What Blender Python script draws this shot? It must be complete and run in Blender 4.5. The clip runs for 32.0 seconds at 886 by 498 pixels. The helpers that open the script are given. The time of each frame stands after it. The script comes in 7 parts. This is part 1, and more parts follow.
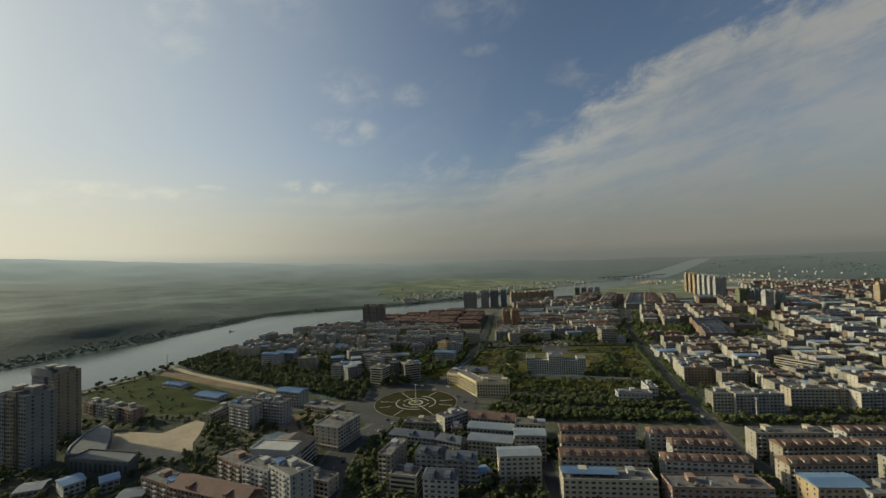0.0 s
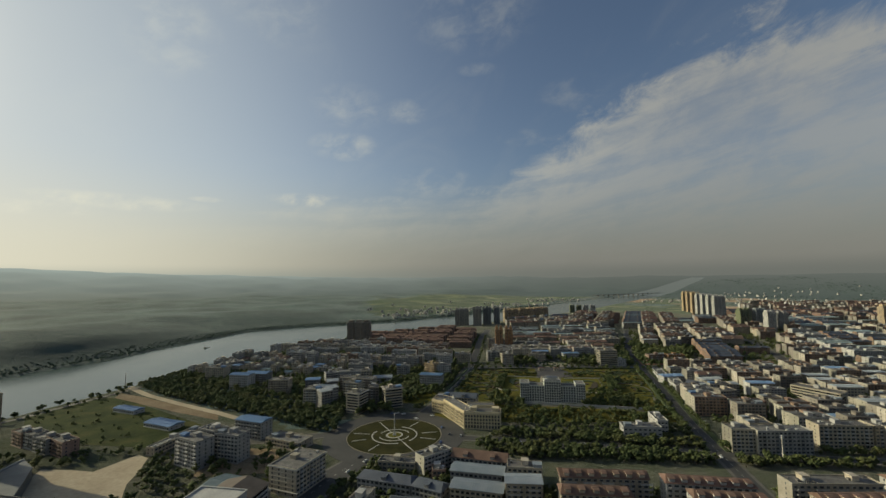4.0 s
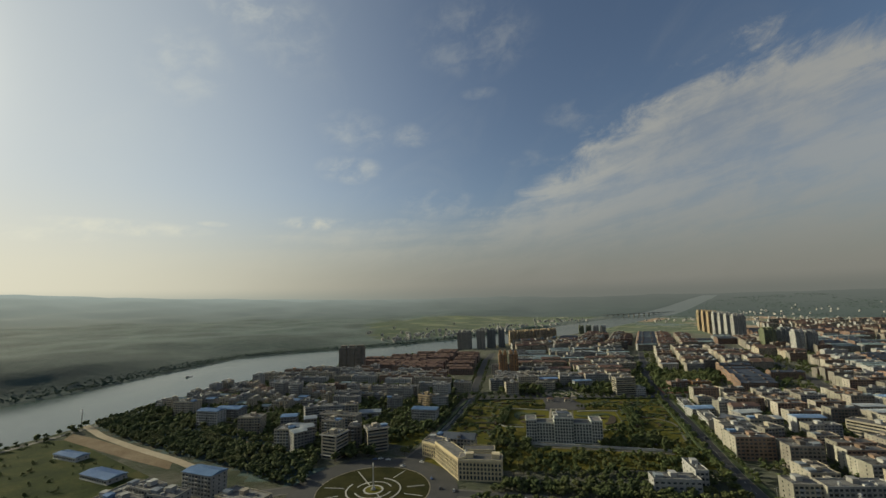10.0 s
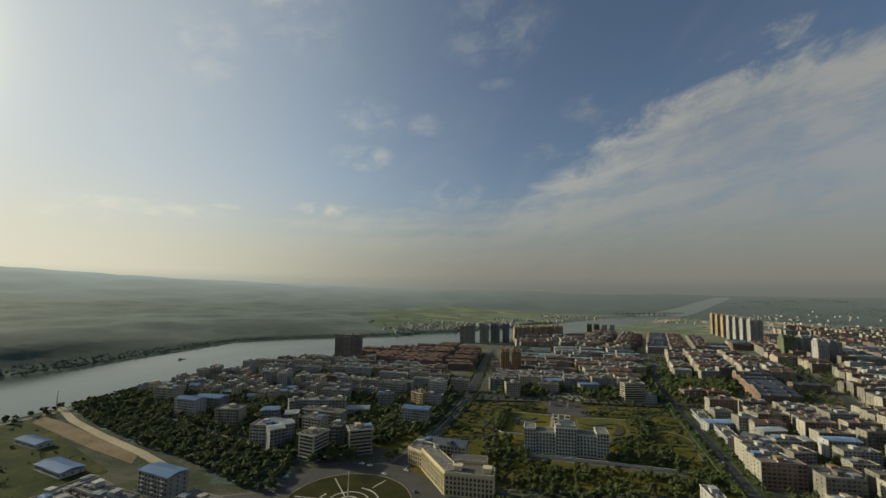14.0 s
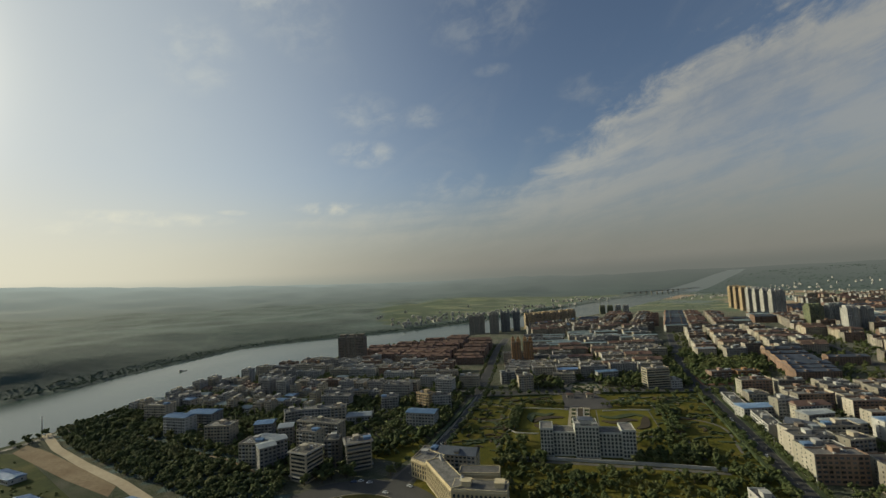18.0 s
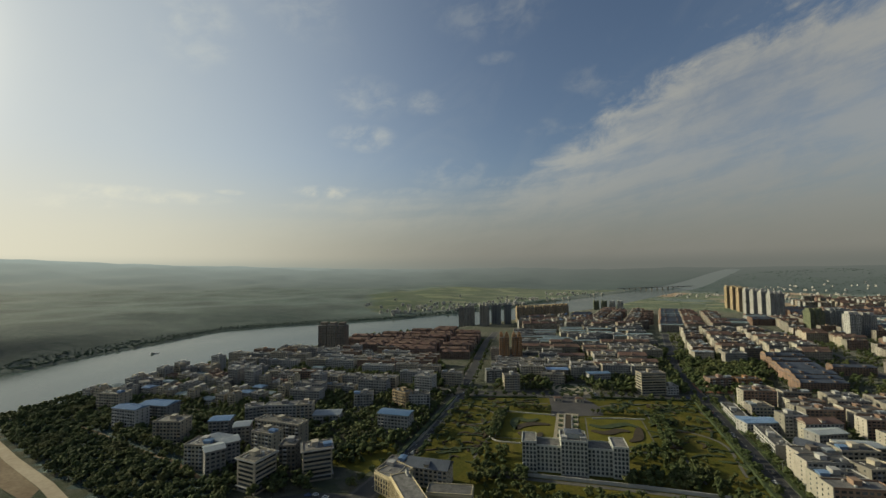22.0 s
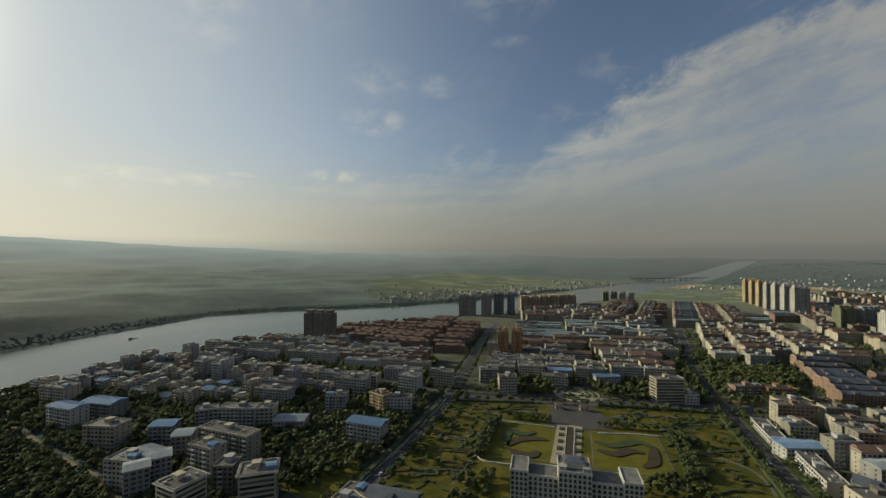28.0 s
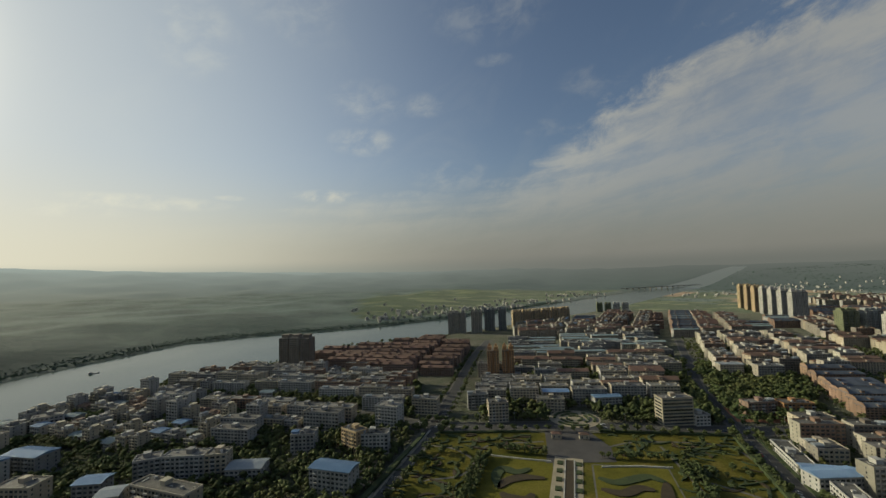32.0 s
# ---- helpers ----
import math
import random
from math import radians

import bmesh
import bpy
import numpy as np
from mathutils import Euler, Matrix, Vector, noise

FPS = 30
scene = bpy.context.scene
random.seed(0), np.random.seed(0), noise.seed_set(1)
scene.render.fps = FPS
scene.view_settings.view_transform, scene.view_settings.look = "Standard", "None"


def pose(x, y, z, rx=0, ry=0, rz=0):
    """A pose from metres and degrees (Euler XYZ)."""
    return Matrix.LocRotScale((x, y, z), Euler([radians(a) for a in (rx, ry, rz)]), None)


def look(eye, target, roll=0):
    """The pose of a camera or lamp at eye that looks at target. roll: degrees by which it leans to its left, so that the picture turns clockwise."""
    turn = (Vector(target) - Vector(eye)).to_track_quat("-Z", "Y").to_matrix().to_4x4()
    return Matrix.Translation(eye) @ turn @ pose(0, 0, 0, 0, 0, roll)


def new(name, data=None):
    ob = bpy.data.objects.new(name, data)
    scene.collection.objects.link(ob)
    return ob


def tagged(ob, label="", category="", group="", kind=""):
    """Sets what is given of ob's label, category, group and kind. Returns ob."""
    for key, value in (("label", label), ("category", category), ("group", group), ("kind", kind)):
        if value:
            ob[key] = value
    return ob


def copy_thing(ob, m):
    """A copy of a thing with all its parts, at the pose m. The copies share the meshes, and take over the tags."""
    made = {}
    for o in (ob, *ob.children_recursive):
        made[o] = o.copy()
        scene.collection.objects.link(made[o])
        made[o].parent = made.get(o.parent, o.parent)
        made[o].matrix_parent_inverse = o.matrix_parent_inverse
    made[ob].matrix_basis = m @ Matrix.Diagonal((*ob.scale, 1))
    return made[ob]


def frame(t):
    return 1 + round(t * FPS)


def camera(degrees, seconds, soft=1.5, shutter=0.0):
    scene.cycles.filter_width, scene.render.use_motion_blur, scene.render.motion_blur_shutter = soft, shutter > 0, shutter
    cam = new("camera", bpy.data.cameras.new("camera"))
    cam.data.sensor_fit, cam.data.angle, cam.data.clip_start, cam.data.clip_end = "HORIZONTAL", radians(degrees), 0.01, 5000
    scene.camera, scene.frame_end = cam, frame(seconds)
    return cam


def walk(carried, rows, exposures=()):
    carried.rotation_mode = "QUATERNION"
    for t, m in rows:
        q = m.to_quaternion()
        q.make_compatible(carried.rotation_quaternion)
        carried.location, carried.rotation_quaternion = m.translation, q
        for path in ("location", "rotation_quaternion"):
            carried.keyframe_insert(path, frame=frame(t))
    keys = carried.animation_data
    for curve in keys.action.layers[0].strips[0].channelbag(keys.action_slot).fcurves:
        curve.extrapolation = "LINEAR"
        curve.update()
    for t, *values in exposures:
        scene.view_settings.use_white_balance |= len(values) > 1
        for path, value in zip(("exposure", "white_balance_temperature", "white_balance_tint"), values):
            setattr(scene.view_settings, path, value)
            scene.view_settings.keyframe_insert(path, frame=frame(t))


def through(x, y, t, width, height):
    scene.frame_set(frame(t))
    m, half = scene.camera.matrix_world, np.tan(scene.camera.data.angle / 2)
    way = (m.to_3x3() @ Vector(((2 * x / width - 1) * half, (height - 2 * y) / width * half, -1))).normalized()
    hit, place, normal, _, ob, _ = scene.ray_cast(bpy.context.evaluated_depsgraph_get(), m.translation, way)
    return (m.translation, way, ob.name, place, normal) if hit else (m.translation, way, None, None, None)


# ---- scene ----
cam = camera(93.7, 32.0, soft=1.5)
PATH = [
    (0, (-0.00, 0.02, 150.01), (-0.00, 99.97, 153.26), -1.66),
    (0.5, (1.18, 5.86, 150.01), (1.97, 105.80, 153.31), -1.71),
    (1, (2.40, 11.43, 149.91), (1.74, 111.35, 153.95), -1.96),
    (1.5, (3.49, 17.48, 149.51), (3.75, 117.37, 154.15), -2.38),
    (2, (4.29, 23.56, 148.96), (5.02, 123.43, 154.01), -2.53),
    (2.5, (5.13, 29.49, 148.41), (6.69, 129.29, 154.59), -2.89),
    (3, (6.28, 35.42, 148.27), (8.35, 135.24, 153.79), -1.70),
    (3.5, (7.46, 40.94, 148.18), (8.98, 140.75, 154.13), -1.12),
    (4, (8.62, 46.33, 148.08), (10.09, 146.08, 155.03), -0.86),
    (4.5, (10.07, 52.09, 148.11), (12.26, 151.78, 155.67), -1.92),
    (6.5, (15.72, 74.15, 148.14), (17.62, 173.79, 156.38), -1.46),
    (7, (17.07, 79.15, 147.94), (19.07, 178.75, 156.67), -1.24),
    (7.5, (18.48, 83.79, 147.75), (20.21, 183.30, 157.46), -0.66),
    (8, (19.84, 88.49, 147.23), (21.32, 187.97, 157.31), -0.92),
    (8.5, (21.09, 92.96, 146.73), (21.62, 192.33, 157.92), -1.53),
    (9, (22.20, 97.51, 146.49), (22.04, 196.90, 157.53), -0.51),
    (9.5, (23.34, 102.45, 146.33), (22.91, 201.78, 157.82), -0.90),
    (10, (24.73, 107.60, 146.27), (24.96, 206.87, 158.30), -1.58),
    (10.5, (26.00, 112.49, 146.41), (25.74, 211.75, 158.58), -1.43),
    (11, (27.16, 117.29, 146.48), (26.23, 216.53, 158.76), -2.33),
    (11.5, (28.32, 122.50, 146.51), (27.90, 221.75, 158.69), -2.04),
    (12, (29.63, 128.08, 146.64), (30.57, 227.35, 158.69), -2.17),
    (12.5, (31.01, 133.58, 146.97), (32.27, 232.90, 158.54), -0.84),
    (13, (32.57, 138.86, 147.28), (33.94, 238.23, 158.40), 0.30),
    (13.5, (34.29, 143.53, 147.50), (34.23, 242.98, 157.98), 0.78),
    (14, (36.25, 148.43, 147.87), (34.09, 247.92, 157.72), 0.87),
    (14.5, (38.12, 153.43, 148.35), (34.08, 252.94, 157.37), 0.04),
    (15, (39.84, 157.99, 148.77), (34.59, 257.48, 157.33), 0.53),
    (15.5, (41.26, 162.40, 148.76), (35.32, 261.84, 157.47), -1.75),
    (17.5, (45.84, 184.34, 148.23), (41.18, 283.86, 156.84), -3.63),
    (18, (47.02, 189.92, 148.32), (43.10, 289.54, 156.10), -3.06),
    (18.5, (48.36, 195.57, 148.51), (45.54, 295.25, 155.94), -2.79),
    (19, (49.61, 201.17, 148.98), (47.35, 300.92, 155.75), -2.11),
    (19.5, (50.68, 206.79, 149.49), (49.27, 306.61, 155.33), -1.90),
    (20, (51.99, 212.01, 149.66), (50.52, 311.83, 155.44), -1.34),
    (20.5, (53.68, 217.04, 149.80), (52.20, 316.87, 155.36), -0.89),
    (21, (55.35, 222.07, 150.10), (53.81, 321.91, 155.55), -0.73),
    (21.5, (57.13, 227.06, 150.13), (54.55, 326.86, 155.79), -0.94),
    (22, (58.97, 232.17, 150.09), (55.76, 332.00, 155.00), -0.81),
    (22.5, (60.80, 237.33, 149.95), (57.21, 337.15, 154.59), -1.30),
    (23, (62.50, 242.43, 150.01), (58.87, 342.26, 154.40), -1.93),
    (23.5, (63.79, 247.51, 150.37), (59.78, 347.37, 154.01), -1.48),
    (24, (65.08, 252.70, 150.56), (61.20, 352.58, 153.62), -0.87),
    (24.5, (66.39, 257.65, 150.33), (62.34, 357.49, 154.23), -2.30),
    (25, (67.77, 263.21, 150.10), (64.16, 363.10, 153.15), -0.64),
    (25.5, (69.55, 268.92, 149.70), (65.53, 368.63, 156.18), -1.01),
    (27.5, (76.15, 291.09, 150.34), (71.84, 390.99, 151.52), -0.56),
    (28, (77.95, 295.68, 150.12), (72.54, 395.52, 151.67), 0.31),
    (28.5, (79.82, 299.81, 149.70), (73.23, 399.52, 153.69), -1.46),
    (29, (81.55, 304.49, 149.29), (75.36, 404.21, 153.50), -1.14),
    (29.5, (83.14, 309.71, 149.04), (76.77, 409.41, 153.49), -1.64),
    (30, (84.54, 315.22, 148.94), (78.67, 414.92, 153.95), -1.64),
    (30.5, (85.66, 320.88, 148.69), (80.79, 420.61, 154.15), -2.76),
    (31, (86.72, 326.63, 148.51), (82.70, 426.48, 152.36), -2.19),
    (31.5, (87.90, 331.90, 148.27), (83.65, 431.69, 153.16), -1.63),
    (32, (89.23, 337.02, 147.89), (85.88, 436.81, 153.37), -1.76),
]
walk(cam, [(t, look(eye, target, roll)) for t, eye, target, roll in PATH], [(0, 0.0, 6800, 2.0), (32, 0.0, 6800, 2.0)])

# ---- world, sun ----
SUN_AZ, SUN_EL = -70.0, 20.0          # degrees from +y to the right, and up


def build_world():
    w = bpy.data.worlds.new("sky")
    scene.world = w
    w.use_nodes = True
    nt = w.node_tree
    nt.nodes.clear()
    N, L = nt.nodes.new, nt.links.new

    def m(op, a, b=None, c=None, clamp=False):
        n = N("ShaderNodeMath")
        n.operation, n.use_clamp = op, clamp
        for i, v in enumerate((a, b, c)):
            if v is None:
                continue
            if isinstance(v, (int, float)):
                n.inputs[i].default_value = v
            else:
                L(v, n.inputs[i])
        return n.outputs[0]

    def ramp01(v, lo, hi):
        n = N("ShaderNodeMapRange")
        n.interpolation_type = "SMOOTHSTEP"
        L(v, n.inputs[0])
        n.inputs[1].default_value, n.inputs[2].default_value = lo, hi
        return n.outputs[0]

    def mix(f, a, b):
        n = N("ShaderNodeMix")
        n.data_type = "RGBA"
        L(f, n.inputs[0])
        for i, v in ((6, a), (7, b)):
            if isinstance(v, tuple):
                n.inputs[i].default_value = (*v, 1)
            else:
                L(v, n.inputs[i])
        return n.outputs[2]

    def noise_at(v, scale, detail, rough=0.55, dist=0.0):
        n = N("ShaderNodeTexNoise")
        L(v, n.inputs["Vector"])
        n.inputs["Scale"].default_value, n.inputs["Detail"].default_value = scale, detail
        n.inputs["Roughness"].default_value, n.inputs["Distortion"].default_value = rough, dist
        return n.outputs["Fac"]

    sky = N("ShaderNodeTexSky")
    sky.sky_type, sky.sun_disc = "NISHITA", False
    sky.sun_elevation, sky.sun_rotation = radians(SUN_EL), radians(SUN_AZ)
    sky.air_density, sky.dust_density, sky.ozone_density = 1.0, 1.6, 2.6
    tc = N("ShaderNodeTexCoord")
    sep = N("ShaderNodeSeparateXYZ")
    L(tc.outputs["Generated"], sep.inputs[0])
    dx, dy, dz = sep.outputs
    up = m("MAXIMUM", dz, 0.03)
    flat = N("ShaderNodeCombineXYZ")
    L(m("DIVIDE", dx, up), flat.inputs[0]), L(m("DIVIDE", dy, up), flat.inputs[1])
    # bearing from +y to the right and height over the horizon, in degrees
    az = m("MULTIPLY", m("ARCTAN2", dx, dy), 57.2958)
    el = m("MULTIPLY", m("ARCSINE", dz), 57.2958)

    def field(ax, ay, turn=0.0, shift=0.0):
        c, s = math.cos(radians(turn)), math.sin(radians(turn))
        n = N("ShaderNodeCombineXYZ")
        L(m("MULTIPLY", m("ADD", m("MULTIPLY", az, c), m("MULTIPLY", el, s)), ax), n.inputs[0])
        L(m("MULTIPLY", m("SUBTRACT", m("MULTIPLY", el, c), m("MULTIPLY", az, s)), ay), n.inputs[1])
        n.inputs[2].default_value = shift
        return n.outputs[0]

    # the cloud bank: low on the left, climbing to the right, where it thickens
    crest = N("ShaderNodeValToRGB")
    els = crest.color_ramp.elements
    tops = ((-60, 6.0), (-46, 7.0), (-28, 6.5), (-20, 9.0), (-6, 9.8), (6, 10.5), (12, 14.2), (18, 18.2), (25, 23.0), (34, 26.0), (41, 26.0), (49, 24.0), (70, 22.0), (110, 20.0))
    while len(els) < len(tops):
        els.new(0.5)
    for e_, (b_, h_) in zip(els, tops):
        e_.position, e_.color = (b_ + 60) / 170.0, (h_ / 40.0,) * 3 + (1,)
    L(m("MULTIPLY_ADD", az, 1 / 170.0, 60 / 170.0), crest.inputs[0])
    crest_el = m("MULTIPLY", crest.outputs[0], 40.0)
    billow = noise_at(field(0.18, 0.27, 20), 1.0, 10, 0.66, 0.45)
    streaks = noise_at(field(0.07, 0.40, 11, 3.3), 1.0, 8, 0.60, 0.5)
    bars = noise_at(field(0.045, 0.55, 2, 7.7), 1.0, 6, 0.55, 0.3)
    right = ramp01(az, 2.0, 22.0)
    lumpy = m("ADD", m("MULTIPLY", m("SUBTRACT", billow, 0.5), m("MULTIPLY_ADD", right, 9.0, 4.5)), m("MULTIPLY", m("SUBTRACT", bars, 0.5), m("MULTIPLY_ADD", right, -5.0, 9.0)))
    depth = m("ADD", m("SUBTRACT", crest_el, el), lumpy)
    rim = ramp01(depth, -1.4, 3.8)
    body = m("MULTIPLY_ADD", ramp01(m("MULTIPLY_ADD", streaks, 0.55, m("MULTIPLY", billow, 0.45)), 0.36, 0.62), 0.52, 0.40)
    body = m("MULTIPLY", body, m("SUBTRACT", 1.0, m("MULTIPLY", ramp01(depth, 4.0, 13.0), 0.22)))
    sheet = m("MULTIPLY", rim, body)
    sheet = m("MULTIPLY", sheet, m("MULTIPLY_ADD", right, 0.28, 0.62))
    # loose puffs and thin veils of cloud
    tuft = ramp01(noise_at(field(0.26, 0.42, 15, 1.9), 1.0, 9, 0.62, 0.3), 0.36, 0.78)
    loose = None
    for b_, h_, wb, wh, k_ in ((-37.5, 8.8, 7.0, 0.8, 0.95), (-44.5, 7.6, 5.0, 0.7, 0.8), (-16.5, 10.4, 5.0, 0.8, 0.95), (-29.0, 9.8, 1.6, 0.3, 0.60), (-6.0, 10.6, 4.0, 0.6, 0.40), (7.0, 11.8, 4.5, 0.7, 0.45),
                               (-12.5, 17.6, 4.0, 1.6, 0.56), (-12.0, 22.5, 4.5, 2.4, 0.32), (-4.2, 22.2, 3.2, 1.4, 0.32), (-0.5, 13.0, 5.0, 2.0, 0.34), (5.5, 33.5, 8.0, 4.0, 0.25), (6.0, 27.2, 2.5, 0.7, 0.25),
                               (19.0, 23.2, 4.0, 1.8, 0.25), (-26.5, 35.0, 4.5, 2.2, 0.46), (-21.5, 33.0, 6.0, 4.0, 0.22), (-32.8, 27.2, 4.5, 3.6, 0.34), (12.0, 18.5, 3.0, 1.0, 0.19)):
        q = m("ADD", m("POWER", m("ABSOLUTE", m("MULTIPLY", m("SUBTRACT", az, b_), 1 / wb)), 2.0), m("POWER", m("ABSOLUTE", m("MULTIPLY", m("SUBTRACT", el, h_), 1 / wh)), 2.0))
        one = m("MULTIPLY", ramp01(m("SUBTRACT", 1.0, q), -0.9, 1.0), k_)
        loose = one if loose is None else m("MAXIMUM", loose, one)
    puffs = m("MULTIPLY", loose, tuft)
    wisp = m("MULTIPLY", ramp01(noise_at(field(0.05, 0.09, 35, 5.1), 1.0, 8, 0.6, 0.5), 0.50, 0.88), 0.14)
    cloud = m("MAXIMUM", sheet, m("MAXIMUM", puffs, wisp))
    # warmth and haze: how near to the sun's side, how low
    side = ramp01(m("MULTIPLY_ADD", dx, -1.0, m("MULTIPLY", dy, 0.10)), -0.62, 0.95)
    sun_side = m("POWER", side, 2.0)
    low = m("SUBTRACT", 1.0, ramp01(dz, 0.0, 0.26))
    haze_col = mix(m("POWER", side, 3.2), (0.205, 0.200, 0.188), (0.77, 0.72, 0.60))
    cloud_col = mix(side, (0.352, 0.342, 0.336), (0.72, 0.715, 0.67))
    gain = N("ShaderNodeVectorMath")
    gain.operation = "MULTIPLY"
    L(sky.outputs[0], gain.inputs[0])
    gain.inputs[1].default_value = SKY_GAIN
    veil = mix(m("MULTIPLY", m("POWER", side, 3.0), 0.86), gain.outputs[0], (0.495, 0.550, 0.595))
    col = mix(cloud, veil, cloud_col)
    col = mix(m("MULTIPLY", low, 0.92), col, haze_col)
    col = mix(m("MULTIPLY", m("MULTIPLY", puffs, low), 0.65), col, mix(side, (0.40, 0.39, 0.38), (0.98, 0.93, 0.80)))
    mist = mix(sun_side, (0.150, 0.156, 0.148), (0.43, 0.45, 0.41))
    col = mix(m("MULTIPLY", m("SUBTRACT", 1.0, ramp01(el, 0.1, 2.2)), 0.88), col, mist)
    # the bright hazy air round the sun itself
    toward = N("ShaderNodeVectorMath")
    toward.operation = "DOT_PRODUCT"
    L(tc.outputs["Generated"], toward.inputs[0])
    a_, e_ = radians(SUN_AZ), radians(SUN_EL)
    toward.inputs[1].default_value = (math.sin(a_) * math.cos(e_), math.cos(a_) * math.cos(e_), math.sin(e_))
    glare = m("MULTIPLY", m("EXPONENT", m("MULTIPLY", m("SUBTRACT", toward.outputs["Value"], 1.0), 80.0)), 8.0)
    glow = N("ShaderNodeMix")
    glow.data_type, glow.blend_type = "RGBA", "ADD"
    L(glare, glow.inputs[0])
    glow.clamp_factor = False
    L(col, glow.inputs[6])
    glow.inputs[7].default_value = (1.0, 0.90, 0.70, 1)
    bg = N("ShaderNodeBackground")
    L(glow.outputs[2], bg.inputs["Color"])
    bg.inputs["Strength"].default_value = 1.0
    out = N("ShaderNodeOutputWorld")
    L(bg.outputs[0], out.inputs["Surface"])


SKY_GAIN = (0.095, 0.087, 0.089)
build_world()
sun = new("sun", bpy.data.lights.new("sun", "SUN"))
sun.data.energy, sun.data.angle, sun.data.color = 3.9, radians(0.8), (1.0, 0.89, 0.66)
az, el = radians(SUN_AZ), radians(SUN_EL)
sun.matrix_basis = look((0, 0, 0), (-math.sin(az) * math.cos(el), -math.cos(az) * math.cos(el), -math.sin(el)))
tagged(sun, kind="structure")

# ---- materials ----


def material(name, colors, rough=0.8, metal=0.0, scale=0.12, fine=1.6, wear=0.35, bump=0.25, spec=0.4, vary=0.0, island=False, sheen=0.0, through=0.0):
    """Colours blended by two sizes of noise in world metres; vary: how much one object (or island) differs from the next."""
    mt = bpy.data.materials.new(name)
    mt.use_nodes = True
    nt = mt.node_tree
    N, L = nt.nodes.new, nt.links.new
    b = nt.nodes["Principled BSDF"]
    geo = N("ShaderNodeNewGeometry")
    n1, n2 = N("ShaderNodeTexNoise"), N("ShaderNodeTexNoise")
    for n, s, d in ((n1, scale, 4), (n2, fine, 5)):
        L(geo.outputs["Position"], n.inputs["Vector"])
        n.inputs["Scale"].default_value, n.inputs["Detail"].default_value, n.inputs["Roughness"].default_value = s, d, 0.62
    ramp = N("ShaderNodeValToRGB")
    els = ramp.color_ramp.elements
    els[0].position, els[1].position = 0.30, 0.70
    while len(els) < len(colors):
        els.new(0.5)
    for i, c in enumerate(colors):
        els[i].position = 0.32 + 0.36 * i / max(1, len(colors) - 1)
        els[i].color = (*c, 1)
    L(n1.outputs["Fac"], ramp.inputs[0])
    last = ramp.outputs[0]
    hsv = N("ShaderNodeHueSaturation")
    val = N("ShaderNodeMapRange")
    L(n2.outputs["Fac"], val.inputs[0])
    val.inputs[1].default_value, val.inputs[2].default_value = 0.25, 0.75
    val.inputs[3].default_value, val.inputs[4].default_value = 1 - wear, 1 + wear * 0.6
    L(last, hsv.inputs["Color"])
    if vary:
        rnd = geo.outputs["Random Per Island"] if island else N("ShaderNodeObjectInfo").outputs["Random"]
        vr = N("ShaderNodeMapRange")
        L(rnd, vr.inputs[0])
        vr.inputs[3].default_value, vr.inputs[4].default_value = 1 - vary, 1 + vary
        mul = N("ShaderNodeMath")
        mul.operation = "MULTIPLY"
        L(vr.outputs[0], mul.inputs[0]), L(val.outputs[0], mul.inputs[1])
        L(mul.outputs[0], hsv.inputs["Value"])
        hr = N("ShaderNodeMapRange")
        frac = N("ShaderNodeMath")
        frac.operation = "FRACT"
        m7 = N("ShaderNodeMath")
        m7.operation = "MULTIPLY"
        L(rnd, m7.inputs[0])
        m7.inputs[1].default_value = 7.31
        L(m7.outputs[0], frac.inputs[0]), L(frac.outputs[0], hr.inputs[0])
        hr.inputs[3].default_value, hr.inputs[4].default_value = 0.5 - 0.035 * vary, 0.5 + 0.035 * vary
        L(hr.outputs[0], hsv.inputs["Hue"])
    else:
        L(val.outputs[0], hsv.inputs["Value"])
    L(hsv.outputs[0], b.inputs["Base Color"])
    b.inputs["Roughness"].default_value, b.inputs["Metallic"].default_value = rough, metal
    b.inputs["Specular IOR Level"].default_value = spec
    if sheen:
        b.inputs["Sheen Weight"].default_value, b.inputs["Sheen Roughness"].default_value = sheen, 0.4
    if bump:
        bp = N("ShaderNodeBump")
        bp.inputs["Strength"].default_value, bp.inputs["Distance"].default_value = bump, 0.4 / max(fine, 0.2)
        L(n2.outputs["Fac"], bp.inputs["Height"]), L(bp.outputs[0], b.inputs["Normal"])
    if through:
        tr, mx = N("ShaderNodeBsdfTranslucent"), N("ShaderNodeMixShader")
        L(hsv.outputs[0], tr.inputs["Color"])
        mx.inputs[0].default_value = through
        L(b.outputs[0], mx.inputs[1]), L(tr.outputs[0], mx.inputs[2])
        L(mx.outputs[0], nt.nodes["Material Output"].inputs["Surface"])
    return mt


M = {}
M["cream"] = material("cream_render", [(0.310, 0.270, 0.205), (0.390, 0.350, 0.275)], 0.85, vary=0.25)
M["white"] = material("white_render", [(0.310, 0.305, 0.285), (0.410, 0.402, 0.380)], 0.8, vary=0.18)
M["bright"] = material("whitewashed_end_wall", [(0.250, 0.230, 0.188), (0.350, 0.326, 0.272)], 0.85, wear=0.3, vary=0.4)
M["slate_tile"] = material("slate_blue_tower_tile", [(0.150, 0.165, 0.170), (0.205, 0.220, 0.222)], 0.6, vary=0.1)
# Darker slate with shade painted in, for tower recesses and the hall.
M["tower_night"] = material("dark_slate_painted_shade", [(0.070, 0.080, 0.084), (0.105, 0.116, 0.120)], 0.6, vary=0.1)
M["tan_tile"] = material("tan_tower_tile", [(0.200, 0.170, 0.125), (0.265, 0.225, 0.165)], 0.75, vary=0.1)
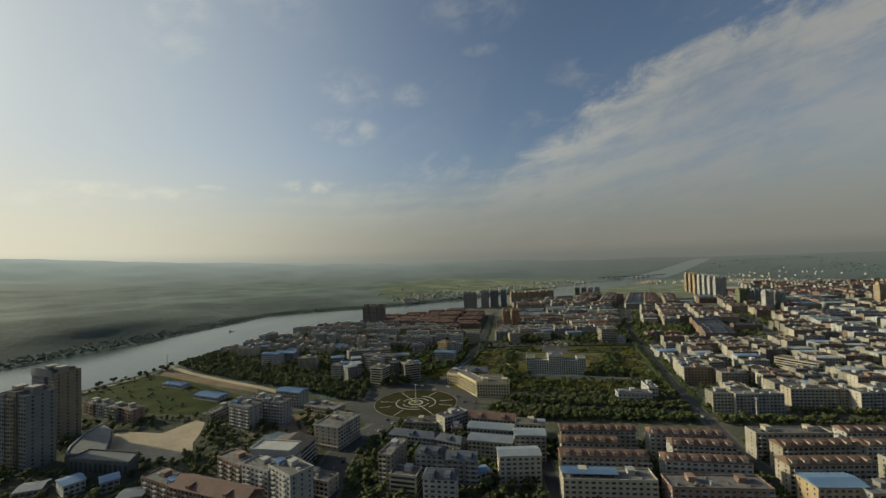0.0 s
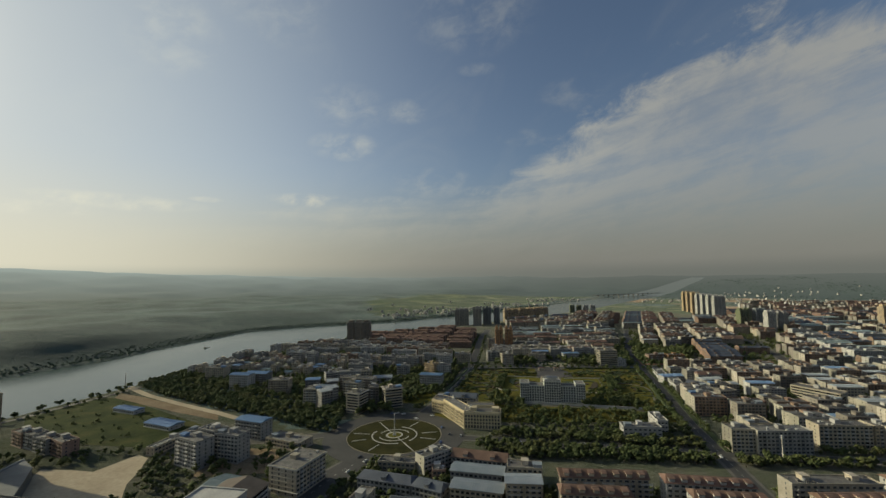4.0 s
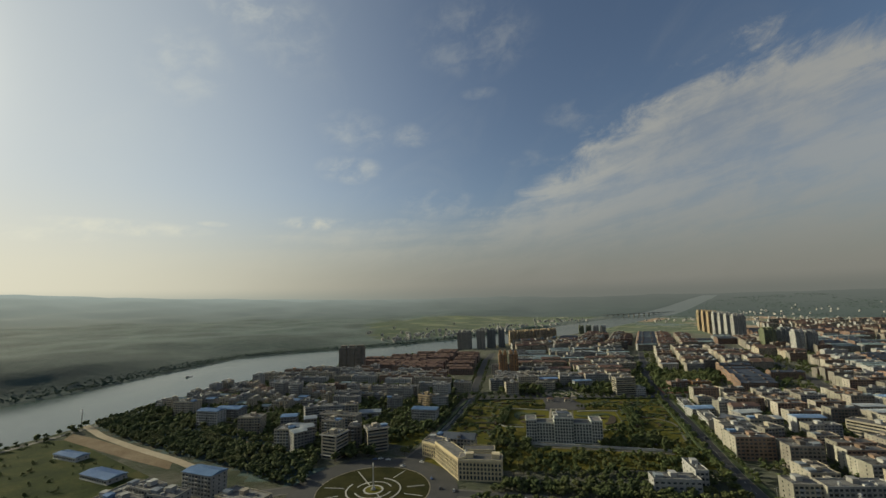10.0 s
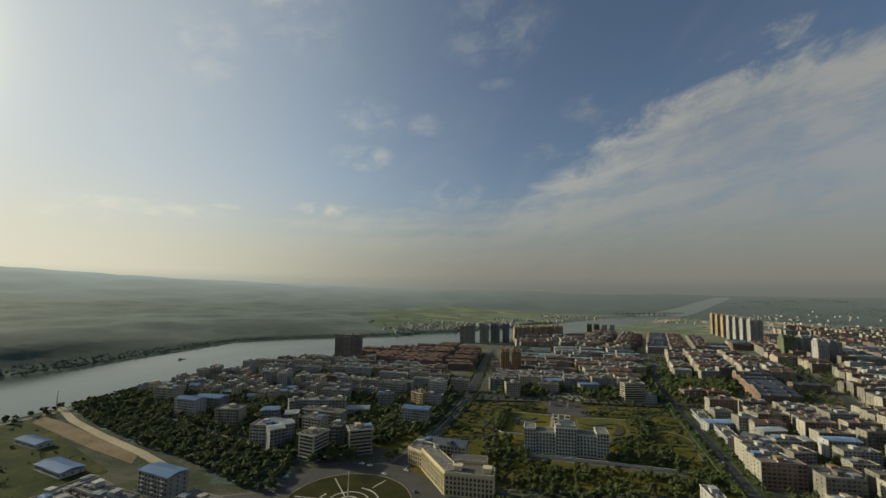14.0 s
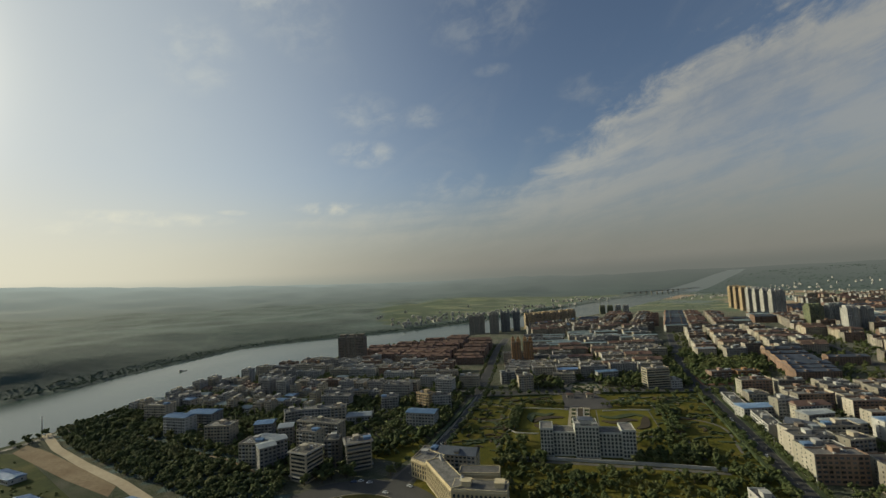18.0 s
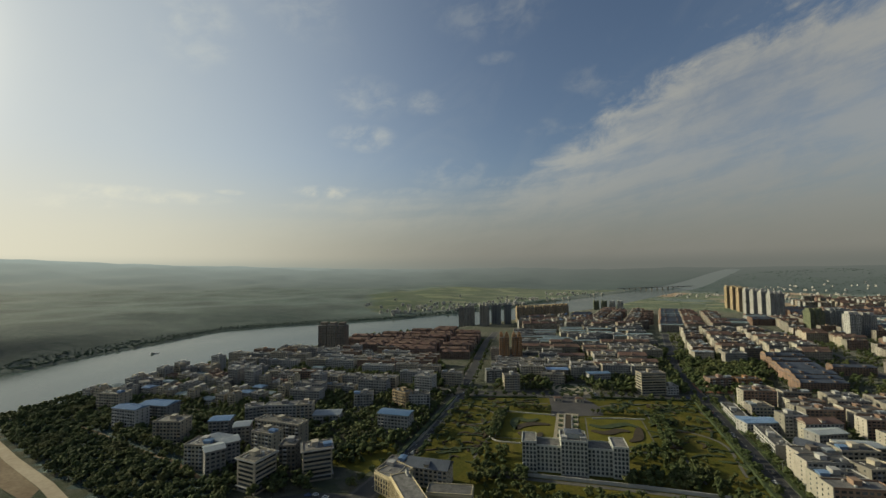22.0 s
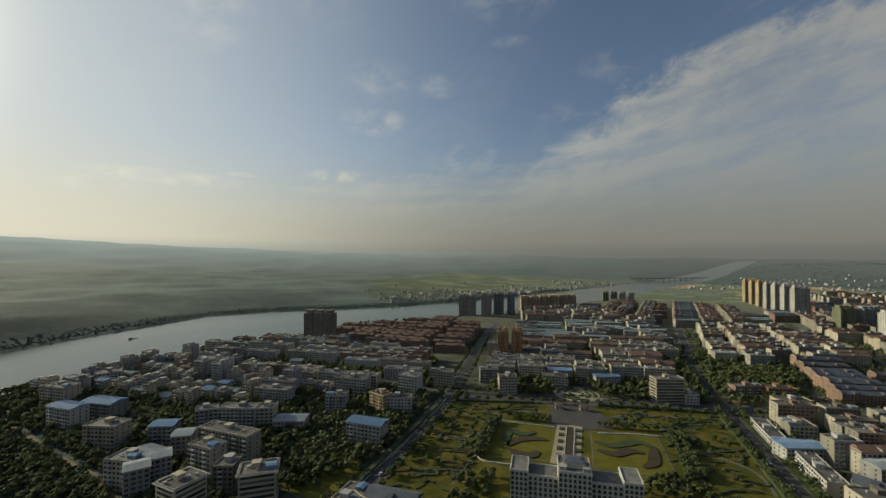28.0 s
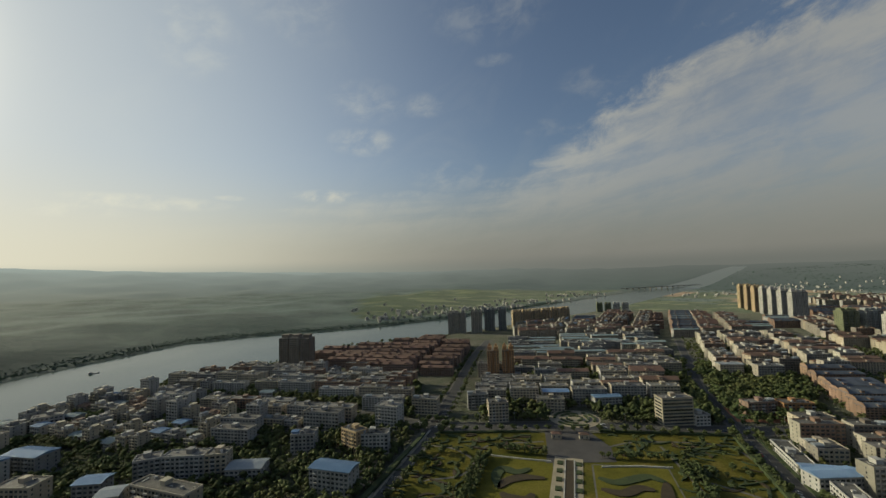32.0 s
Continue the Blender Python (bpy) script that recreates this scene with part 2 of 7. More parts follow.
M["grey"] = material("grey_render", [(0.215, 0.212, 0.202), (0.300, 0.294, 0.280)], 0.88, vary=0.28)
M["pink"] = material("brick_red_render", [(0.190, 0.130, 0.100), (0.270, 0.190, 0.150)], 0.88, vary=0.25)
M["ochre"] = material("ochre_tile_wall", [(0.345, 0.258, 0.150), (0.425, 0.325, 0.200)], 0.8, vary=0.2)
M["orange"] = material("orange_tile_wall", [(0.250, 0.135, 0.060), (0.330, 0.185, 0.085)], 0.8, vary=0.2)
M["brown"] = material("brown_tile_wall", [(0.150, 0.130, 0.108), (0.210, 0.182, 0.150)], 0.8, vary=0.25)
M["green_net"] = material("green_scaffold_net", [(0.125, 0.145, 0.080), (0.170, 0.185, 0.110)], 0.9, vary=0.15)
M["concrete"] = material("concrete_roof", [(0.085, 0.082, 0.077), (0.125, 0.120, 0.112), (0.180, 0.172, 0.158)], 0.9, scale=0.25, wear=0.5, vary=0.4)
M["tile"] = material("red_roof_tile", [(0.118, 0.072, 0.054), (0.172, 0.106, 0.080)], 0.85, fine=2.5, wear=0.4, vary=0.2)
M["tile_dark"] = material("dark_blue_grey_tile", [(0.055, 0.065, 0.085), (0.10, 0.115, 0.14)], 0.7, vary=0.2)
M["blue"] = material("blue_sheet_metal", [(0.100, 0.180, 0.310), (0.155, 0.245, 0.380)], 0.45, metal=0.15, wear=0.2, bump=0.05, vary=0.15)
M["pale_metal"] = material("pale_sheet_metal", [(0.190, 0.220, 0.245), (0.255, 0.280, 0.300)], 0.6, metal=0.05, wear=0.2, bump=0.05, vary=0.15)
M["teal_metal"] = material("teal_grey_sheet_metal", [(0.140, 0.189, 0.203), (0.196, 0.245, 0.252)], 0.55, metal=0.1, wear=0.25, bump=0.05, vary=0.2)
M["tower_grey"] = material("grey_brown_tower_tile", [(0.230, 0.218, 0.196), (0.300, 0.284, 0.252)], 0.8, vary=0.1)
M["tower_dark"] = material("dark_blue_grey_tile_wall", [(0.200, 0.215, 0.215), (0.260, 0.275, 0.270)], 0.7, vary=0.1)
M["glass"] = material("window_glass", [(0.030, 0.036, 0.041), (0.075, 0.084, 0.090)], 0.15, fine=0.5, wear=0.3, bump=0.02, spec=0.7, vary=0.7, island=True)
M["asphalt"] = material("asphalt", [(0.042, 0.042, 0.040), (0.064, 0.062, 0.059)], 0.85, scale=0.05, spec=0.4)
M["paving"] = material("paving_stone", [(0.090, 0.085, 0.075), (0.140, 0.132, 0.116)], 0.85, scale=0.1)
M["court"] = material("grey_court_paving", [(0.050, 0.047, 0.047), (0.078, 0.073, 0.070)], 0.85, scale=0.06)
M["axis"] = material("cream_paving", [(0.273, 0.234, 0.163), (0.351, 0.305, 0.221)], 0.85, scale=0.1)
M["plaza_grass"] = material("dry_plaza_grass", [(0.026, 0.027, 0.010), (0.038, 0.038, 0.014), (0.052, 0.048, 0.018)], 0.9, scale=0.06, fine=0.7, spec=0.05)
M["kerb"] = material("white_stone", [(0.390, 0.375, 0.338), (0.495, 0.480, 0.435)], 0.8)
M["lawn"] = material("mown_grass", [(0.095, 0.092, 0.018), (0.124, 0.115, 0.022), (0.150, 0.132, 0.030)], 0.9, scale=0.05, fine=0.7, wear=0.3, spec=0.05)
M["meadow"] = material("rough_grass", [(0.018, 0.030, 0.009), (0.038, 0.052, 0.014), (0.074, 0.072, 0.024)], 0.9, scale=0.035, fine=0.5, wear=0.5, spec=0.05)
M["park_grass"] = material("olive_park_grass", [(0.052, 0.062, 0.014), (0.096, 0.090, 0.018), (0.140, 0.116, 0.030)], 0.9, scale=0.045, fine=0.5, wear=0.45, spec=0.05)
M["hedge"] = material("hedge_leaves", [(0.025, 0.04, 0.014), (0.05, 0.07, 0.022)], 0.9, scale=0.2, fine=1.2, wear=0.5)
M["flower"] = material("red_brown_shrubs", [(0.036, 0.027, 0.014), (0.054, 0.038, 0.019)], 0.9, scale=0.2, fine=1.2, wear=0.4)
M["soil"] = material("bare_soil", [(0.180, 0.132, 0.084), (0.252, 0.198, 0.132)], 0.95, scale=0.03, fine=0.4, spec=0.05)
M["sand"] = material("pale_sand", [(0.345, 0.285, 0.203), (0.450, 0.383, 0.277)], 0.95, scale=0.03, fine=0.3, wear=0.2, spec=0.05)
M["bark"] = material("bark", [(0.06, 0.045, 0.03), (0.11, 0.085, 0.06)], 0.95)
M["leaf"] = material("leaves", [(0.084, 0.116, 0.046), (0.116, 0.144, 0.052), (0.150, 0.158, 0.060)], 0.85, scale=0.03, fine=0.9, wear=0.45, vary=0.30, island=True, through=0.5)
# Foliage of the far trees, bluer and more even: haze tinted into the colour.
M["leaf_far"] = material("hazed_far_leaves", [(0.042, 0.080, 0.060), (0.052, 0.092, 0.066), (0.064, 0.104, 0.070)], 0.85, scale=0.004, fine=0.15, wear=0.25, vary=0.10, island=True, spec=0.1, through=0.4)
M["steel"] = material("grey_steel", [(0.35, 0.36, 0.37), (0.45, 0.46, 0.47)], 0.5, metal=0.5)
M["red_track"] = material("red_running_track", [(0.210, 0.084, 0.049), (0.252, 0.112, 0.070)], 0.9)
M["pitch"] = material("green_pitch", [(0.06, 0.11, 0.04), (0.09, 0.14, 0.05)], 0.9)


def water_material():
    mt = bpy.data.materials.new("river_water")
    mt.use_nodes = True
    nt = mt.node_tree
    N, L = nt.nodes.new, nt.links.new
    b = nt.nodes["Principled BSDF"]
    b.inputs["Base Color"].default_value = (0.040, 0.064, 0.048, 1)
    b.inputs["Roughness"].default_value, b.inputs["IOR"].default_value = 0.14, 1.33
    geo = N("ShaderNodeNewGeometry")
    mp = N("ShaderNodeMapping")
    mp.inputs["Scale"].default_value = (1, 0.5, 1)
    L(geo.outputs["Position"], mp.inputs[0])
    n = N("ShaderNodeTexNoise")
    n.inputs["Scale"].default_value, n.inputs["Detail"].default_value = 0.09, 6
    L(mp.outputs[0], n.inputs["Vector"])
    bp = N("ShaderNodeBump")
    bp.inputs["Strength"].default_value, bp.inputs["Distance"].default_value = 0.10, 1.0
    L(n.outputs["Fac"], bp.inputs["Height"]), L(bp.outputs[0], b.inputs["Normal"])
    n3 = N("ShaderNodeTexNoise")
    n3.inputs["Scale"].default_value = 0.006
    L(mp.outputs[0], n3.inputs["Vector"])
    mr = N("ShaderNodeMapRange")
    L(n3.outputs["Fac"], mr.inputs[0])
    mr.inputs[3].default_value, mr.inputs[4].default_value = 0.08, 0.24
    L(mr.outputs[0], b.inputs["Roughness"])
    return mt


M["water"] = water_material()


def ground_material():
    """Land cover by the sheet's own attributes: woods, fields, soil; town ground where none is set."""
    mt = bpy.data.materials.new("ground_cover")
    mt.use_nodes = True
    nt = mt.node_tree
    N, L = nt.nodes.new, nt.links.new
    b = nt.nodes["Principled BSDF"]
    b.inputs["Roughness"].default_value, b.inputs["Specular IOR Level"].default_value = 0.85, 0.0
    # Sheen lightens the land at a low angle in place of haze.
    b.inputs["Sheen Weight"].default_value, b.inputs["Sheen Roughness"].default_value = 0.12, 0.4
    geo = N("ShaderNodeNewGeometry")

    def nz(s, d=5, r=0.6):
        n = N("ShaderNodeTexNoise")
        L(geo.outputs["Position"], n.inputs["Vector"])
        n.inputs["Scale"].default_value, n.inputs["Detail"].default_value, n.inputs["Roughness"].default_value = s, d, r
        return n.outputs["Fac"]

    def ramp(f, cols):
        r = N("ShaderNodeValToRGB")
        els = r.color_ramp.elements
        while len(els) < len(cols):
            els.new(0.5)
        for i, c in enumerate(cols):
            els[i].position, els[i].color = 0.33 + 0.34 * i / (len(cols) - 1), (*c, 1)
        L(f, r.inputs[0])
        return r.outputs[0]

    def mixed(f, a, c):
        n = N("ShaderNodeMix")
        n.data_type = "RGBA"
        L(f, n.inputs[0]), L(a, n.inputs[6]), L(c, n.inputs[7])
        return n.outputs[2]

    def cover(name):
        a = N("ShaderNodeAttribute")
        a.attribute_name = name
        ad = N("ShaderNodeMath")
        ad.operation = "MULTIPLY_ADD"
        L(nz(0.02, 6, 0.65), ad.inputs[0])
        ad.inputs[1].default_value = 0.9
        L(a.outputs["Fac"], ad.inputs[2])
        r = N("ShaderNodeMapRange")
        L(ad.outputs[0], r.inputs[0])
        r.inputs[1].default_value, r.inputs[2].default_value = 0.86, 1.04
        return r.outputs[0]

    plots = N("ShaderNodeTexVoronoi")
    plots.inputs["Scale"].default_value = 0.012
    mp = N("ShaderNodeMapping")
    mp.inputs["Rotation"].default_value = (0, 0, 0.5)
    mp.inputs["Scale"].default_value = (1, 1.9, 0.2)
    L(geo.outputs["Position"], mp.inputs[0]), L(mp.outputs[0], plots.inputs["Vector"])
    sepc = N("ShaderNodeSeparateColor")
    L(plots.outputs["Color"], sepc.inputs[0])
    town = ramp(nz(0.03), [(0.040, 0.052, 0.026), (0.062, 0.068, 0.040), (0.105, 0.098, 0.072)])
    dense = N("ShaderNodeAttribute")
    dense.attribute_name = "dense"
    stand = N("ShaderNodeMath")
    stand.operation, stand.use_clamp = "ADD", True
    L(dense.outputs["Fac"], stand.inputs[0]), L(ramp(nz(0.0045, 6, 0.65), [(0, 0, 0), (1, 1, 1)]), stand.inputs[1])
    grain = nz(0.022, 9, 0.78)
    # Open stands paler and bluer, with haze tinted into their ramp.
    woods = mixed(stand.outputs[0], ramp(grain, [(0.036, 0.074, 0.066), (0.056, 0.104, 0.090), (0.082, 0.132, 0.104)]), ramp(grain, [(0.014, 0.036, 0.034), (0.022, 0.050, 0.045), (0.034, 0.066, 0.056)]))
    fields = ramp(sepc.outputs[0], [(0.048, 0.078, 0.038), (0.082, 0.118, 0.050), (0.150, 0.168, 0.084), (0.056, 0.086, 0.042)])
    soil = ramp(nz(0.012), [(0.18, 0.12, 0.07), (0.30, 0.20, 0.12), (0.36, 0.25, 0.16)])
    col = mixed(cover("fields"), town, fields)
    col = mixed(cover("soil"), col, soil)
    col = mixed(cover("woods"), col, woods)
    L(col, b.inputs["Base Color"])
    # Gloss on the woods imitates haze, less of it in dense stands.
    haze_gloss = N("ShaderNodeMapRange")
    L(stand.outputs[0], haze_gloss.inputs[0])
    haze_gloss.inputs[3].default_value, haze_gloss.inputs[4].default_value = 0.24, 0.08
    leafy = N("ShaderNodeMath")
    leafy.operation = "MULTIPLY"
    L(haze_gloss.outputs[0], leafy.inputs[0]), L(cover("woods"), leafy.inputs[1])
    L(leafy.outputs[0], b.inputs["Specular IOR Level"])
    bp = N("ShaderNodeBump")
    bp.inputs["Strength"].default_value, bp.inputs["Distance"].default_value = 0.7, 6.0
    L(nz(0.05, 8, 0.72), bp.inputs["Height"]), L(bp.outputs[0], b.inputs["Normal"])
    return mt


M["ground"] = ground_material()


def backdrop_material():
    """Distant country: lit land that gives way, with distance from the town, to haze painted on as emission."""
    mt = bpy.data.materials.new("distant_country_haze_glow")
    mt.use_nodes = True
    nt = mt.node_tree
    N, L = nt.nodes.new, nt.links.new
    b = nt.nodes["Principled BSDF"]
    b.inputs["Base Color"].default_value, b.inputs["Roughness"].default_value = (0.045, 0.075, 0.064, 1), 0.9
    geo = N("ShaderNodeNewGeometry")
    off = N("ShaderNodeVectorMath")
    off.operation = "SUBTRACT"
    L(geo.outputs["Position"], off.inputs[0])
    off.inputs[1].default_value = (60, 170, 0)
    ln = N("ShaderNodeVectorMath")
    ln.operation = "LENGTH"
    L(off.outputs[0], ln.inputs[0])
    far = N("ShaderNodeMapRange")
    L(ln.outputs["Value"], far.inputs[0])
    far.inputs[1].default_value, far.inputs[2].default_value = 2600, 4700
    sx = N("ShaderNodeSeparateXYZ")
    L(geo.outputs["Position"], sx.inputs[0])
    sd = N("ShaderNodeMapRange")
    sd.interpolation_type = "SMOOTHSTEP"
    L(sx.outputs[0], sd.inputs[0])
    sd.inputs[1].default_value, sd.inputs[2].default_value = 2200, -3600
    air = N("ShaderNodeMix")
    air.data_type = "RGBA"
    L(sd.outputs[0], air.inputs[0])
    # Haze colours for the emission, paler towards the left.
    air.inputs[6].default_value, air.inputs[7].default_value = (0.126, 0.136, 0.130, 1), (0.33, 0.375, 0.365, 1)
    patch = N("ShaderNodeTexNoise")
    patch.inputs["Scale"].default_value, patch.inputs["Detail"].default_value = 0.004, 5
    L(geo.outputs["Position"], patch.inputs["Vector"])
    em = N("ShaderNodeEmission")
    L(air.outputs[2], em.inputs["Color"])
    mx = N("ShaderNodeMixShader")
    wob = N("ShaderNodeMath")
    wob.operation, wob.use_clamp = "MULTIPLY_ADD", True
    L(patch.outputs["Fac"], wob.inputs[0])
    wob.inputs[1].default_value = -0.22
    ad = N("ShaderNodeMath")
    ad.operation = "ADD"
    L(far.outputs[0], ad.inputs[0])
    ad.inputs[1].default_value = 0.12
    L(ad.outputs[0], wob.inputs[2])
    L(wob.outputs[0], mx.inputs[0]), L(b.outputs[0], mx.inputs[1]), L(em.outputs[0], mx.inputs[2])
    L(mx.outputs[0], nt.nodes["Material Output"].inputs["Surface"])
    return mt


M["backdrop"] = backdrop_material()
M["brick"] = material("orange_brick_wall", [(0.195, 0.128, 0.090), (0.265, 0.178, 0.128)], 0.85, vary=0.2)
M["orange_tower"] = material("orange_tower_tile", [(0.300, 0.170, 0.080), (0.385, 0.225, 0.112)], 0.8, vary=0.1)


def far_water_material():
    """The last reach of the river, paler than its banks; its haze is painted on as emission."""
    mt = bpy.data.materials.new("distant_river_haze_glow")
    mt.use_nodes = True
    nt = mt.node_tree
    N, L = nt.nodes.new, nt.links.new
    b = nt.nodes["Principled BSDF"]
    b.inputs["Base Color"].default_value, b.inputs["Roughness"].default_value = (0.05, 0.056, 0.052, 1), 0.8
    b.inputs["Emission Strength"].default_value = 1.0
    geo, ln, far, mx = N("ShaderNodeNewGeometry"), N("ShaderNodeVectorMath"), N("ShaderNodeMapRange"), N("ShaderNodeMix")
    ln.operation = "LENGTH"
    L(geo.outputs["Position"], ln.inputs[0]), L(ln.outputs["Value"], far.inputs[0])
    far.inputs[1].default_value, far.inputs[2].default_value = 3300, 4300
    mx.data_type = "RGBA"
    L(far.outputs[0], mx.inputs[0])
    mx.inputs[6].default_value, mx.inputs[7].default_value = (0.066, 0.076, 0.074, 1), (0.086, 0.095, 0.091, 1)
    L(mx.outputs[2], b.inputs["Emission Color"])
    return mt


M["far_water"] = far_water_material()

# ---- geometry helpers ----


class Geo:
    """Gathers boxes and prisms into one mesh."""

    def __init__(self):
        self.v, self.f, self.m = [], [], []

    def add(self, vs, fs, mi=0):
        o = len(self.v)
        self.v += [tuple(p) for p in vs]
        self.f += [tuple(i + o for i in q) for q in fs]
        self.m += [mi] * len(fs)
        return self

    def box(self, x0, x1, y0, y1, z0, z1, mi=0, taper=0.0):
        t = taper
        return self.add([(x0, y0, z0), (x1, y0, z0), (x1, y1, z0), (x0, y1, z0), (x0 + t, y0 + t, z1), (x1 - t, y0 + t, z1), (x1 - t, y1 - t, z1), (x0 + t, y1 - t, z1)],
                        [(3, 2, 1, 0), (4, 5, 6, 7), (0, 1, 5, 4), (1, 2, 6, 5), (2, 3, 7, 6), (3, 0, 4, 7)], mi)

    def gable(self, x0, x1, y0, y1, z0, z1, hip=0.0, mi=0, t=0.25):
        ym = (y0 + y1) / 2
        v = [(x0, y0, z0), (x1, y0, z0), (x1, y1, z0), (x0, y1, z0), (x0, y0, z0 + t), (x1, y0, z0 + t), (x1, y1, z0 + t), (x0, y1, z0 + t), (x0 + hip, ym, z1), (x1 - hip, ym, z1)]
        return self.add(v, [(3, 2, 1, 0), (0, 1, 5, 4), (1, 2, 6, 5), (2, 3, 7, 6), (3, 0, 4, 7), (4, 5, 9, 8), (6, 7, 8, 9), (5, 6, 9), (7, 4, 8)], mi)

    def stack(self, w, d, prof, cap=True, mi=0):
        """Rings of one rectangle, each grown by an offset at a height: one closed wall with plinth, ledges or cornice."""
        v, f = [], []
        for o, z in prof:
            x, y = w / 2 + o, d / 2 + o
            v += [(-x, -y, z), (x, -y, z), (x, y, z), (-x, y, z)]
        for k in range(len(prof) - 1):
            a, b = 4 * k, 4 * k + 4
            f += [(a + i, a + (i + 1) % 4, b + (i + 1) % 4, b + i) for i in range(4)]
        n = 4 * (len(prof) - 1)
        if cap:
            f += [(n, n + 1, n + 2, n + 3), (3, 2, 1, 0)]
        return self.add(v, f, mi)

    def ribbed(self, w, d, z0, z1, step=1.6, mi=0):
        """A shallow two-sided sheet roof with standing ribs, one skin with thickness."""
        xs = []
        x = -w / 2
        while x < w / 2 - 0.5:
            xs += [(x, 0.0), (x + step - 0.35, 0.0), (x + step - 0.3, 0.14), (x + step - 0.1, 0.14)]
            x += step
        xs.append((w / 2, 0.0))
        v, f = [], []
        for px, up in xs:
            v += [(px, -d / 2, z0 + up), (px, 0, z1 + up), (px, d / 2, z0 + up), (px, d / 2, z0 - 0.25), (px, -d / 2, z0 - 0.25)]
        for k in range(len(xs) - 1):
            a, b = 5 * k, 5 * k + 5
            f += [(a + i, b + i, b + (i + 1) % 5, a + (i + 1) % 5) for i in range(5)]
        n = 5 * (len(xs) - 1)
        f += [(0, 1, 2, 3, 4), (n + 4, n + 3, n + 2, n + 1, n)]
        return self.add(v, f, mi)

    def cyl(self, x, y, z0, z1, r0, r1=None, n=8, mi=0):
        r1 = r0 if r1 is None else r1
        a = [2 * math.pi * i / n for i in range(n)]
        v = [(x + r0 * math.cos(t), y + r0 * math.sin(t), z0) for t in a] + [(x + r1 * math.cos(t), y + r1 * math.sin(t), z1) for t in a]
        f = [(i, (i + 1) % n, n + (i + 1) % n, n + i) for i in range(n)] + [tuple(range(n - 1, -1, -1)), tuple(range(n, 2 * n))]
        return self.add(v, f, mi)

    def ring(self, cx, cy, r0, r1, z0, z1, a0=0.0, a1=360.0, n=64, mi=0):
        for i in range(n):
            t0, t1 = radians(a0 + (a1 - a0) * i / n), radians(a0 + (a1 - a0) * (i + 1) / n)
            p = [(cx + r * math.cos(t), cy + r * math.sin(t)) for t in (t0, t1) for r in (r0, r1)]
            self.add([(*p[0], z0), (*p[1], z0), (*p[3], z0), (*p[2], z0), (*p[0], z1), (*p[1], z1), (*p[3], z1), (*p[2], z1)],
                     [(4, 5, 6, 7), (1, 2, 6, 5), (3, 0, 4, 7), (3, 2, 1, 0), (0, 1, 5, 4), (2, 3, 7, 6)], mi)
        return self

    def strip(self, pts, width, z0, z1, mi=0):
        """A band of one width along a line of points."""
        P = [Vector(p) for p in pts]
        L, R = [], []
        for i, p in enumerate(P):
            d = (P[min(i + 1, len(P) - 1)] - P[max(i - 1, 0)]).normalized()
            n = Vector((-d.y, d.x)) * width / 2
            L.append(p + n), R.append(p - n)
        for i in range(len(P) - 1):
            q = [R[i], R[i + 1], L[i + 1], L[i]]
            self.add([(*p, z0) for p in q] + [(*p, z1) for p in q], [(4, 5, 6, 7), (0, 1, 5, 4), (2, 3, 7, 6), (1, 2, 6, 5), (3, 0, 4, 7)], mi)
        return self

    def sheet(self, poly, z0, z1, mi=0):
        n = len(poly)
        v = [(*p, z0) for p in poly] + [(*p, z1) for p in poly]
        return self.add(v, [tuple(range(n, 2 * n))] + [(i, (i + 1) % n, n + (i + 1) % n, n + i) for i in range(n)], mi)

    def mesh(self, name, *mats):
        me = bpy.data.meshes.new(name)
        me.from_pydata(self.v, [], self.f)
        for mt in mats:
            me.materials.append(mt)
        if len(mats) > 1:
            me.polygons.foreach_set("material_index", self.m)
        me.update()
        return me


def part(name, data, parent, label="", at=None):
    ob = new(name, data)
    ob.parent = parent
    if at is not None:
        ob.matrix_basis = at
    if label:
        ob["label"] = label
    return ob


def thing(name, label, category, group="", at=None, kind=""):
    ob = new(name)
    if at is not None:
        ob.matrix_basis = at
    return tagged(ob, label, category, group, kind)


def structure(name, geo, mat, label, category="ground"):
    return tagged(new(name, geo.mesh(name, mat)), label, category, kind="structure")


def inside(poly, x, y):
    hit, n = False, len(poly)
    for i in range(n):
        (x0, y0), (x1, y1) = poly[i], poly[i - 1]
        if (y0 > y) != (y1 > y) and x < (x1 - x0) * (y - y0) / (y1 - y0) + x0:
            hit = not hit
    return hit


def inside_np(poly, X, Y):
    hit = np.zeros(X.shape, bool)
    for i in range(len(poly)):
        (x0, y0), (x1, y1) = poly[i], poly[i - 1]
        if y0 != y1:
            hit ^= ((y0 > Y) != (y1 > Y)) & (X < (x1 - x0) * (Y - y0) / (y1 - y0) + x0)
    return hit


def dist_np(line, X, Y):
    best = np.full(X.shape, 1e9)
    for (x0, y0), (x1, y1) in zip(line, line[1:]):
        dx, dy = x1 - x0, y1 - y0
        t = np.clip(((X - x0) * dx + (Y - y0) * dy) / (dx * dx + dy * dy), 0, 1)
        best = np.minimum(best, np.hypot(X - x0 - t * dx, Y - y0 - t * dy))
    return best


def smooth(v, lo, hi):
    t = np.clip((v - lo) / (hi - lo), 0, 1)
    return t * t * (3 - 2 * t)


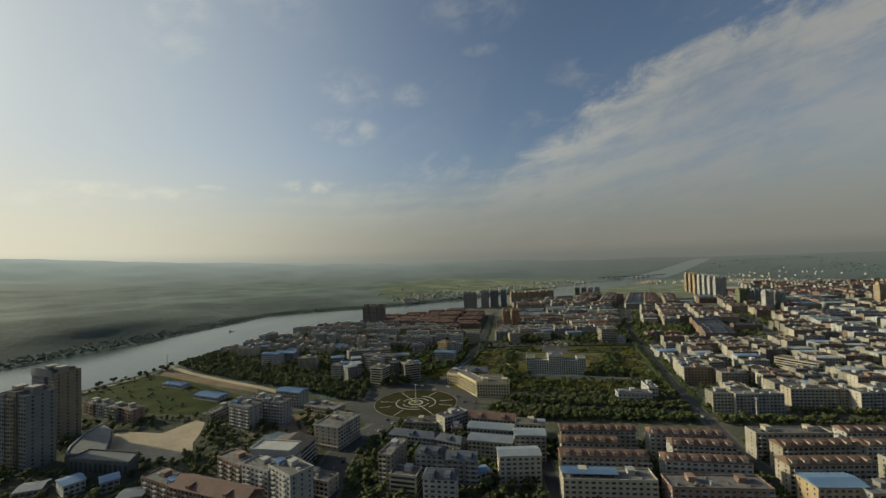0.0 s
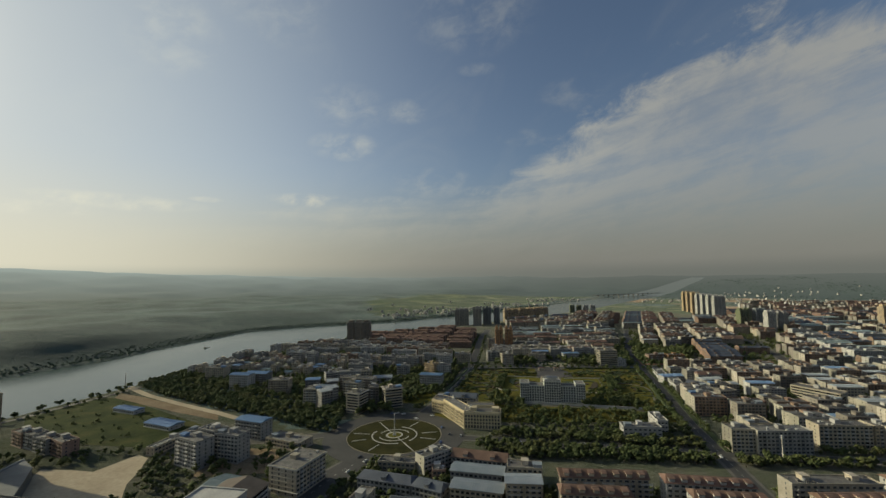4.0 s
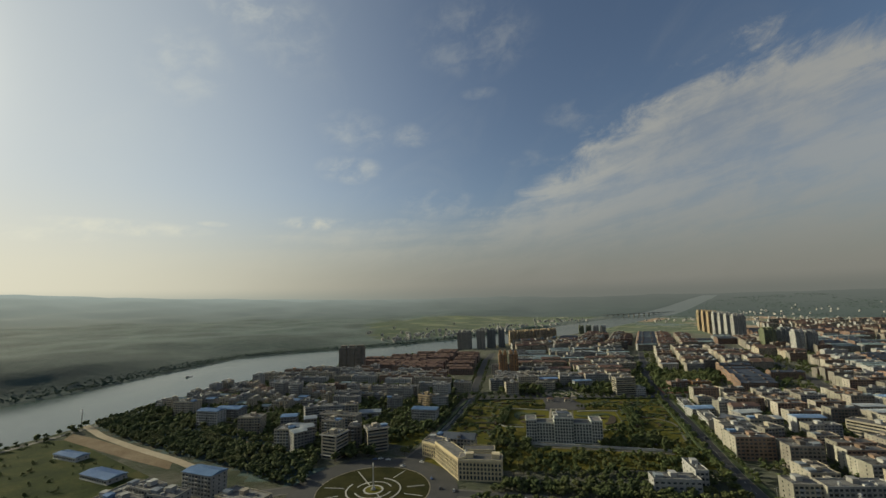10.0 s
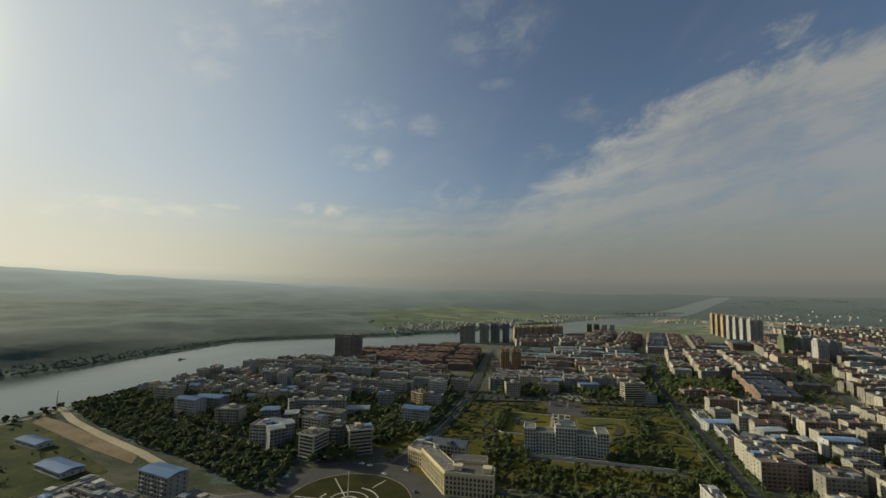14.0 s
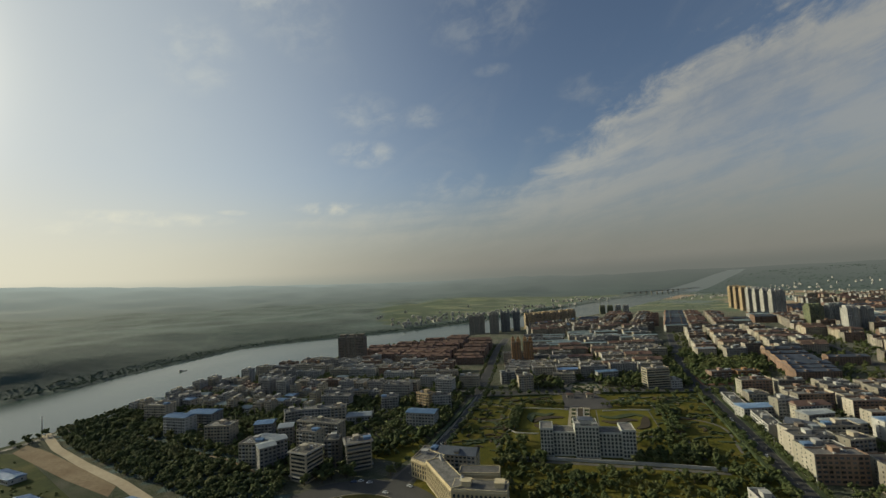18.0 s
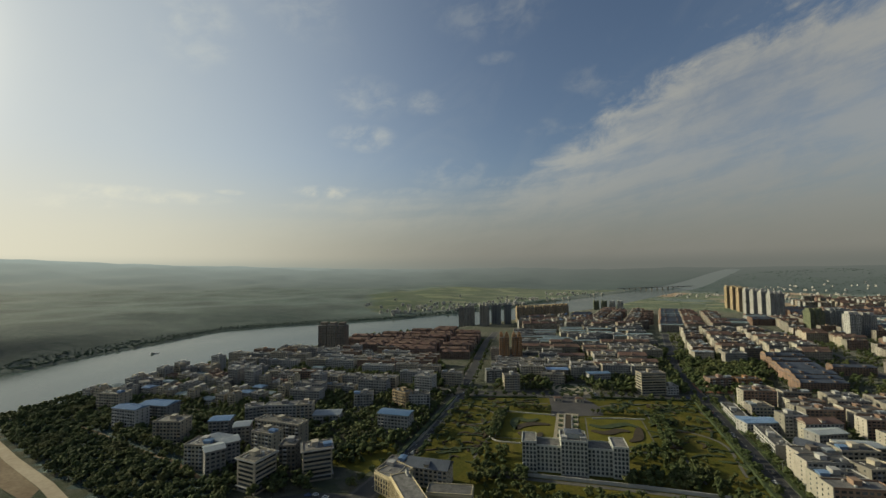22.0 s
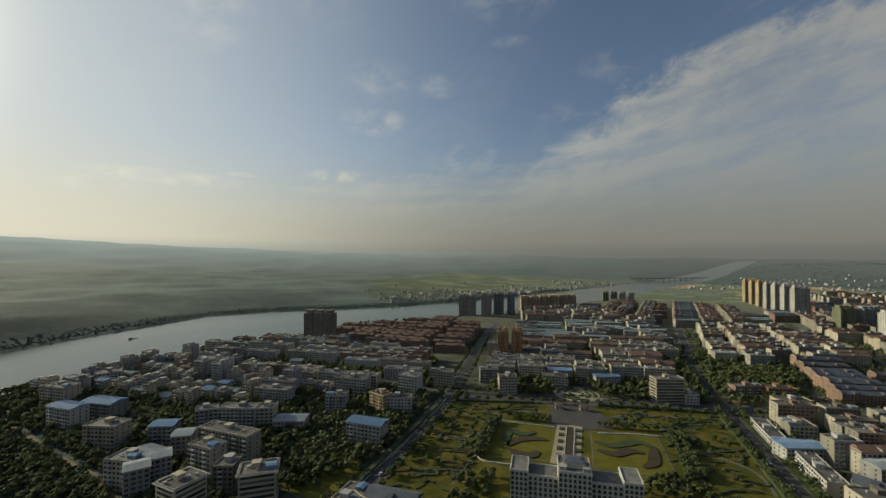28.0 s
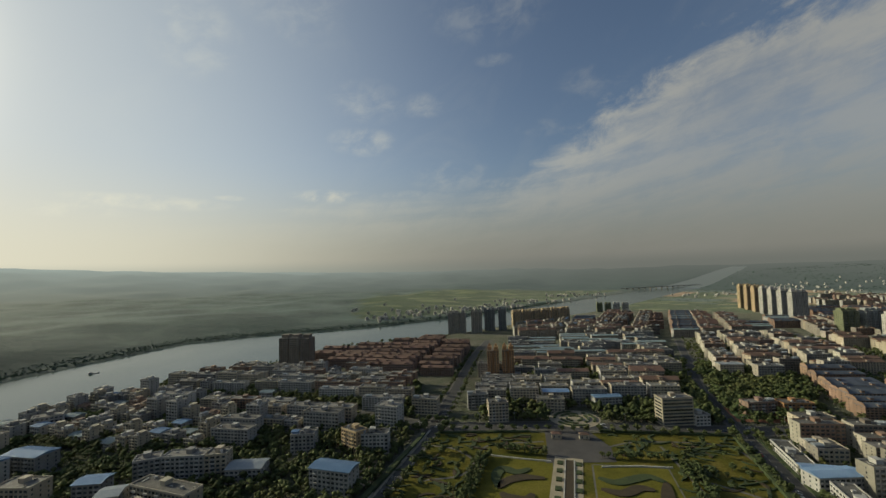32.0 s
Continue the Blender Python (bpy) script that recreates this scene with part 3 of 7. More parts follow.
def lumps(X, Y, size, seed):
    """Cheap rolling relief, about -1 to 1."""
    rng = np.random.RandomState(seed)
    out = 0
    for k in range(7):
        a, ph, s = rng.uniform(0, 6.28), rng.uniform(0, 6.28), size * rng.uniform(0.5, 1.6)
        out = out + np.sin((X * math.cos(a) + Y * math.sin(a)) * 6.28 / s + ph) * np.cos((Y * math.cos(a) - X * math.sin(a)) * 4.4 / s + ph * 2)
    return out / 3.0


# ---- land and river ----
NEAR_BANK = [(-700, -700), (-620, 0), (-545, 380), (-470, 520), (-430, 650), (-388, 770), (-345, 925), (-240, 1050), (-145, 1200), (58, 1310), (415, 1640), (620, 1815), (1135, 2440), (1500, 2870), (1815, 3180), (2110, 3480), (2350, 3710), (2580, 3980), (3250, 4990)]
FAR_BANK = [(-1000, -700), (-900, 0), (-820, 480), (-702, 722), (-684, 795), (-640, 905), (-628, 1000), (-600, 1115), (-560, 1300), (-445, 1392), (-290, 1450), (-170, 1510), (75, 1690), (535, 2180), (1130, 2850), (1380, 3120), (1820, 3470), (2150, 3760), (2420, 3990), (3180, 4990)]
RIVER = NEAR_BANK + FAR_BANK[::-1]
FAR_SIDE = FAR_BANK + [(-6000, 5200), (-6000, -700)]


def rise(X, Y):
    """Beyond three kilometres the land climbs slowly to the hills."""
    r = np.hypot(X - 60, Y - 170)
    a = np.degrees(np.arctan2(X - 60, Y - 170))
    left = np.clip((-a - 6) / 41, 0, 1.15)
    return 128 * smooth(r, 3000, 4800) + 115 * left ** 1.3 * smooth(r, 1900, 4700)


def land(X, Y):
    X, Y = np.asarray(X, float), np.asarray(Y, float)
    wet, over = inside_np(RIVER, X, Y), inside_np(FAR_SIDE, X, Y)
    db = np.minimum(dist_np(NEAR_BANK, X, Y), dist_np(FAR_BANK, X, Y))
    z = rise(X, Y)
    hill = smooth(db, 10, 420) * over * smooth(-X + 0.35 * (Y - 1400), -250, 350)
    z = z + hill * (24 + 8 * lumps(X, Y, 620, 3) + 2.5 * lumps(X, Y, 240, 5)) + over * smooth(db, 0, 60) * 3
    z = z + over * smooth(db, 4, 130) * (30 * np.exp(-((X + 850) / 240) ** 2 - ((Y - 960) / 280) ** 2) + 14 * np.exp(-((X + 560) / 200) ** 2 - ((Y - 1560) / 150) ** 2))
    far = smooth(np.hypot(X, Y), 2300, 3800)
    z = z + far * (7 * lumps(X, Y, 900, 8) + 2.5 * lumps(X, Y, 330, 9)) * np.where(wet, 0, smooth(db, 20, 200))
    return np.where(wet, rise(X, Y) - 7 * smooth(db, 0, 25), z)


def axis(segments):
    out = []
    for a, b, s in segments:
        out += list(np.arange(a, b, s))
    return np.array(out + [segments[-1][1]], float)


def grid_mesh(name, xs, ys, zf, mat, keep=None, attrs=()):
    X, Y = np.meshgrid(xs, ys)
    Z = zf(X, Y)
    nx, ny = len(xs), len(ys)
    idx = np.arange(nx * ny).reshape(ny, nx)
    F = np.stack([idx[:-1, :-1], idx[:-1, 1:], idx[1:, 1:], idx[1:, :-1]], -1).reshape(-1, 4)
    if keep is not None:
        K = keep(X, Y)
        F = F[K.ravel()[F].any(1)]
    V = np.stack([X, Y, Z], -1).reshape(-1, 3)
    me = bpy.data.meshes.new(name)
    me.vertices.add(len(V)), me.loops.add(F.size), me.polygons.add(len(F))
    me.vertices.foreach_set("co", V.ravel())
    me.loops.foreach_set("vertex_index", F.ravel())
    me.polygons.foreach_set("loop_start", np.arange(0, F.size, 4))
    me.polygons.foreach_set("loop_total", np.full(len(F), 4))
    me.polygons.foreach_set("use_smooth", np.ones(len(F), bool))
    me.materials.append(mat)
    for nm, fn in attrs:
        at = me.attributes.new(nm, "FLOAT", "POINT")
        at.data.foreach_set("value", fn(X, Y).astype(np.float32).ravel())
    me.update()
    return me


WOOD_LEFT = [(-420, 658), (-405, 760), (-300, 690), (-240, 625), (-150, 560), (-95, 520), (-88, 455), (-140, 480), (-178, 508), (-236, 536), (-300, 574), (-371, 617)]


def woods_at(X, Y):
    db = dist_np(FAR_BANK, X, Y)
    over = (inside_np(FAR_SIDE, X, Y) | (db < 40)) * 1.0
    valley = smooth(X + 0.25 * (Y - 1500), -420, 60) * smooth(db, 20, 120) * (1 - smooth(db, 650, 1300))
    w = over * (0.85 - 0.75 * valley) + 0.18 * lumps(X, Y, 500, 4) * over
    far = (1 - over) * smooth(np.hypot(X, Y), 1750, 2400)
    w = w + far * (0.45 + 0.45 * lumps(X, Y, 520, 6))
    w = np.where(inside_np(WOOD_LEFT, X, Y), 1.0, w)
    return w


def dense_at(X, Y):
    """Thick dark forest: the hill by the water and the strip along the far bank."""
    d = 1.6 * np.exp(-((X + 790) / 230) ** 2 - ((Y - 960) / 300) ** 2) + 0.7 * np.exp(-((X + 470) / 260) ** 2 - ((Y - 1560) / 130) ** 2)
    return d + 0.8 * np.exp(-(dist_np(FAR_BANK, X, Y) / 55) ** 2) + 0.25 * lumps(X, Y, 380, 31)


def fields_at(X, Y):
    over = inside_np(FAR_SIDE, X, Y)
    far = smooth(np.hypot(X, Y), 1600, 2100)
    return np.where(over, 1.0, far * 0.9)


def soil_at(X, Y):
    r = np.hypot(X, Y)
    right = smooth(X - 0.35 * Y, 100, 700) * smooth(r, 1650, 2100) * (1 - smooth(r, 3000, 3700))
    bank = (dist_np(NEAR_BANK, X, Y) < 70) * smooth(Y, 2100, 2500) * 0.9
    return np.maximum(right * (0.42 + 0.55 * lumps(X, Y, 480, 12)), bank)


GX = axis([(-5000, -1500, 100), (-1500, -800, 25), (-800, 1300, 12), (1300, 2800, 22), (2800, 5000, 100)])
GY = axis([(-700, 0, 70), (0, 1900, 12), (1900, 3500, 22), (3500, 5000, 50)])
FAR_OUT = 2900.0
ground = tagged(new("ground", grid_mesh("ground", GX, GY, land, M["ground"], keep=lambda X, Y: np.hypot(X - 60, Y - 170) < FAR_OUT, attrs=(("woods", woods_at), ("fields", fields_at), ("soil", soil_at), ("dense", dense_at)))),
                "town ground, wooded hills, fields and bare orange soil reaching the horizon", "ground", kind="structure")
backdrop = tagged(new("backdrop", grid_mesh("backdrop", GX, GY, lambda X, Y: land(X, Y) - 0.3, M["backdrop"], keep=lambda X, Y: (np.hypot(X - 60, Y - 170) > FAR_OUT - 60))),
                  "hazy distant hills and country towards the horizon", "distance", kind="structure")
water = tagged(new("water", grid_mesh("water", axis([(-1100, 3300, 20)]), axis([(-700, 5000, 20)]), lambda X, Y: rise(X, Y) - 3.0, M["water"],
               keep=lambda X, Y: inside_np(RIVER, X, Y) & (np.hypot(X - 60, Y - 170) < 3250))), "wide calm grey-green river reflecting the pale sky", "river", kind="structure")
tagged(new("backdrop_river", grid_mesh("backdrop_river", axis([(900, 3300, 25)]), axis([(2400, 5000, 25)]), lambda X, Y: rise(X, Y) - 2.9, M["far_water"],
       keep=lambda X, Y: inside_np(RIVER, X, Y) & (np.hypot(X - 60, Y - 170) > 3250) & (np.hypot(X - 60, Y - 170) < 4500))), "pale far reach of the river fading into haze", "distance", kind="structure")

# ---- lines of the roads ----
LEFT_ROAD = [(150, 1230), (112, 1060), (92, 930), (80, 850), (62, 742), (36, 645), (12, 560), (-8, 512)]
FAR_ROAD = [(-330, 880), (-180, 835), (-60, 800), (10, 768), (62, 742), (160, 741), (250, 731), (335, 720), (430, 712), (560, 690), (760, 640)]
RIGHT_ROAD = [(520, 1180), (440, 1000), (372, 850), (331, 712), (296, 590), (258, 468), (241, 400), (222, 325), (205, 210)]
BELT_ROAD = [(14, 446), (70, 434), (160, 412), (243, 394), (400, 368), (560, 350)]
AVENUE = [(-52, 405), (-72, 372), (-86, 335), (-86, 290), (-78, 190)]
WEST_ROAD = [(-78, 462), (-130, 448), (-205, 440)]
LANE_A = [(60, 400), (72, 330), (66, 240)]
TOWN_ROAD = [(820, 1480), (760, 1200), (690, 980), (620, 800), (560, 690)]
ROADS = [("left_road", LEFT_ROAD, 13), ("far_road", FAR_ROAD, 18), ("right_road", RIGHT_ROAD, 10), ("belt_road", BELT_ROAD, 9), ("avenue", AVENUE, 22), ("west_road", WEST_ROAD, 10), ("lane", LANE_A, 9), ("town_road", TOWN_ROAD, 13)]
ROAD_LINES = [(np.array(p), w / 2) for _, p, w in ROADS]


def on_road(x, y, margin=2.0):
    for P, w in ROAD_LINES:
        a, b = P[:-1], P[1:]
        d = b - a
        t = np.clip(((x - a[:, 0]) * d[:, 0] + (y - a[:, 1]) * d[:, 1]) / (d ** 2).sum(1), 0, 1)
        if (np.hypot(x - a[:, 0] - t * d[:, 0], y - a[:, 1] - t * d[:, 1]) < w + margin).any():
            return True
    return False


# ---- building kit ----
GLASS = M["glass"]
win = Geo()
win.box(-0.5, 0.5, -0.07, 0.0, 0, 1, 0).box(-0.43, 0.43, -0.10, -0.07, 0.07, 0.93, 1)
WINDOW = win.mesh("window", M["white"], GLASS)


def roof_parts(ob, w, d, h, roof, rng, wall):
    g = Geo()
    if roof == "flat":
        g.box(-w / 2, w / 2, -d / 2, d / 2, h, h + 0.12)
        p = Geo().stack(w, d, [(0.0, h - 0.2), (0.15, h - 0.15), (0.15, h + 0.9), (-0.25, h + 0.9), (-0.25, h + 0.1)], cap=False)
        part("parapet", p.mesh("parapet", wall), ob)
        n = max(1, int(w / 26))
        for i in range(n):
            x = -w / 2 + (i + 0.5) * w / n + rng.uniform(-2, 2)
            s = Geo().stack(4.4, 5.0, [(0, h + 0.1), (0, h + 2.9), (0.35, h + 2.95), (0.35, h + 3.2), (0, h + 3.25)])
            part("stair_head", s.mesh("stair_head", M["white"] if rng.random() < 0.3 else wall), ob, at=pose(x, d * 0.12, 0))
        for _ in range(max(2, int(w / 6))):
            bx, by = rng.uniform(-w / 2 + 1.5, w / 2 - 1.5), rng.uniform(-d / 2 + 1.2, d / 2 - 1.2)
            sx, sy, sz = rng.choice(((0.6, 0.6, 0.9), (1.4, 0.35, 0.7), (0.4, 1.8, 0.5), (0.9, 0.9, 1.3)))
            g.box(bx - sx, bx + sx, by - sy, by + sy, h + 0.1, h + 0.1 + sz, 1)
        part("roof", g.mesh("roof", M["concrete"], M["white"] if rng.random() < 0.5 else M["concrete"]), ob)
        if rng.random() < 0.4 and w > 18:
            x = rng.choice((-1, 1)) * w * 0.36
            part("roof_shed", Geo().ribbed(6.5, 5.5, h + 2.2, h + 2.7).box(-2.8, 2.8, -2.3, 2.3, h + 0.05, h + 2.25).mesh("roof_shed", M["blue"] if rng.random() < 0.5 else M["pale_metal"]), ob, at=pose(x, -d * 0.12, 0))
        elif rng.random() < 0.4:
            x = rng.uniform(-w / 3, w / 3)
            part("water_tank", Geo().cyl(x, -d * 0.2, h + 0.1, h + 2.2, 1.0).mesh("water_tank", M["steel"]), ob)
    elif roof in ("tile", "tile_dark"):
        g.gable(-w / 2 - 0.7, w / 2 + 0.7, -d / 2 - 0.7, d / 2 + 0.7, h, h + d * 0.27, hip=0.0 if rng.random() < 0.5 else 2.5)
        part("roof", g.mesh("roof", M[roof]), ob)
        n = max(1, int(w / (7 if ob.name.startswith('apartment_block') else 20)))
        for i in range(n):
            x = -w / 2 + (i + 0.5) * w / n
            q = Geo().box(x - 1.6, x + 1.6, -d / 2 + 0.4, -0.5, h + 0.4, h + 2.6, 0).gable(x - 1.9, x + 1.9, -d / 2 - 0.1, 0.0, h + 2.6, h + 3.4, mi=1)
            part("dormer", q.mesh("dormer", wall, M[roof]), ob)
    elif roof in ("blue", "pale_metal", "teal_metal"):
        g.ribbed(w + 1.2, d + 1.2, h + 0.85, h + 0.85 + d * 0.09)
        part("roof", g.mesh("roof", M[roof]), ob)
        part("roof_wall", Geo().box(-w / 2 + 0.3, w / 2 - 0.3, -d / 2 + 0.3, d / 2 - 0.3, h, h + 0.9).mesh("roof_wall", wall), ob)


def block(name, label, category, w, d, floors, wall="cream", roof="flat", fh=3.0, each=False, balconies=False, seed=1, group="", bay=3.4, ends="", arch=False, thin=False, brim=0.0, ribbon=False):
    """A slab of flats or offices; its front looks along -y. each: every window is a part of its own; ends: paint of the blank end wall; thin: shallow panes."""
    rng = random.Random(seed)
    wm = M[wall]
    h = floors * fh + 0.6
    ob = thing(name, label, category, group)
    DIMS[name + label] = (w, d)
    prof = [(0.25, -0.5), (0.25, 0.5), (0.0, 0.6)]
    for k in range(1, floors + 1):
        z = k * fh + 0.3
        prof += [(0.0, z), (0.16, z + 0.03), (0.16, z + 0.24), (0.0, z + 0.27)]
    prof += [(0.0, h + 0.05)]
    shell = Geo().stack(w, d, prof)
    nb = max(2, round(w / (3.9 if each else bay)))
    bw = w / nb
    ns = max(1, round(d / 5.5))
    panes = Geo()
    for k in range(floors if ribbon else 0):
        z = k * fh + 1.3
        for y0 in (-d / 2, d / 2):
            panes.box(-w / 2 + 0.9, w / 2 - 0.9, y0 - 0.07, y0 + 0.07, z, z + 1.55)
        for x0 in (-w / 2, w / 2):
            panes.box(x0 - 0.07, x0 + 0.07, -d / 2 + 1.6, d / 2 - 1.6, z, z + 1.55)
    for k in range(0 if ribbon else floors):
        z = k * fh + 1.35
        for i in range(nb):
            x = -w / 2 + (i + 0.5) * bw
            ww = bw * (0.58 if i % 3 != 1 else 0.74)
            front = (x, -d / 2, ww, 0)
            spots = [front, (x, d / 2, ww, 180)]
            for x0, y0, sw, a in spots:
                if each and a == 0:
                    part("window", WINDOW, ob, at=pose(x0, y0, z, 0, 0, a) @ Matrix.Diagonal((sw, 1, 1.55, 1)))
                elif a == 0 and not thin:
                    panes.box(x0 - sw / 2, x0 + sw / 2, y0 - 0.07, y0, z, z + 1.5)
                else:
                    e = 0.03 if a else -0.03
                    q = sw / 2 if a else -sw / 2
                    panes.add([(x0 + q, y0 + e, z), (x0 - q, y0 + e, z), (x0 - q, y0 + e, z + 1.5), (x0 + q, y0 + e, z + 1.5)], [(0, 1, 2, 3)])
        for y in (((-d * 0.2, d * 0.2) if seed % 2 else (-d * 0.08,)) if ends else ()):
            for s in (-1, 1):
                xe = s * (w / 2 + (0.38 if s < 0 else 0.03))
                panes.add([(xe, y - 0.5 * s, z), (xe, y + 0.5 * s, z), (xe, y + 0.5 * s, z + 1.3), (xe, y - 0.5 * s, z + 1.3)], [(0, 1, 2, 3)])
        for j in range(0 if ends else ns):
            y = -d / 2 + (j + 0.5) * d / ns
            for s in (-1, 1):
                panes.add([(s * (w / 2 + 0.03), y - 0.55 * s, z), (s * (w / 2 + 0.03), y + 0.55 * s, z), (s * (w / 2 + 0.03), y + 0.55 * s, z + 1.4), (s * (w / 2 + 0.03), y - 0.55 * s, z + 1.4)], [(0, 1, 2, 3)])
    tagged(part("glazing", panes.mesh("glazing", GLASS), ob), kind="stuff")
    if not balconies and not ribbon and roof != "pale_metal":
        rail = Geo()
        for k in range(1 if floors > 3 else floors, floors):
            for i in range(nb):
                if i % 3 == 1:
                    x = -w / 2 + (i + 0.5) * bw
                    rail.box(x - bw * 0.44, x + bw * 0.44, -d / 2 - 1.15, -d / 2 - 0.02, k * fh + 0.32, k * fh + 1.35)
        if thin:
            shell.add(rail.v, rail.f)
        elif rail.v:
            tagged(part("balcony_front", rail.mesh("balcony_front", M["white"] if rng.random() < 0.6 else wm), ob), kind="stuff")
    part("wall", shell.mesh("wall", wm), ob)
    if balconies:
        bm_ = Geo().box(-bw * 0.92, bw * 0.92, -1.5, 0, 0, 0.15, 0).box(-bw * 0.92, bw * 0.92, -1.5, -1.4, 0.15, 1.1, 0).box(-bw * 0.92, -bw * 0.92 + 0.1, -1.4, 0, 0.15, 1.1, 0).box(bw * 0.92 - 0.1, bw * 0.92, -1.4, 0, 0.15, 1.1, 0)
        me = bm_.mesh("balcony", M["white"])
        for k in range(1, floors):
            for i in range(nb):
                if i % 3 == 1:
                    part("balcony", me, ob, at=pose(-w / 2 + (i + 0.5) * bw, -d / 2, k * fh + 0.45))
    if brim:
        part("roof_brim", Geo().stack(w, d, [(0.0, h - 0.35), (brim, h - 0.25), (brim, h + 0.45), (brim - 0.4, h + 0.5), (brim - 0.4, h + 0.2)], cap=False).mesh("roof_brim", M["white"]), ob, "white projecting roof slab")
        part("ground_floor_ledge", Geo().stack(w, d, [(0.0, fh + 0.2), (0.9, fh + 0.25), (0.9, fh + 0.6), (0.0, fh + 0.65)], cap=False).mesh("ground_floor_ledge", M["white"]), ob)
    if ends:
        top = h + (1.0 if roof == "flat" else 1.3)
        line = [(-d / 2 - 0.2, -0.5), (d / 2 + 0.2, -0.5), (d / 2 + 0.2, top)]
        if arch:
            line += [(d * 0.47 * math.cos(t), top + d * 0.24 * math.sin(t)) for t in (0.15, 0.5, 0.9, 1.3, 1.84, 2.24, 2.64, 2.99)]
        line += [(-d / 2 - 0.2, top)]
        k = len(line)
        g = Geo()
        g.add([(-w / 2 - 0.35, y, z) for y, z in line] + [(-w / 2 + 0.3, y, z) for y, z in line],
              [tuple(range(k - 1, -1, -1)), tuple(range(k, 2 * k))] + [(i, (i + 1) % k, k + (i + 1) % k, k + i) for i in range(k)])
        part("end_wall", g.mesh("end_wall", M[ends]), ob)
    roof_parts(ob, w, d, h, roof, rng, wm)
    return ob


def tower(name, label, w, d, floors, wall="cream", seed=1, fh=3.0, crown="box", trim="white"):
    """A high block of flats with deep vertical recesses and a stepped crown."""
    rng = random.Random(seed)
    h = floors * fh
    ob = thing(name, label, "tower block")
    DIMS[name + label] = (w, d)
    wings = 3 if w > 24 else 2
    ww = w / wings
    g, tr, panes = Geo(), Geo(), Geo()
    g.box(-w / 2 + 1.5, w / 2 - 1.5, -d / 2 + 2.4, d / 2 - 2.4, -0.5, h)
    for i in range(wings):
        x0, x1 = -w / 2 + i * ww + 0.9, -w / 2 + (i + 1) * ww - 0.9
        part("wing", Geo().box(x0, x1, -d / 2, d / 2, -0.5, h + (1.5 if i % 2 else 0)).mesh("wing", M[wall]), ob)
        for k in range(1, floors + 1):
            tr.box(x0 - 0.15, x1 + 0.15, -d / 2 - 0.35, d / 2 + 0.35, k * fh - 0.25, k * fh + 0.1)
        n = max(2, round((x1 - x0) / 3.2))
        for k in range(floors):
            for j in range(n):
                x = x0 + (j + 0.5) * (x1 - x0) / n
                panes.box(x - 0.95, x + 0.95, -d / 2 - 0.09, -d / 2, k * fh + 0.8, k * fh + 2.5)
                panes.box(x - 0.95, x + 0.95, d / 2, d / 2 + 0.09, k * fh + 0.8, k * fh + 2.5)
    for k in range(floors):
        for j in range(max(2, round(d / 4.5))):
            y = -d / 2 + (j + 0.5) * d / max(2, round(d / 4.5))
            for s in (-1, 1):
                xe = s * (w / 2 - 0.9)
                panes.box(min(xe, xe + s * 0.09), max(xe, xe + s * 0.09), y - 0.7, y + 0.7, k * fh + 0.9, k * fh + 2.4)
    part("wall", g.mesh("wall", M[wall]), ob)
    tagged(part("banding", tr.mesh("banding", M[trim]), ob), kind="stuff")
    tagged(part("glazing", panes.mesh("glazing", GLASS), ob), kind="stuff")
    for i in range(wings):
        xm = -w / 2 + (i + 0.5) * ww
        c = Geo().box(xm - ww * 0.3, xm + ww * 0.3, -d * 0.28, d * 0.28, h, h + 5).box(xm - ww * 0.34, xm + ww * 0.34, -d * 0.31, d * 0.31, h + 5, h + 5.5)
        if crown == "spire":
            c.box(xm - 2, xm + 2, -2, 2, h + 5.5, h + 9, taper=1.2)
        part("roof_crown", c.mesh("roof_crown", M[wall]), ob)
    part("roof", Geo().box(-w / 2 + 1, w / 2 - 1, -d / 2 + 0.4, d / 2 - 0.4, h, h + 0.5).mesh("roof", M["concrete"]), ob)
    return ob


DIMS = {}             # width and depth of the building types
SITES = {}            # footprints already taken, by cells of 80 m: x, y, half width, half depth, turn


def claim(x, y, hw, hd, rot=0.0):
    r = math.hypot(hw, hd) + 12
    for i in range(int((x - r) // 80), int((x + r) // 80) + 1):
        for j in range(int((y - r) // 80), int((y + r) // 80) + 1):
            SITES.setdefault((i, j), []).append((x, y, hw, hd, math.cos(radians(rot)), math.sin(radians(rot))))


def free(x, y, r):
    for a, b, hw, hd, c, s in SITES.get((int(x // 80), int(y // 80)), ()):
        dx, dy = x - a, y - b
        if abs(dx * c + dy * s) < hw + r and abs(dy * c - dx * s) < hd + r:
            return False
    return True


def place(ob, x, y, rot=0.0, size=12.0):
    w, d = DIMS.get(ob.name.split(".")[0] + ob.get("label", ""), (size * 1.6, size * 1.6))
    claim(x, y, w / 2, d / 2, rot)
    ob.matrix_basis = pose(x, y, float(land(x, y)), 0, 0, rot)
    return ob


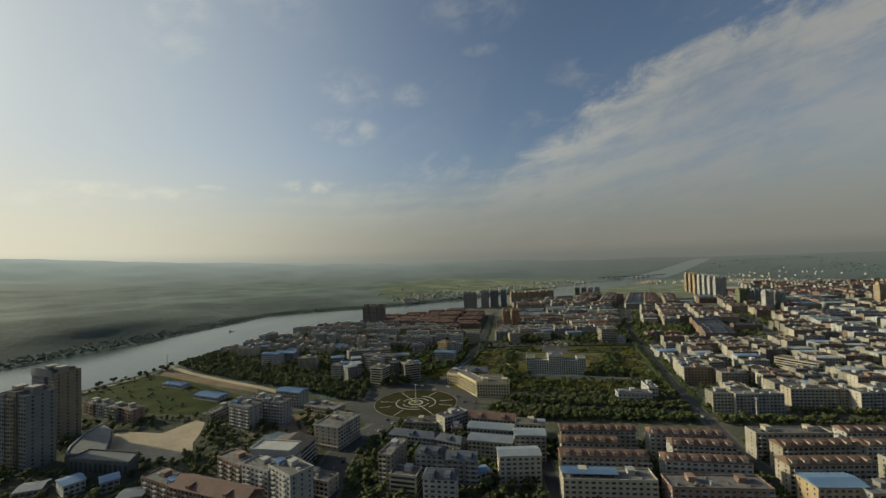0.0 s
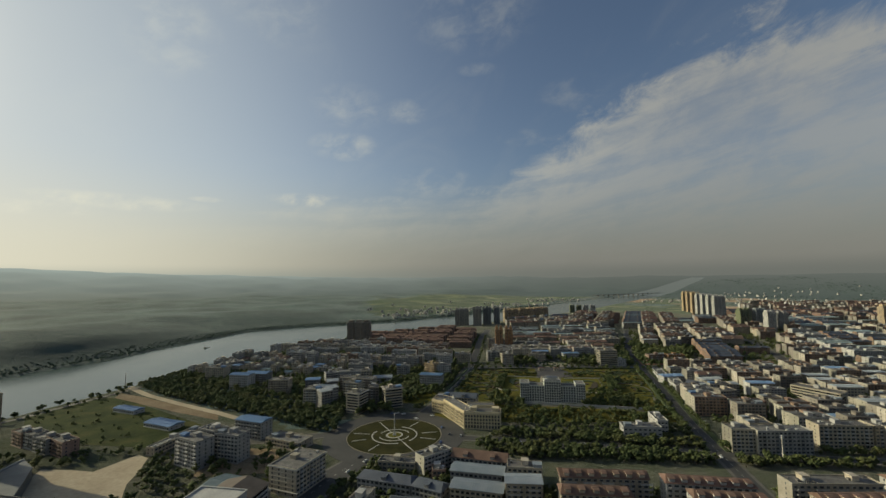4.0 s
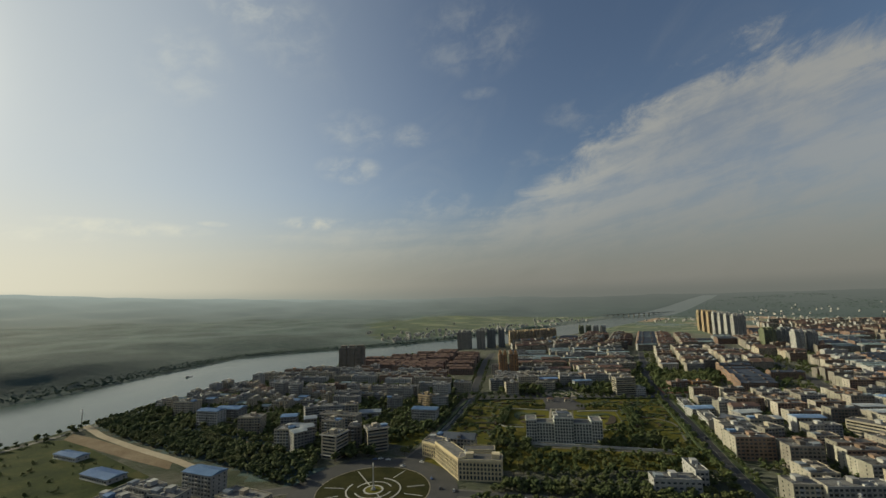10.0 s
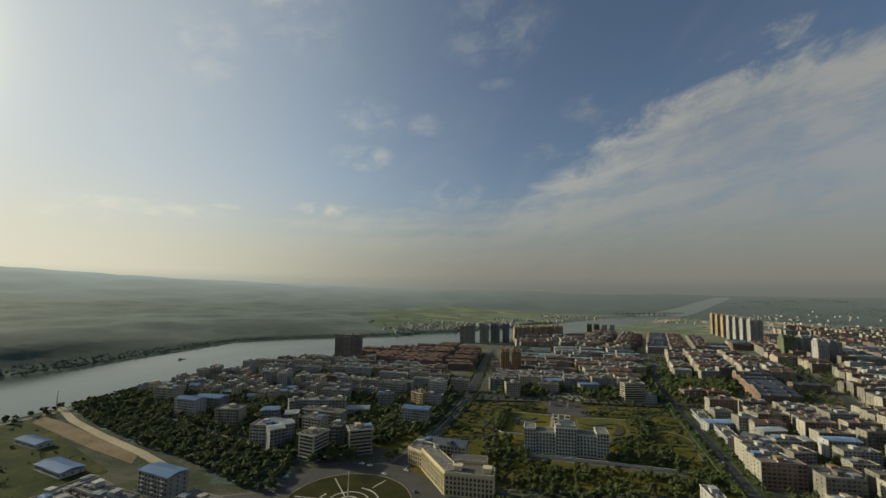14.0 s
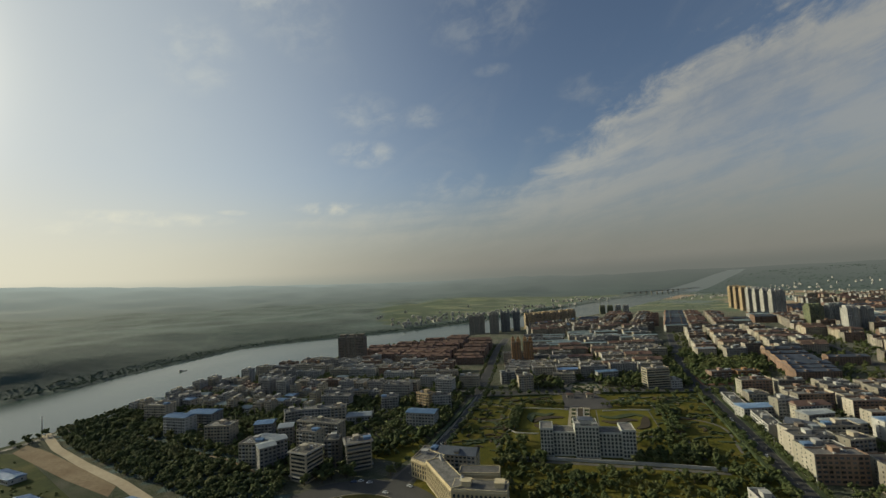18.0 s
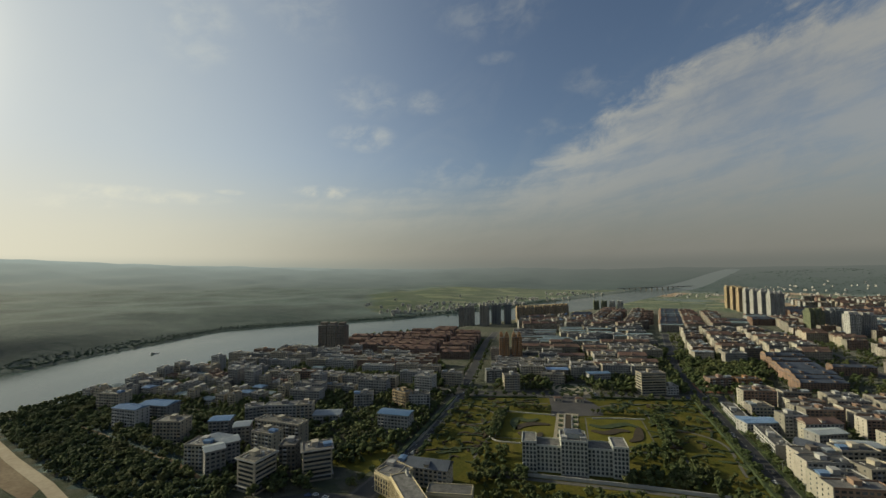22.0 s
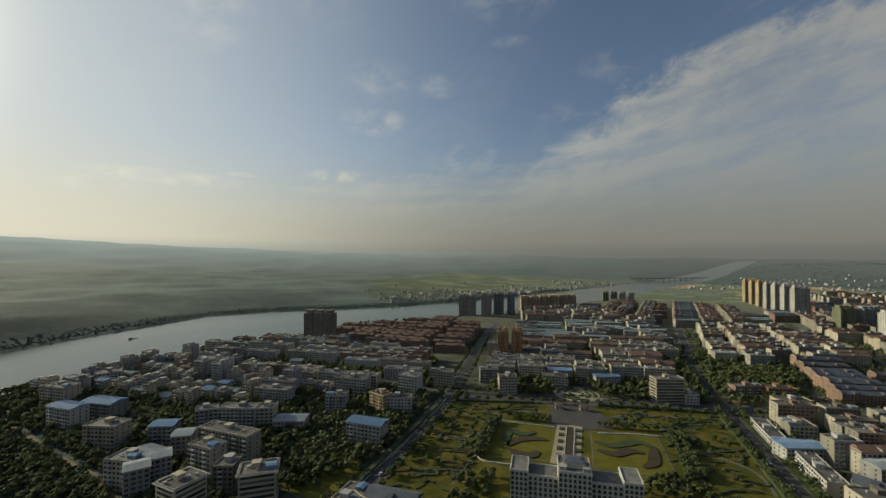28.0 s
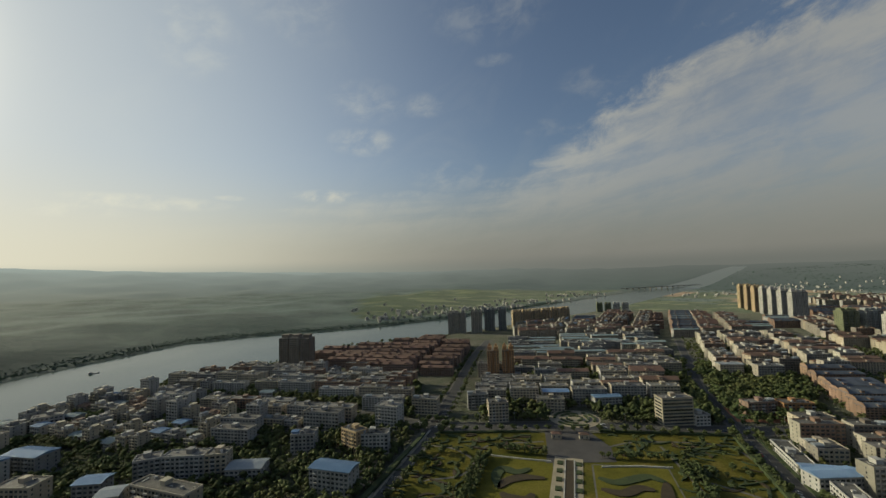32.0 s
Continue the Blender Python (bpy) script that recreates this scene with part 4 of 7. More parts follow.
def district(poly, protos, along, ang, seed, jitter=1.0, skip=0.06, gap=0.0, street=8, lane=9.0, far=None, across=30, shear=0.0, run=4):
    """Fills a stretch of the town with rows of copies of a few block types; protos: (thing, width, weight).
    run: how many stand wall to wall before a lane; shear: how far the lanes lean as the rows go on."""
    rng = random.Random(seed)
    a = radians(ang)
    ux, uy = Vector((math.cos(a), math.sin(a))), Vector((-math.sin(a), math.cos(a)))
    P = [Vector(p) for p in poly]
    us, vs = [p.dot(ux) for p in P], [p.dot(uy) for p in P]
    v, row = min(vs) + along / 2, 0
    reach = abs(shear) * (max(vs) - min(vs))
    while v < max(vs):
        u, col = min(us) - reach + shear * (v - min(vs)) + (rng.uniform(0, across * 0.4) if not shear else rng.uniform(-1.5, 1.5)), 0
        while u < max(us):
            pick = random.Random(seed * 100 + col).choices(protos, [p[2] for p in protos])[0]
            like = [p for p in protos if not shear or abs(p[1] - pick[1]) < 9]
            ob, w, _ = rng.choices(like, [p[2] for p in like])[0]
            pitch = pick[1] if shear else w
            c = ux * (u + w / 2) + uy * (v + rng.uniform(-jitter, jitter))
            spots = [c + ux * (w * k) for k in (-0.45, -0.22, 0, 0.22, 0.45)]
            if inside(poly, c.x, c.y) and rng.random() > skip and all(free(p.x, p.y, 6.5 + gap if i == 2 else 2.0 + gap) for i, p in enumerate(spots)) and not any(on_road(p.x, p.y, 5.0) for p in spots[::2]):
                claim(c.x, c.y, w / 2, 6.5, ang)
                turn = ang + rng.uniform(-1.5, 1.5)
                if far is not None:
                    far.append((ob, c.x, c.y, turn))
                else:
                    copy_thing(ob, pose(c.x, c.y, float(land(c.x, c.y)), 0, 0, turn) @ Matrix.Diagonal((1, 1, rng.uniform(0.72, 1.06), 1)))
            col += 1
            u += pitch + (rng.uniform(2.5, 6.5) if not shear else 3.0) + (lane if col % run == 0 else 0)
        row += 1
        v += along + (street if row % 4 == 0 else 0)


def plain(ob):
    """All of a thing's meshes as arrays, for joining far copies."""
    out = []
    for o in ob.children_recursive:
        me = o.data
        V = np.empty(len(me.vertices) * 3)
        me.vertices.foreach_get("co", V)
        m = np.array(o.matrix_basis)
        V = V.reshape(-1, 3) @ m[:3, :3].T + m[:3, 3]
        out.append((V, [tuple(p.vertices) for p in me.polygons], [me.materials[p.material_index] for p in me.polygons]))
    return out


def joined(name, label, category, items):
    """One object of kind stuff from many far copies: (thing, x, y, turn)."""
    mats, V, F, I, n, cache = [], [], [], [], 0, {}
    for ob, x, y, turn in items:
        a = radians(turn)
        r = np.array([[math.cos(a), -math.sin(a), 0], [math.sin(a), math.cos(a), 0], [0, 0, 1]])
        if ob.name not in cache:
            cache[ob.name] = plain(ob)
        z = float(land(x, y))
        for v, f, m in cache[ob.name]:
            V.append(v @ r.T + (x, y, z))
            F += [tuple(i + n for i in q) for q in f]
            for mt in m:
                if mt not in mats:
                    mats.append(mt)
            I += [mats.index(mt) for mt in m]
            n += len(v)
    me = bpy.data.meshes.new(name)
    me.from_pydata(np.concatenate(V).tolist(), [], F)
    for mt in mats:
        me.materials.append(mt)
    me.polygons.foreach_set("material_index", I)
    me.update()
    return tagged(new(name, me), label, category, kind="stuff")


STORE = []


def proto(ob, w, weight=1.0):
    """A type to copy; the original itself is taken away once all copies stand."""
    STORE.append(ob)
    return (ob, w, weight)

# ---- landmarks: the government house and its neighbours ----


def arch_window():
    g = Geo()
    v = [(-0.5, 0), (0.5, 0), (0.5, 0.72), (0.36, 0.9), (0.0, 1.0), (-0.36, 0.9), (-0.5, 0.72)]
    n = len(v)
    g.add([(x, -0.09, z) for x, z in v] + [(x, 0.05, z) for x, z in v], [tuple(range(n))] + [(i, n + i, n + (i + 1) % n, (i + 1) % n) for i in range(n)])
    return g.mesh("window", GLASS)


ARCH = arch_window()


def government_house():
    """A broad white block: tall stepped middle, two long wings, a pavilion at either end."""
    ob = thing("government_house", "broad white eight-storey government house with arched windows and a stepped middle", "government building")
    wall = M["house"]
    #           x0    x1   y0   y1   floors
    masses = [("pavilion", -38, -27.5, -8.5, 9, 7), ("wing", -27.5, -9.5, -6.5, 7.5, 6), ("middle_block", -9.5, 9.5, -10, 10, 8), ("wing", 9.5, 27.5, -6.5, 7.5, 6), ("pavilion", 27.5, 38, -8.5, 9, 7)]
    for nm, x0, x1, y0, y1, fl in masses:
        w, d, h = x1 - x0, y1 - y0, fl * 3.4 + 1.2
        prof = [(0.3, -0.5), (0.3, 1.0), (0, 1.1), (0, 4.4), (0.2, 4.45), (0.2, 4.75), (0, 4.8), (0, h - 0.9), (0.45, h - 0.7), (0.45, h), (0.15, h), (0.15, h + 0.9), (-0.3, h + 0.9), (-0.3, h + 0.1)]
        m = part(nm, Geo().stack(w, d, prof).mesh(nm, wall), ob, at=pose((x0 + x1) / 2, (y0 + y1) / 2, 0))
        part("roof", Geo().box(-w / 2 + 0.3, w / 2 - 0.3, -d / 2 + 0.3, d / 2 - 0.3, h + 0.1, h + 0.16).mesh("roof", M["concrete"]), m)
        n = round(w / 2.9)
        for k in range(fl):
            for i in range(n):
                x = -w / 2 + (i + 0.5) * w / n
                part("window", ARCH, m, at=pose(x, -d / 2, 1.5 + k * 3.4) @ Matrix.Diagonal((1.75, 1, 2.45, 1)))
            for j in range(max(1, round(d / 4.5))):
                y = -d / 2 + (j + 0.5) * d / max(1, round(d / 4.5))
                if nm == "pavilion":
                    s = -1 if x0 < 0 else 1
                    part("window", ARCH, m, at=pose(s * w / 2, y, 1.5 + k * 3.4, 0, 0, 90 * s) @ Matrix.Diagonal((1.4, 1, 2.1, 1)))
        for i in range(n + 1):
            x = -w / 2 + i * w / n
            part("pilaster", Geo().box(max(-w / 2, x - 0.3), min(w / 2, x + 0.3), -d / 2 - 0.28, -d / 2 + 0.05, 1.1, h - 0.75).mesh("pilaster", wall), m)
    top = part("lantern", Geo().stack(12, 9, [(0, 28.3), (0, 31.5), (0.4, 31.6), (0.4, 32.2), (0, 32.3)]).mesh("lantern", wall), ob, "white roof lantern")
    part("lantern_roof", Geo().gable(-6.4, 6.4, -4.9, 4.9, 32.3, 33.6, hip=3).mesh("lantern_roof", M["tile_dark"]), top)
    for s in (-1, 1):
        part("roof_hut", Geo().stack(4, 4, [(0, 28.4), (0, 30.6), (0.3, 30.7), (0.3, 31)]).mesh("roof_hut", M["white"]), ob, at=pose(s * 6.8, -6, 0))
    part("entrance_steps", Geo().stack(15, 5, [(1.2, 0), (1.2, 0.3), (0.8, 0.3), (0.8, 0.6), (0.4, 0.6), (0.4, 0.9)]).mesh("entrance_steps", M["paving"]), ob, at=pose(0, -12.5, 0))
    return ob


M["house"] = material("pale_house_stone", [(0.40, 0.40, 0.355), (0.49, 0.49, 0.44)], 0.75, wear=0.2)
house = place(government_house(), 143.5, 551.0, -10.0, 40)
house.matrix_basis = house.matrix_basis @ Matrix.Diagonal((0.975, 1, 0.87, 1))

# the long cream building with a bent front beside the round plaza
corner = thing("corner_building", "cream five-storey building with a bent front of tall piers", "public building")
M["corner"] = material("warm_cream_stone", [(0.48, 0.40, 0.25), (0.58, 0.49, 0.32)], 0.8, wear=0.2)
for nm, a, b, d, h in (("west_wing", (13.5, 508), (33, 465), 13, 16.5), ("south_wing", (33, 465), (68, 459), 15, 16.1), ("north_block", (1, 521), (14, 510), 20, 13.0), ("back_block", (38, 492), (66, 489), 12, 14.0)):
    A, B = Vector(a), Vector(b)
    v = B - A
    w, n = v.length, Vector((-v.y, v.x)).normalized()
    c, turn = (A + B) / 2 + n * d / 2, math.degrees(math.atan2(v.y, v.x))
    prof = [(0.3, -0.5), (0.3, 1), (0, 1.1), (0, h - 1.6), (0.5, h - 1.3), (0.5, h - 0.7), (0, h - 0.6), (0, h + 0.6), (-0.4, h + 0.6), (-0.4, h)]
    m = part(nm, Geo().stack(w, d, prof).mesh(nm, M["corner"]), corner, at=pose(c.x, c.y, 0, 0, 0, turn))
    part("roof", Geo().box(-w / 2 + 0.4, w / 2 - 0.4, -d / 2 + 0.4, d / 2 - 0.4, h, h + 0.06).mesh("roof", M["concrete"]), m)
    k = max(3, round(w / 2.9))
    pier = Geo().box(-0.38, 0.38, -0.5, 0.0, 0.6, h - 1.5).mesh("pier", M["corner"])
    for i in range(k + 1):
        part("pier", pier, m, at=pose(-w / 2 + 0.4 + i * (w - 0.8) / k, -d / 2, 0))
    for i in range(k):
        x = -w / 2 + 0.4 + (i + 0.5) * (w - 0.8) / k
        for z, hh in ((1.2, 3.0), (5.2, 2.0), (8.3, 2.0), (11.4, 2.2)):
            if z + hh < h - 1.5:
                part("window", ARCH, m, at=pose(x, -d / 2, z) @ Matrix.Diagonal((1.7, 1, hh, 1)))
    if nm == "west_wing":
        for x in (-w / 2 + 4, w / 2 - 5):
            gb = Geo().add([(-3, -0.3, h + 0.5), (3, -0.3, h + 0.5), (0, -0.3, h + 4.5), (-3, 1.2, h + 0.5), (3, 1.2, h + 0.5), (0, 1.2, h + 4.5)], [(0, 1, 2), (5, 4, 3), (0, 2, 5, 3), (1, 4, 5, 2), (0, 3, 4, 1)])
            part("roof_gable", gb.mesh("roof_gable", M["white"]), m, "bright white gable", at=pose(x, d / 2 - 3, 0))
    if nm == "south_wing":
        for x in (-w / 2 + 9, w / 2 - 5):
            part("roof_hut", Geo().stack(6, 6, [(0, h), (0, h + 3), (0.3, h + 3.1), (0.3, h + 3.4)]).mesh("roof_hut", M["corner"]), m, at=pose(x, 0, 0))
for c_ in ((22, 490, 16), (36, 474, 12), (55, 468, 14), (10, 520, 12), (52, 495, 13)):
    claim(c_[0], c_[1], c_[2], c_[2])
tagged(corner, "cream five-storey building with a bent front of tall piers")

villa = block("office_block", "white three-storey office with piers in the trees", "office building", 33, 12, 3, "white", fh=3.6, each=True, seed=71)
place(villa, 192, 433, -8, 16)
place(block("office_block", "white four-storey stair wing of the office in the trees", "office building", 9, 24, 4, "white", fh=3.6, seed=72), 214, 444, -8, 12)

# ---- towers ----
t1 = tower("tower_block", "grey-brown riverside tower block of seventeen storeys", 52, 20, 17, "brown", 3, trim="brown")
place(t1, -168, 992, -6, 27)
orange = tower("tower_block", "orange tower block with stepped bright crown, one of a pair", 17, 16, 14, "orange_tower", 4, crown="spire", trim="orange_tower", fh=2.9)
place(orange, 133, 905, -4, 10)
place(copy_thing(orange, pose(0, 0, 0)), 153, 905, -4, 10)
place(block("office_block", "brown podium under the pair of orange towers", "building", 50, 22, 3, "brown", seed=73, fh=3.5), 143, 896, -4, 6)


def striped_tower(name, label, bays, d, floors, fh=3.0, screen=False):
    """A high block of upright bays side by side: (width, set forward, paint, balconies) from left to right."""
    ob = thing(name, label, "tower block")
    w, h = sum(b[0] for b in bays), floors * fh
    DIMS[name + label] = (w, d)
    x = -w / 2
    for k, (bw, out, paint, balc) in enumerate(bays):
        top = h + (2.2 if balc else 0.0) + (1.4 if k % 2 else 0.0)
        y0 = -d / 2 - out
        b = part("bay", Geo().box(x, x + bw, y0, d / 2, -0.5, top).mesh("bay", M[paint]), ob)
        panes, ledge = Geo(), Geo()
        m = max(1, round(bw / 3.1))
        for f in range(floors):
            z = f * fh
            for q in range(m):
                xc = x + (q + 0.5) * bw / m
                panes.box(xc - 0.95, xc + 0.95, y0 - 0.06, y0 + 0.02, z + 0.9, z + 2.5)
                panes.box(xc - 0.95, xc + 0.95, d / 2 - 0.02, d / 2 + 0.06, z + 0.9, z + 2.5)
            if balc:
                ledge.box(x + 0.5, x + bw - 0.5, y0 - 1.5, y0, z + 0.1, z + 1.15)
            if k in (0, len(bays) - 1):
                xe = x if k == 0 else x + bw
                for q in range(3):
                    yc = -d / 2 + (q + 0.5) * d / 3
                    panes.box(xe - 0.06, xe + 0.06, yc - 0.8, yc + 0.8, z + 0.9, z + 2.5)
        tagged(part("glazing", panes.mesh("glazing", GLASS), b), kind="stuff")
        if ledge.v:
            tagged(part("balcony_front", ledge.mesh("balcony_front", M[paint]), b), kind="stuff")
        part("parapet", Geo().stack(bw, d + out, [(0, top), (0.15, top + 0.05), (0.15, top + 1.1), (-0.25, top + 1.1), (-0.25, top + 0.1)], cap=False).mesh("parapet", M[paint]), b, at=pose(x + bw / 2, -out / 2, 0))
        x += bw
    for cx, cw in ((-w * 0.25, 6.5), (w * 0.22, 8.0)):
        part("lift_house", Geo().stack(cw, 7, [(0, h), (0, h + 4.5), (0.3, h + 4.6), (0.3, h + 5.0)]).mesh("lift_house", M["tower_grey"]), ob, at=pose(cx, 0, 0))
    if screen:
        arc, ring, rings = Geo(), [], []
        for k in range(15):
            t = math.pi * k / 14
            x, y, top = -w / 2 * math.cos(t), -d / 2 - 0.5 - 2.0 * math.sin(t), h + 1.5 + 4.5 * max(0.0, math.sin(t)) ** 0.6
            ring += [(x, y - 0.25, h - 1.5), (x, y + 0.25, h - 1.5), (x, y + 0.25, top), (x, y - 0.25, top)]
        for k in range(14):
            rings += [(4 * k + j, 4 * k + 4 + j, 4 * k + 4 + (j + 1) % 4, 4 * k + (j + 1) % 4) for j in range(4)]
        arc.add(ring, [(0, 1, 2, 3), (59, 58, 57, 56)] + rings)
        part("roof_screen", arc.mesh("roof_screen", M["slate_tile"]), ob, "curved dark roof screen")
    return ob


# Set-back bays take the darker slate, their recess shade painted in.
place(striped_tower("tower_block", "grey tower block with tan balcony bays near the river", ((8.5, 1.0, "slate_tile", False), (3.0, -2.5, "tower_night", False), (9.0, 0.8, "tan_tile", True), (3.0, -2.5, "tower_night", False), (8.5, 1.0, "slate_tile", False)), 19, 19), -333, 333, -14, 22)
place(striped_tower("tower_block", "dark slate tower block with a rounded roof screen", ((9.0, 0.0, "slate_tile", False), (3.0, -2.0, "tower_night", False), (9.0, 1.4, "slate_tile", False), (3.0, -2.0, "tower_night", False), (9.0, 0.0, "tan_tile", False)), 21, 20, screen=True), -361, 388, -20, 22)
for i in range(7):
    k = i / 6
    place(tower("tower_block", "ochre tower block in a row of seven" if i < 3 else "white tower block in a row of seven", 34, 24, 24, "ochre" if i < 3 else "white", 20 + i, trim="ochre" if i < 3 else "white", crown="spire"), 1023 - 104 * k, 1735 - 345 * k, -14, 20)
place(tower("tower_block", "unfinished tower block wrapped in green netting", 30, 24, 16, "green_net", 40, trim="green_net"), 844, 1180, -8, 20)
place(tower("tower_block", "dark blue-grey tower block beside the netted one", 30, 22, 16, "tower_dark", 41, trim="tower_dark"), 882, 1172, -8, 20)
place(tower("tower_block", "pale blue-white tower block at the town edge", 22, 20, 16, "white", 42), 856, 1105, -8, 16)
place(tower("tower_block", "grey tower block behind the pale one", 24, 20, 15, "grey", 43), 890, 1110, -8, 16)
place(tower("tower_block", "ochre tower block at the town's edge", 24, 20, 18, "ochre", 44), 1205, 1150, -8, 16)
for i, (x, y, w, wall) in enumerate(((84, 1352, 44, "tower_grey"), (131, 1345, 27, "tower_grey"), (164, 1368, 27, "slate_tile"), (196, 1378, 21, "slate_tile"))):
    place(tower("tower_block", "dull grey tower block in the riverside group", w, 18, 17, wall, 50 + i, trim="tower_grey" if i < 2 else "slate_tile"), x, y, -6, 14)
for i in range(6):
    place(tower("slab_block", "ochre eleven-storey slab in a riverside row", 26, 16, 13, "ochre", 60 + i, trim="cream"), 237 + 27 * i, 1418 + 11 * i, 8, 11)
for i, wall in enumerate(("green_net", "green_net", "white", "white")):
    place(tower("slab_block", "low tower on the river meadow" if i > 1 else "green-netted tower on the river meadow", 20, 14, 9, wall, 80 + i, trim=wall), 552 + 25 * i, 1732 - 8 * i, -8, 10)

# ---- single buildings, near to far ----
place(block("apartment_block", "cream six-storey apartment block with red tile roof and dormers", "apartment building", 54.8, 12, 6, "cream", "tile", seed=100, each=True, balconies=True, group="red-roofed apartment rows"), 114.5, 326.3, -6.3, 23)
place(block("apartment_block", "cream six-storey apartment block with red tile roof and dormers", "apartment building", 41.5, 12, 6, "cream", "tile", seed=101, each=True, balconies=True, group="red-roofed apartment rows"), 102.0, 305.8, -7.6, 17)
place(block("apartment_block", "cream six-storey apartment block with red tile roof and dormers", "apartment building", 55.5, 12, 6, "cream", "tile", seed=102, each=True, balconies=True, group="red-roofed apartment rows"), 103.0, 284.0, -6.8, 23)
place(block("office_block", "cream five-storey block with a long blue metal sheet on its roof", "office building", 55.3, 15, 5, "cream", "flat", seed=103, each=True), 97.6, 262.5, -5.9, 23)
place(block("apartment_block", "white six-storey apartment block with red tile roof and dormers", "apartment building", 51.1, 12, 6, "white", "tile", seed=104, each=True, balconies=True, group="red-roofed apartment rows"), 175.6, 313.7, -10.7, 21)
place(block("apartment_block", "white six-storey apartment block with red tile roof and dormers", "apartment building", 40.8, 12, 6, "white", "tile", seed=105, balconies=True, group="red-roofed apartment rows"), 176.5, 295.5, -9.9, 17)
place(block("apartment_block", "white six-storey apartment block with red tile roof and dormers", "apartment building", 50.9, 12, 6, "white", "tile", seed=106, each=True, balconies=True, group="red-roofed apartment rows"), 165.0, 272.9, -9.3, 21)
place(block("apartment_block", "red-brick five-storey block with flat roof", "apartment building", 55.7, 15, 5, "pink", "flat", seed=107, each=True), 157.2, 249.9, -5.5, 23)
place(block("apartment_block", "cream six-storey apartment block with lit white gable", "apartment building", 53.0, 12, 6, "cream", "flat", seed=108, ends="bright", each=True, balconies=True, group="red-roofed apartment rows"), 251.2, 311.4, -4.0, 22)
place(block("apartment_block", "cream six-storey apartment block with red tile roof and dormers", "apartment building", 48.2, 12, 6, "cream", "tile", seed=109, balconies=True, group="red-roofed apartment rows"), 249.7, 290.3, -1.7, 20)
place(block("apartment_block", "cream six-storey apartment block with red tile roof and dormers", "apartment building", 52.4, 12, 6, "cream", "tile", seed=110, balconies=True, group="red-roofed apartment rows"), 236.3, 266.0, -1.9, 22)
place(block("office_block", "yellow five-storey block under a blue sheet roof", "office building", 26.7, 16, 5, "ochre", "blue", seed=111, each=True), 222.8, 247.5, -3.2, 11)
place(block("apartment_block", "white six-storey apartment block with red tile roof and dormers", "apartment building", 38.8, 12, 6, "white", "tile", seed=112, balconies=True, group="red-roofed apartment rows"), 307.6, 309.4, -4.0, 16)
place(block("apartment_block", "white six-storey apartment block with red tile roof and dormers", "apartment building", 37.9, 12, 6, "white", "tile", seed=113, balconies=True, group="red-roofed apartment rows"), 299.1, 287.5, -2.4, 16)
place(block("apartment_block", "grey five-storey block with flat roof", "apartment building", 27.8, 14, 5, "grey", "flat", seed=114), 246.6, 239.0, -2.9, 12)
place(block("office_block", "white six-storey slab beside the red-roofed rows", "office building", 33.8, 12, 6, "white", "flat", seed=115, ends="bright"), 291.7, 264.2, -1.0, 14)
place(block("office_block", "white five-storey slab standing askew beside the round plaza", "office building", 26.0, 11, 5, "white", "flat", seed=116, ends="bright"), 4.0, 374.9, 38.3, 11)
place(block("town_house", "small pink three-storey house with flat roof", "house", 9.6, 10, 3, "pink", "flat", seed=117), 7.7, 360.6, 3.0, 4)
place(block("office_block", "long grey hall with a red tile roof", "office building", 41.2, 15, 4, "grey", "tile", seed=118), 39.5, 372.8, -17.1, 17)
place(block("office_block", "grey four-storey block under pale blue sheet metal", "office building", 36.1, 14, 4, "grey", "pale_metal", seed=119), 35.1, 350.1, -14.9, 15)
place(block("office_block", "cream four-storey block with pale metal roof", "office building", 33.2, 14, 4, "cream", "pale_metal", seed=120), 32.7, 326.3, -15.7, 14)
place(block("apartment_block", "cream six-storey apartment block by the tree belt", "apartment building", 23.5, 12, 6, "cream", "flat", seed=121), 67.0, 341.9, -10.1, 10)
place(block("office_block", "cream six-storey block with pale metal roof", "office building", 22.7, 13, 6, "cream", "pale_metal", seed=122, each=True, balconies=True), 61.7, 320.7, -6.6, 10)
place(block("office_block", "cream six-storey block with bright sheet-metal roof panels", "office building", 28.0, 14, 6, "cream", "pale_metal", seed=123, each=True, balconies=True), 47.7, 289.1, -0.2, 12)
place(block("office_block", "narrow seven-storey cream tower with roof huts", "office building", 9.3, 26, 7, "cream", "flat", seed=124), -39.3, 296.4, -19.4, 11)
place(block("office_block", "four-storey cream office wing with banded windows", "office building", 18.3, 13, 4, "cream", "flat", seed=125, ribbon=True), -28.9, 280.1, -14.6, 8)
place(block("apartment_block", "grey six-storey flats with a dark tile roof", "apartment building", 19.1, 14, 6, "grey", "tile_dark", seed=126, each=True, balconies=True), -12.5, 295.7, -11.2, 8)
place(block("apartment_block", "grey six-storey flats with a dark tile roof", "apartment building", 19.6, 14, 6, "grey", "tile_dark", seed=127, each=True, balconies=True), 9.1, 286.3, -10.3, 8)
place(block("apartment_block", "white-banded six-storey flats with a dark tile roof", "apartment building", 20.1, 13, 6, "white", "tile_dark", seed=128, each=True, balconies=True), -5.5, 263.0, -8.9, 8)
place(block("office_block", "long grey three-storey row with a dark roof", "office building", 39.6, 13, 3, "grey", "tile_dark", seed=129), -28.4, 347.5, -18.3, 17)
place(block("office_block", "grey three-storey row with a dark roof", "office building", 22.4, 13, 3, "grey", "tile_dark", seed=130), 2.2, 335.5, -27.9, 9)
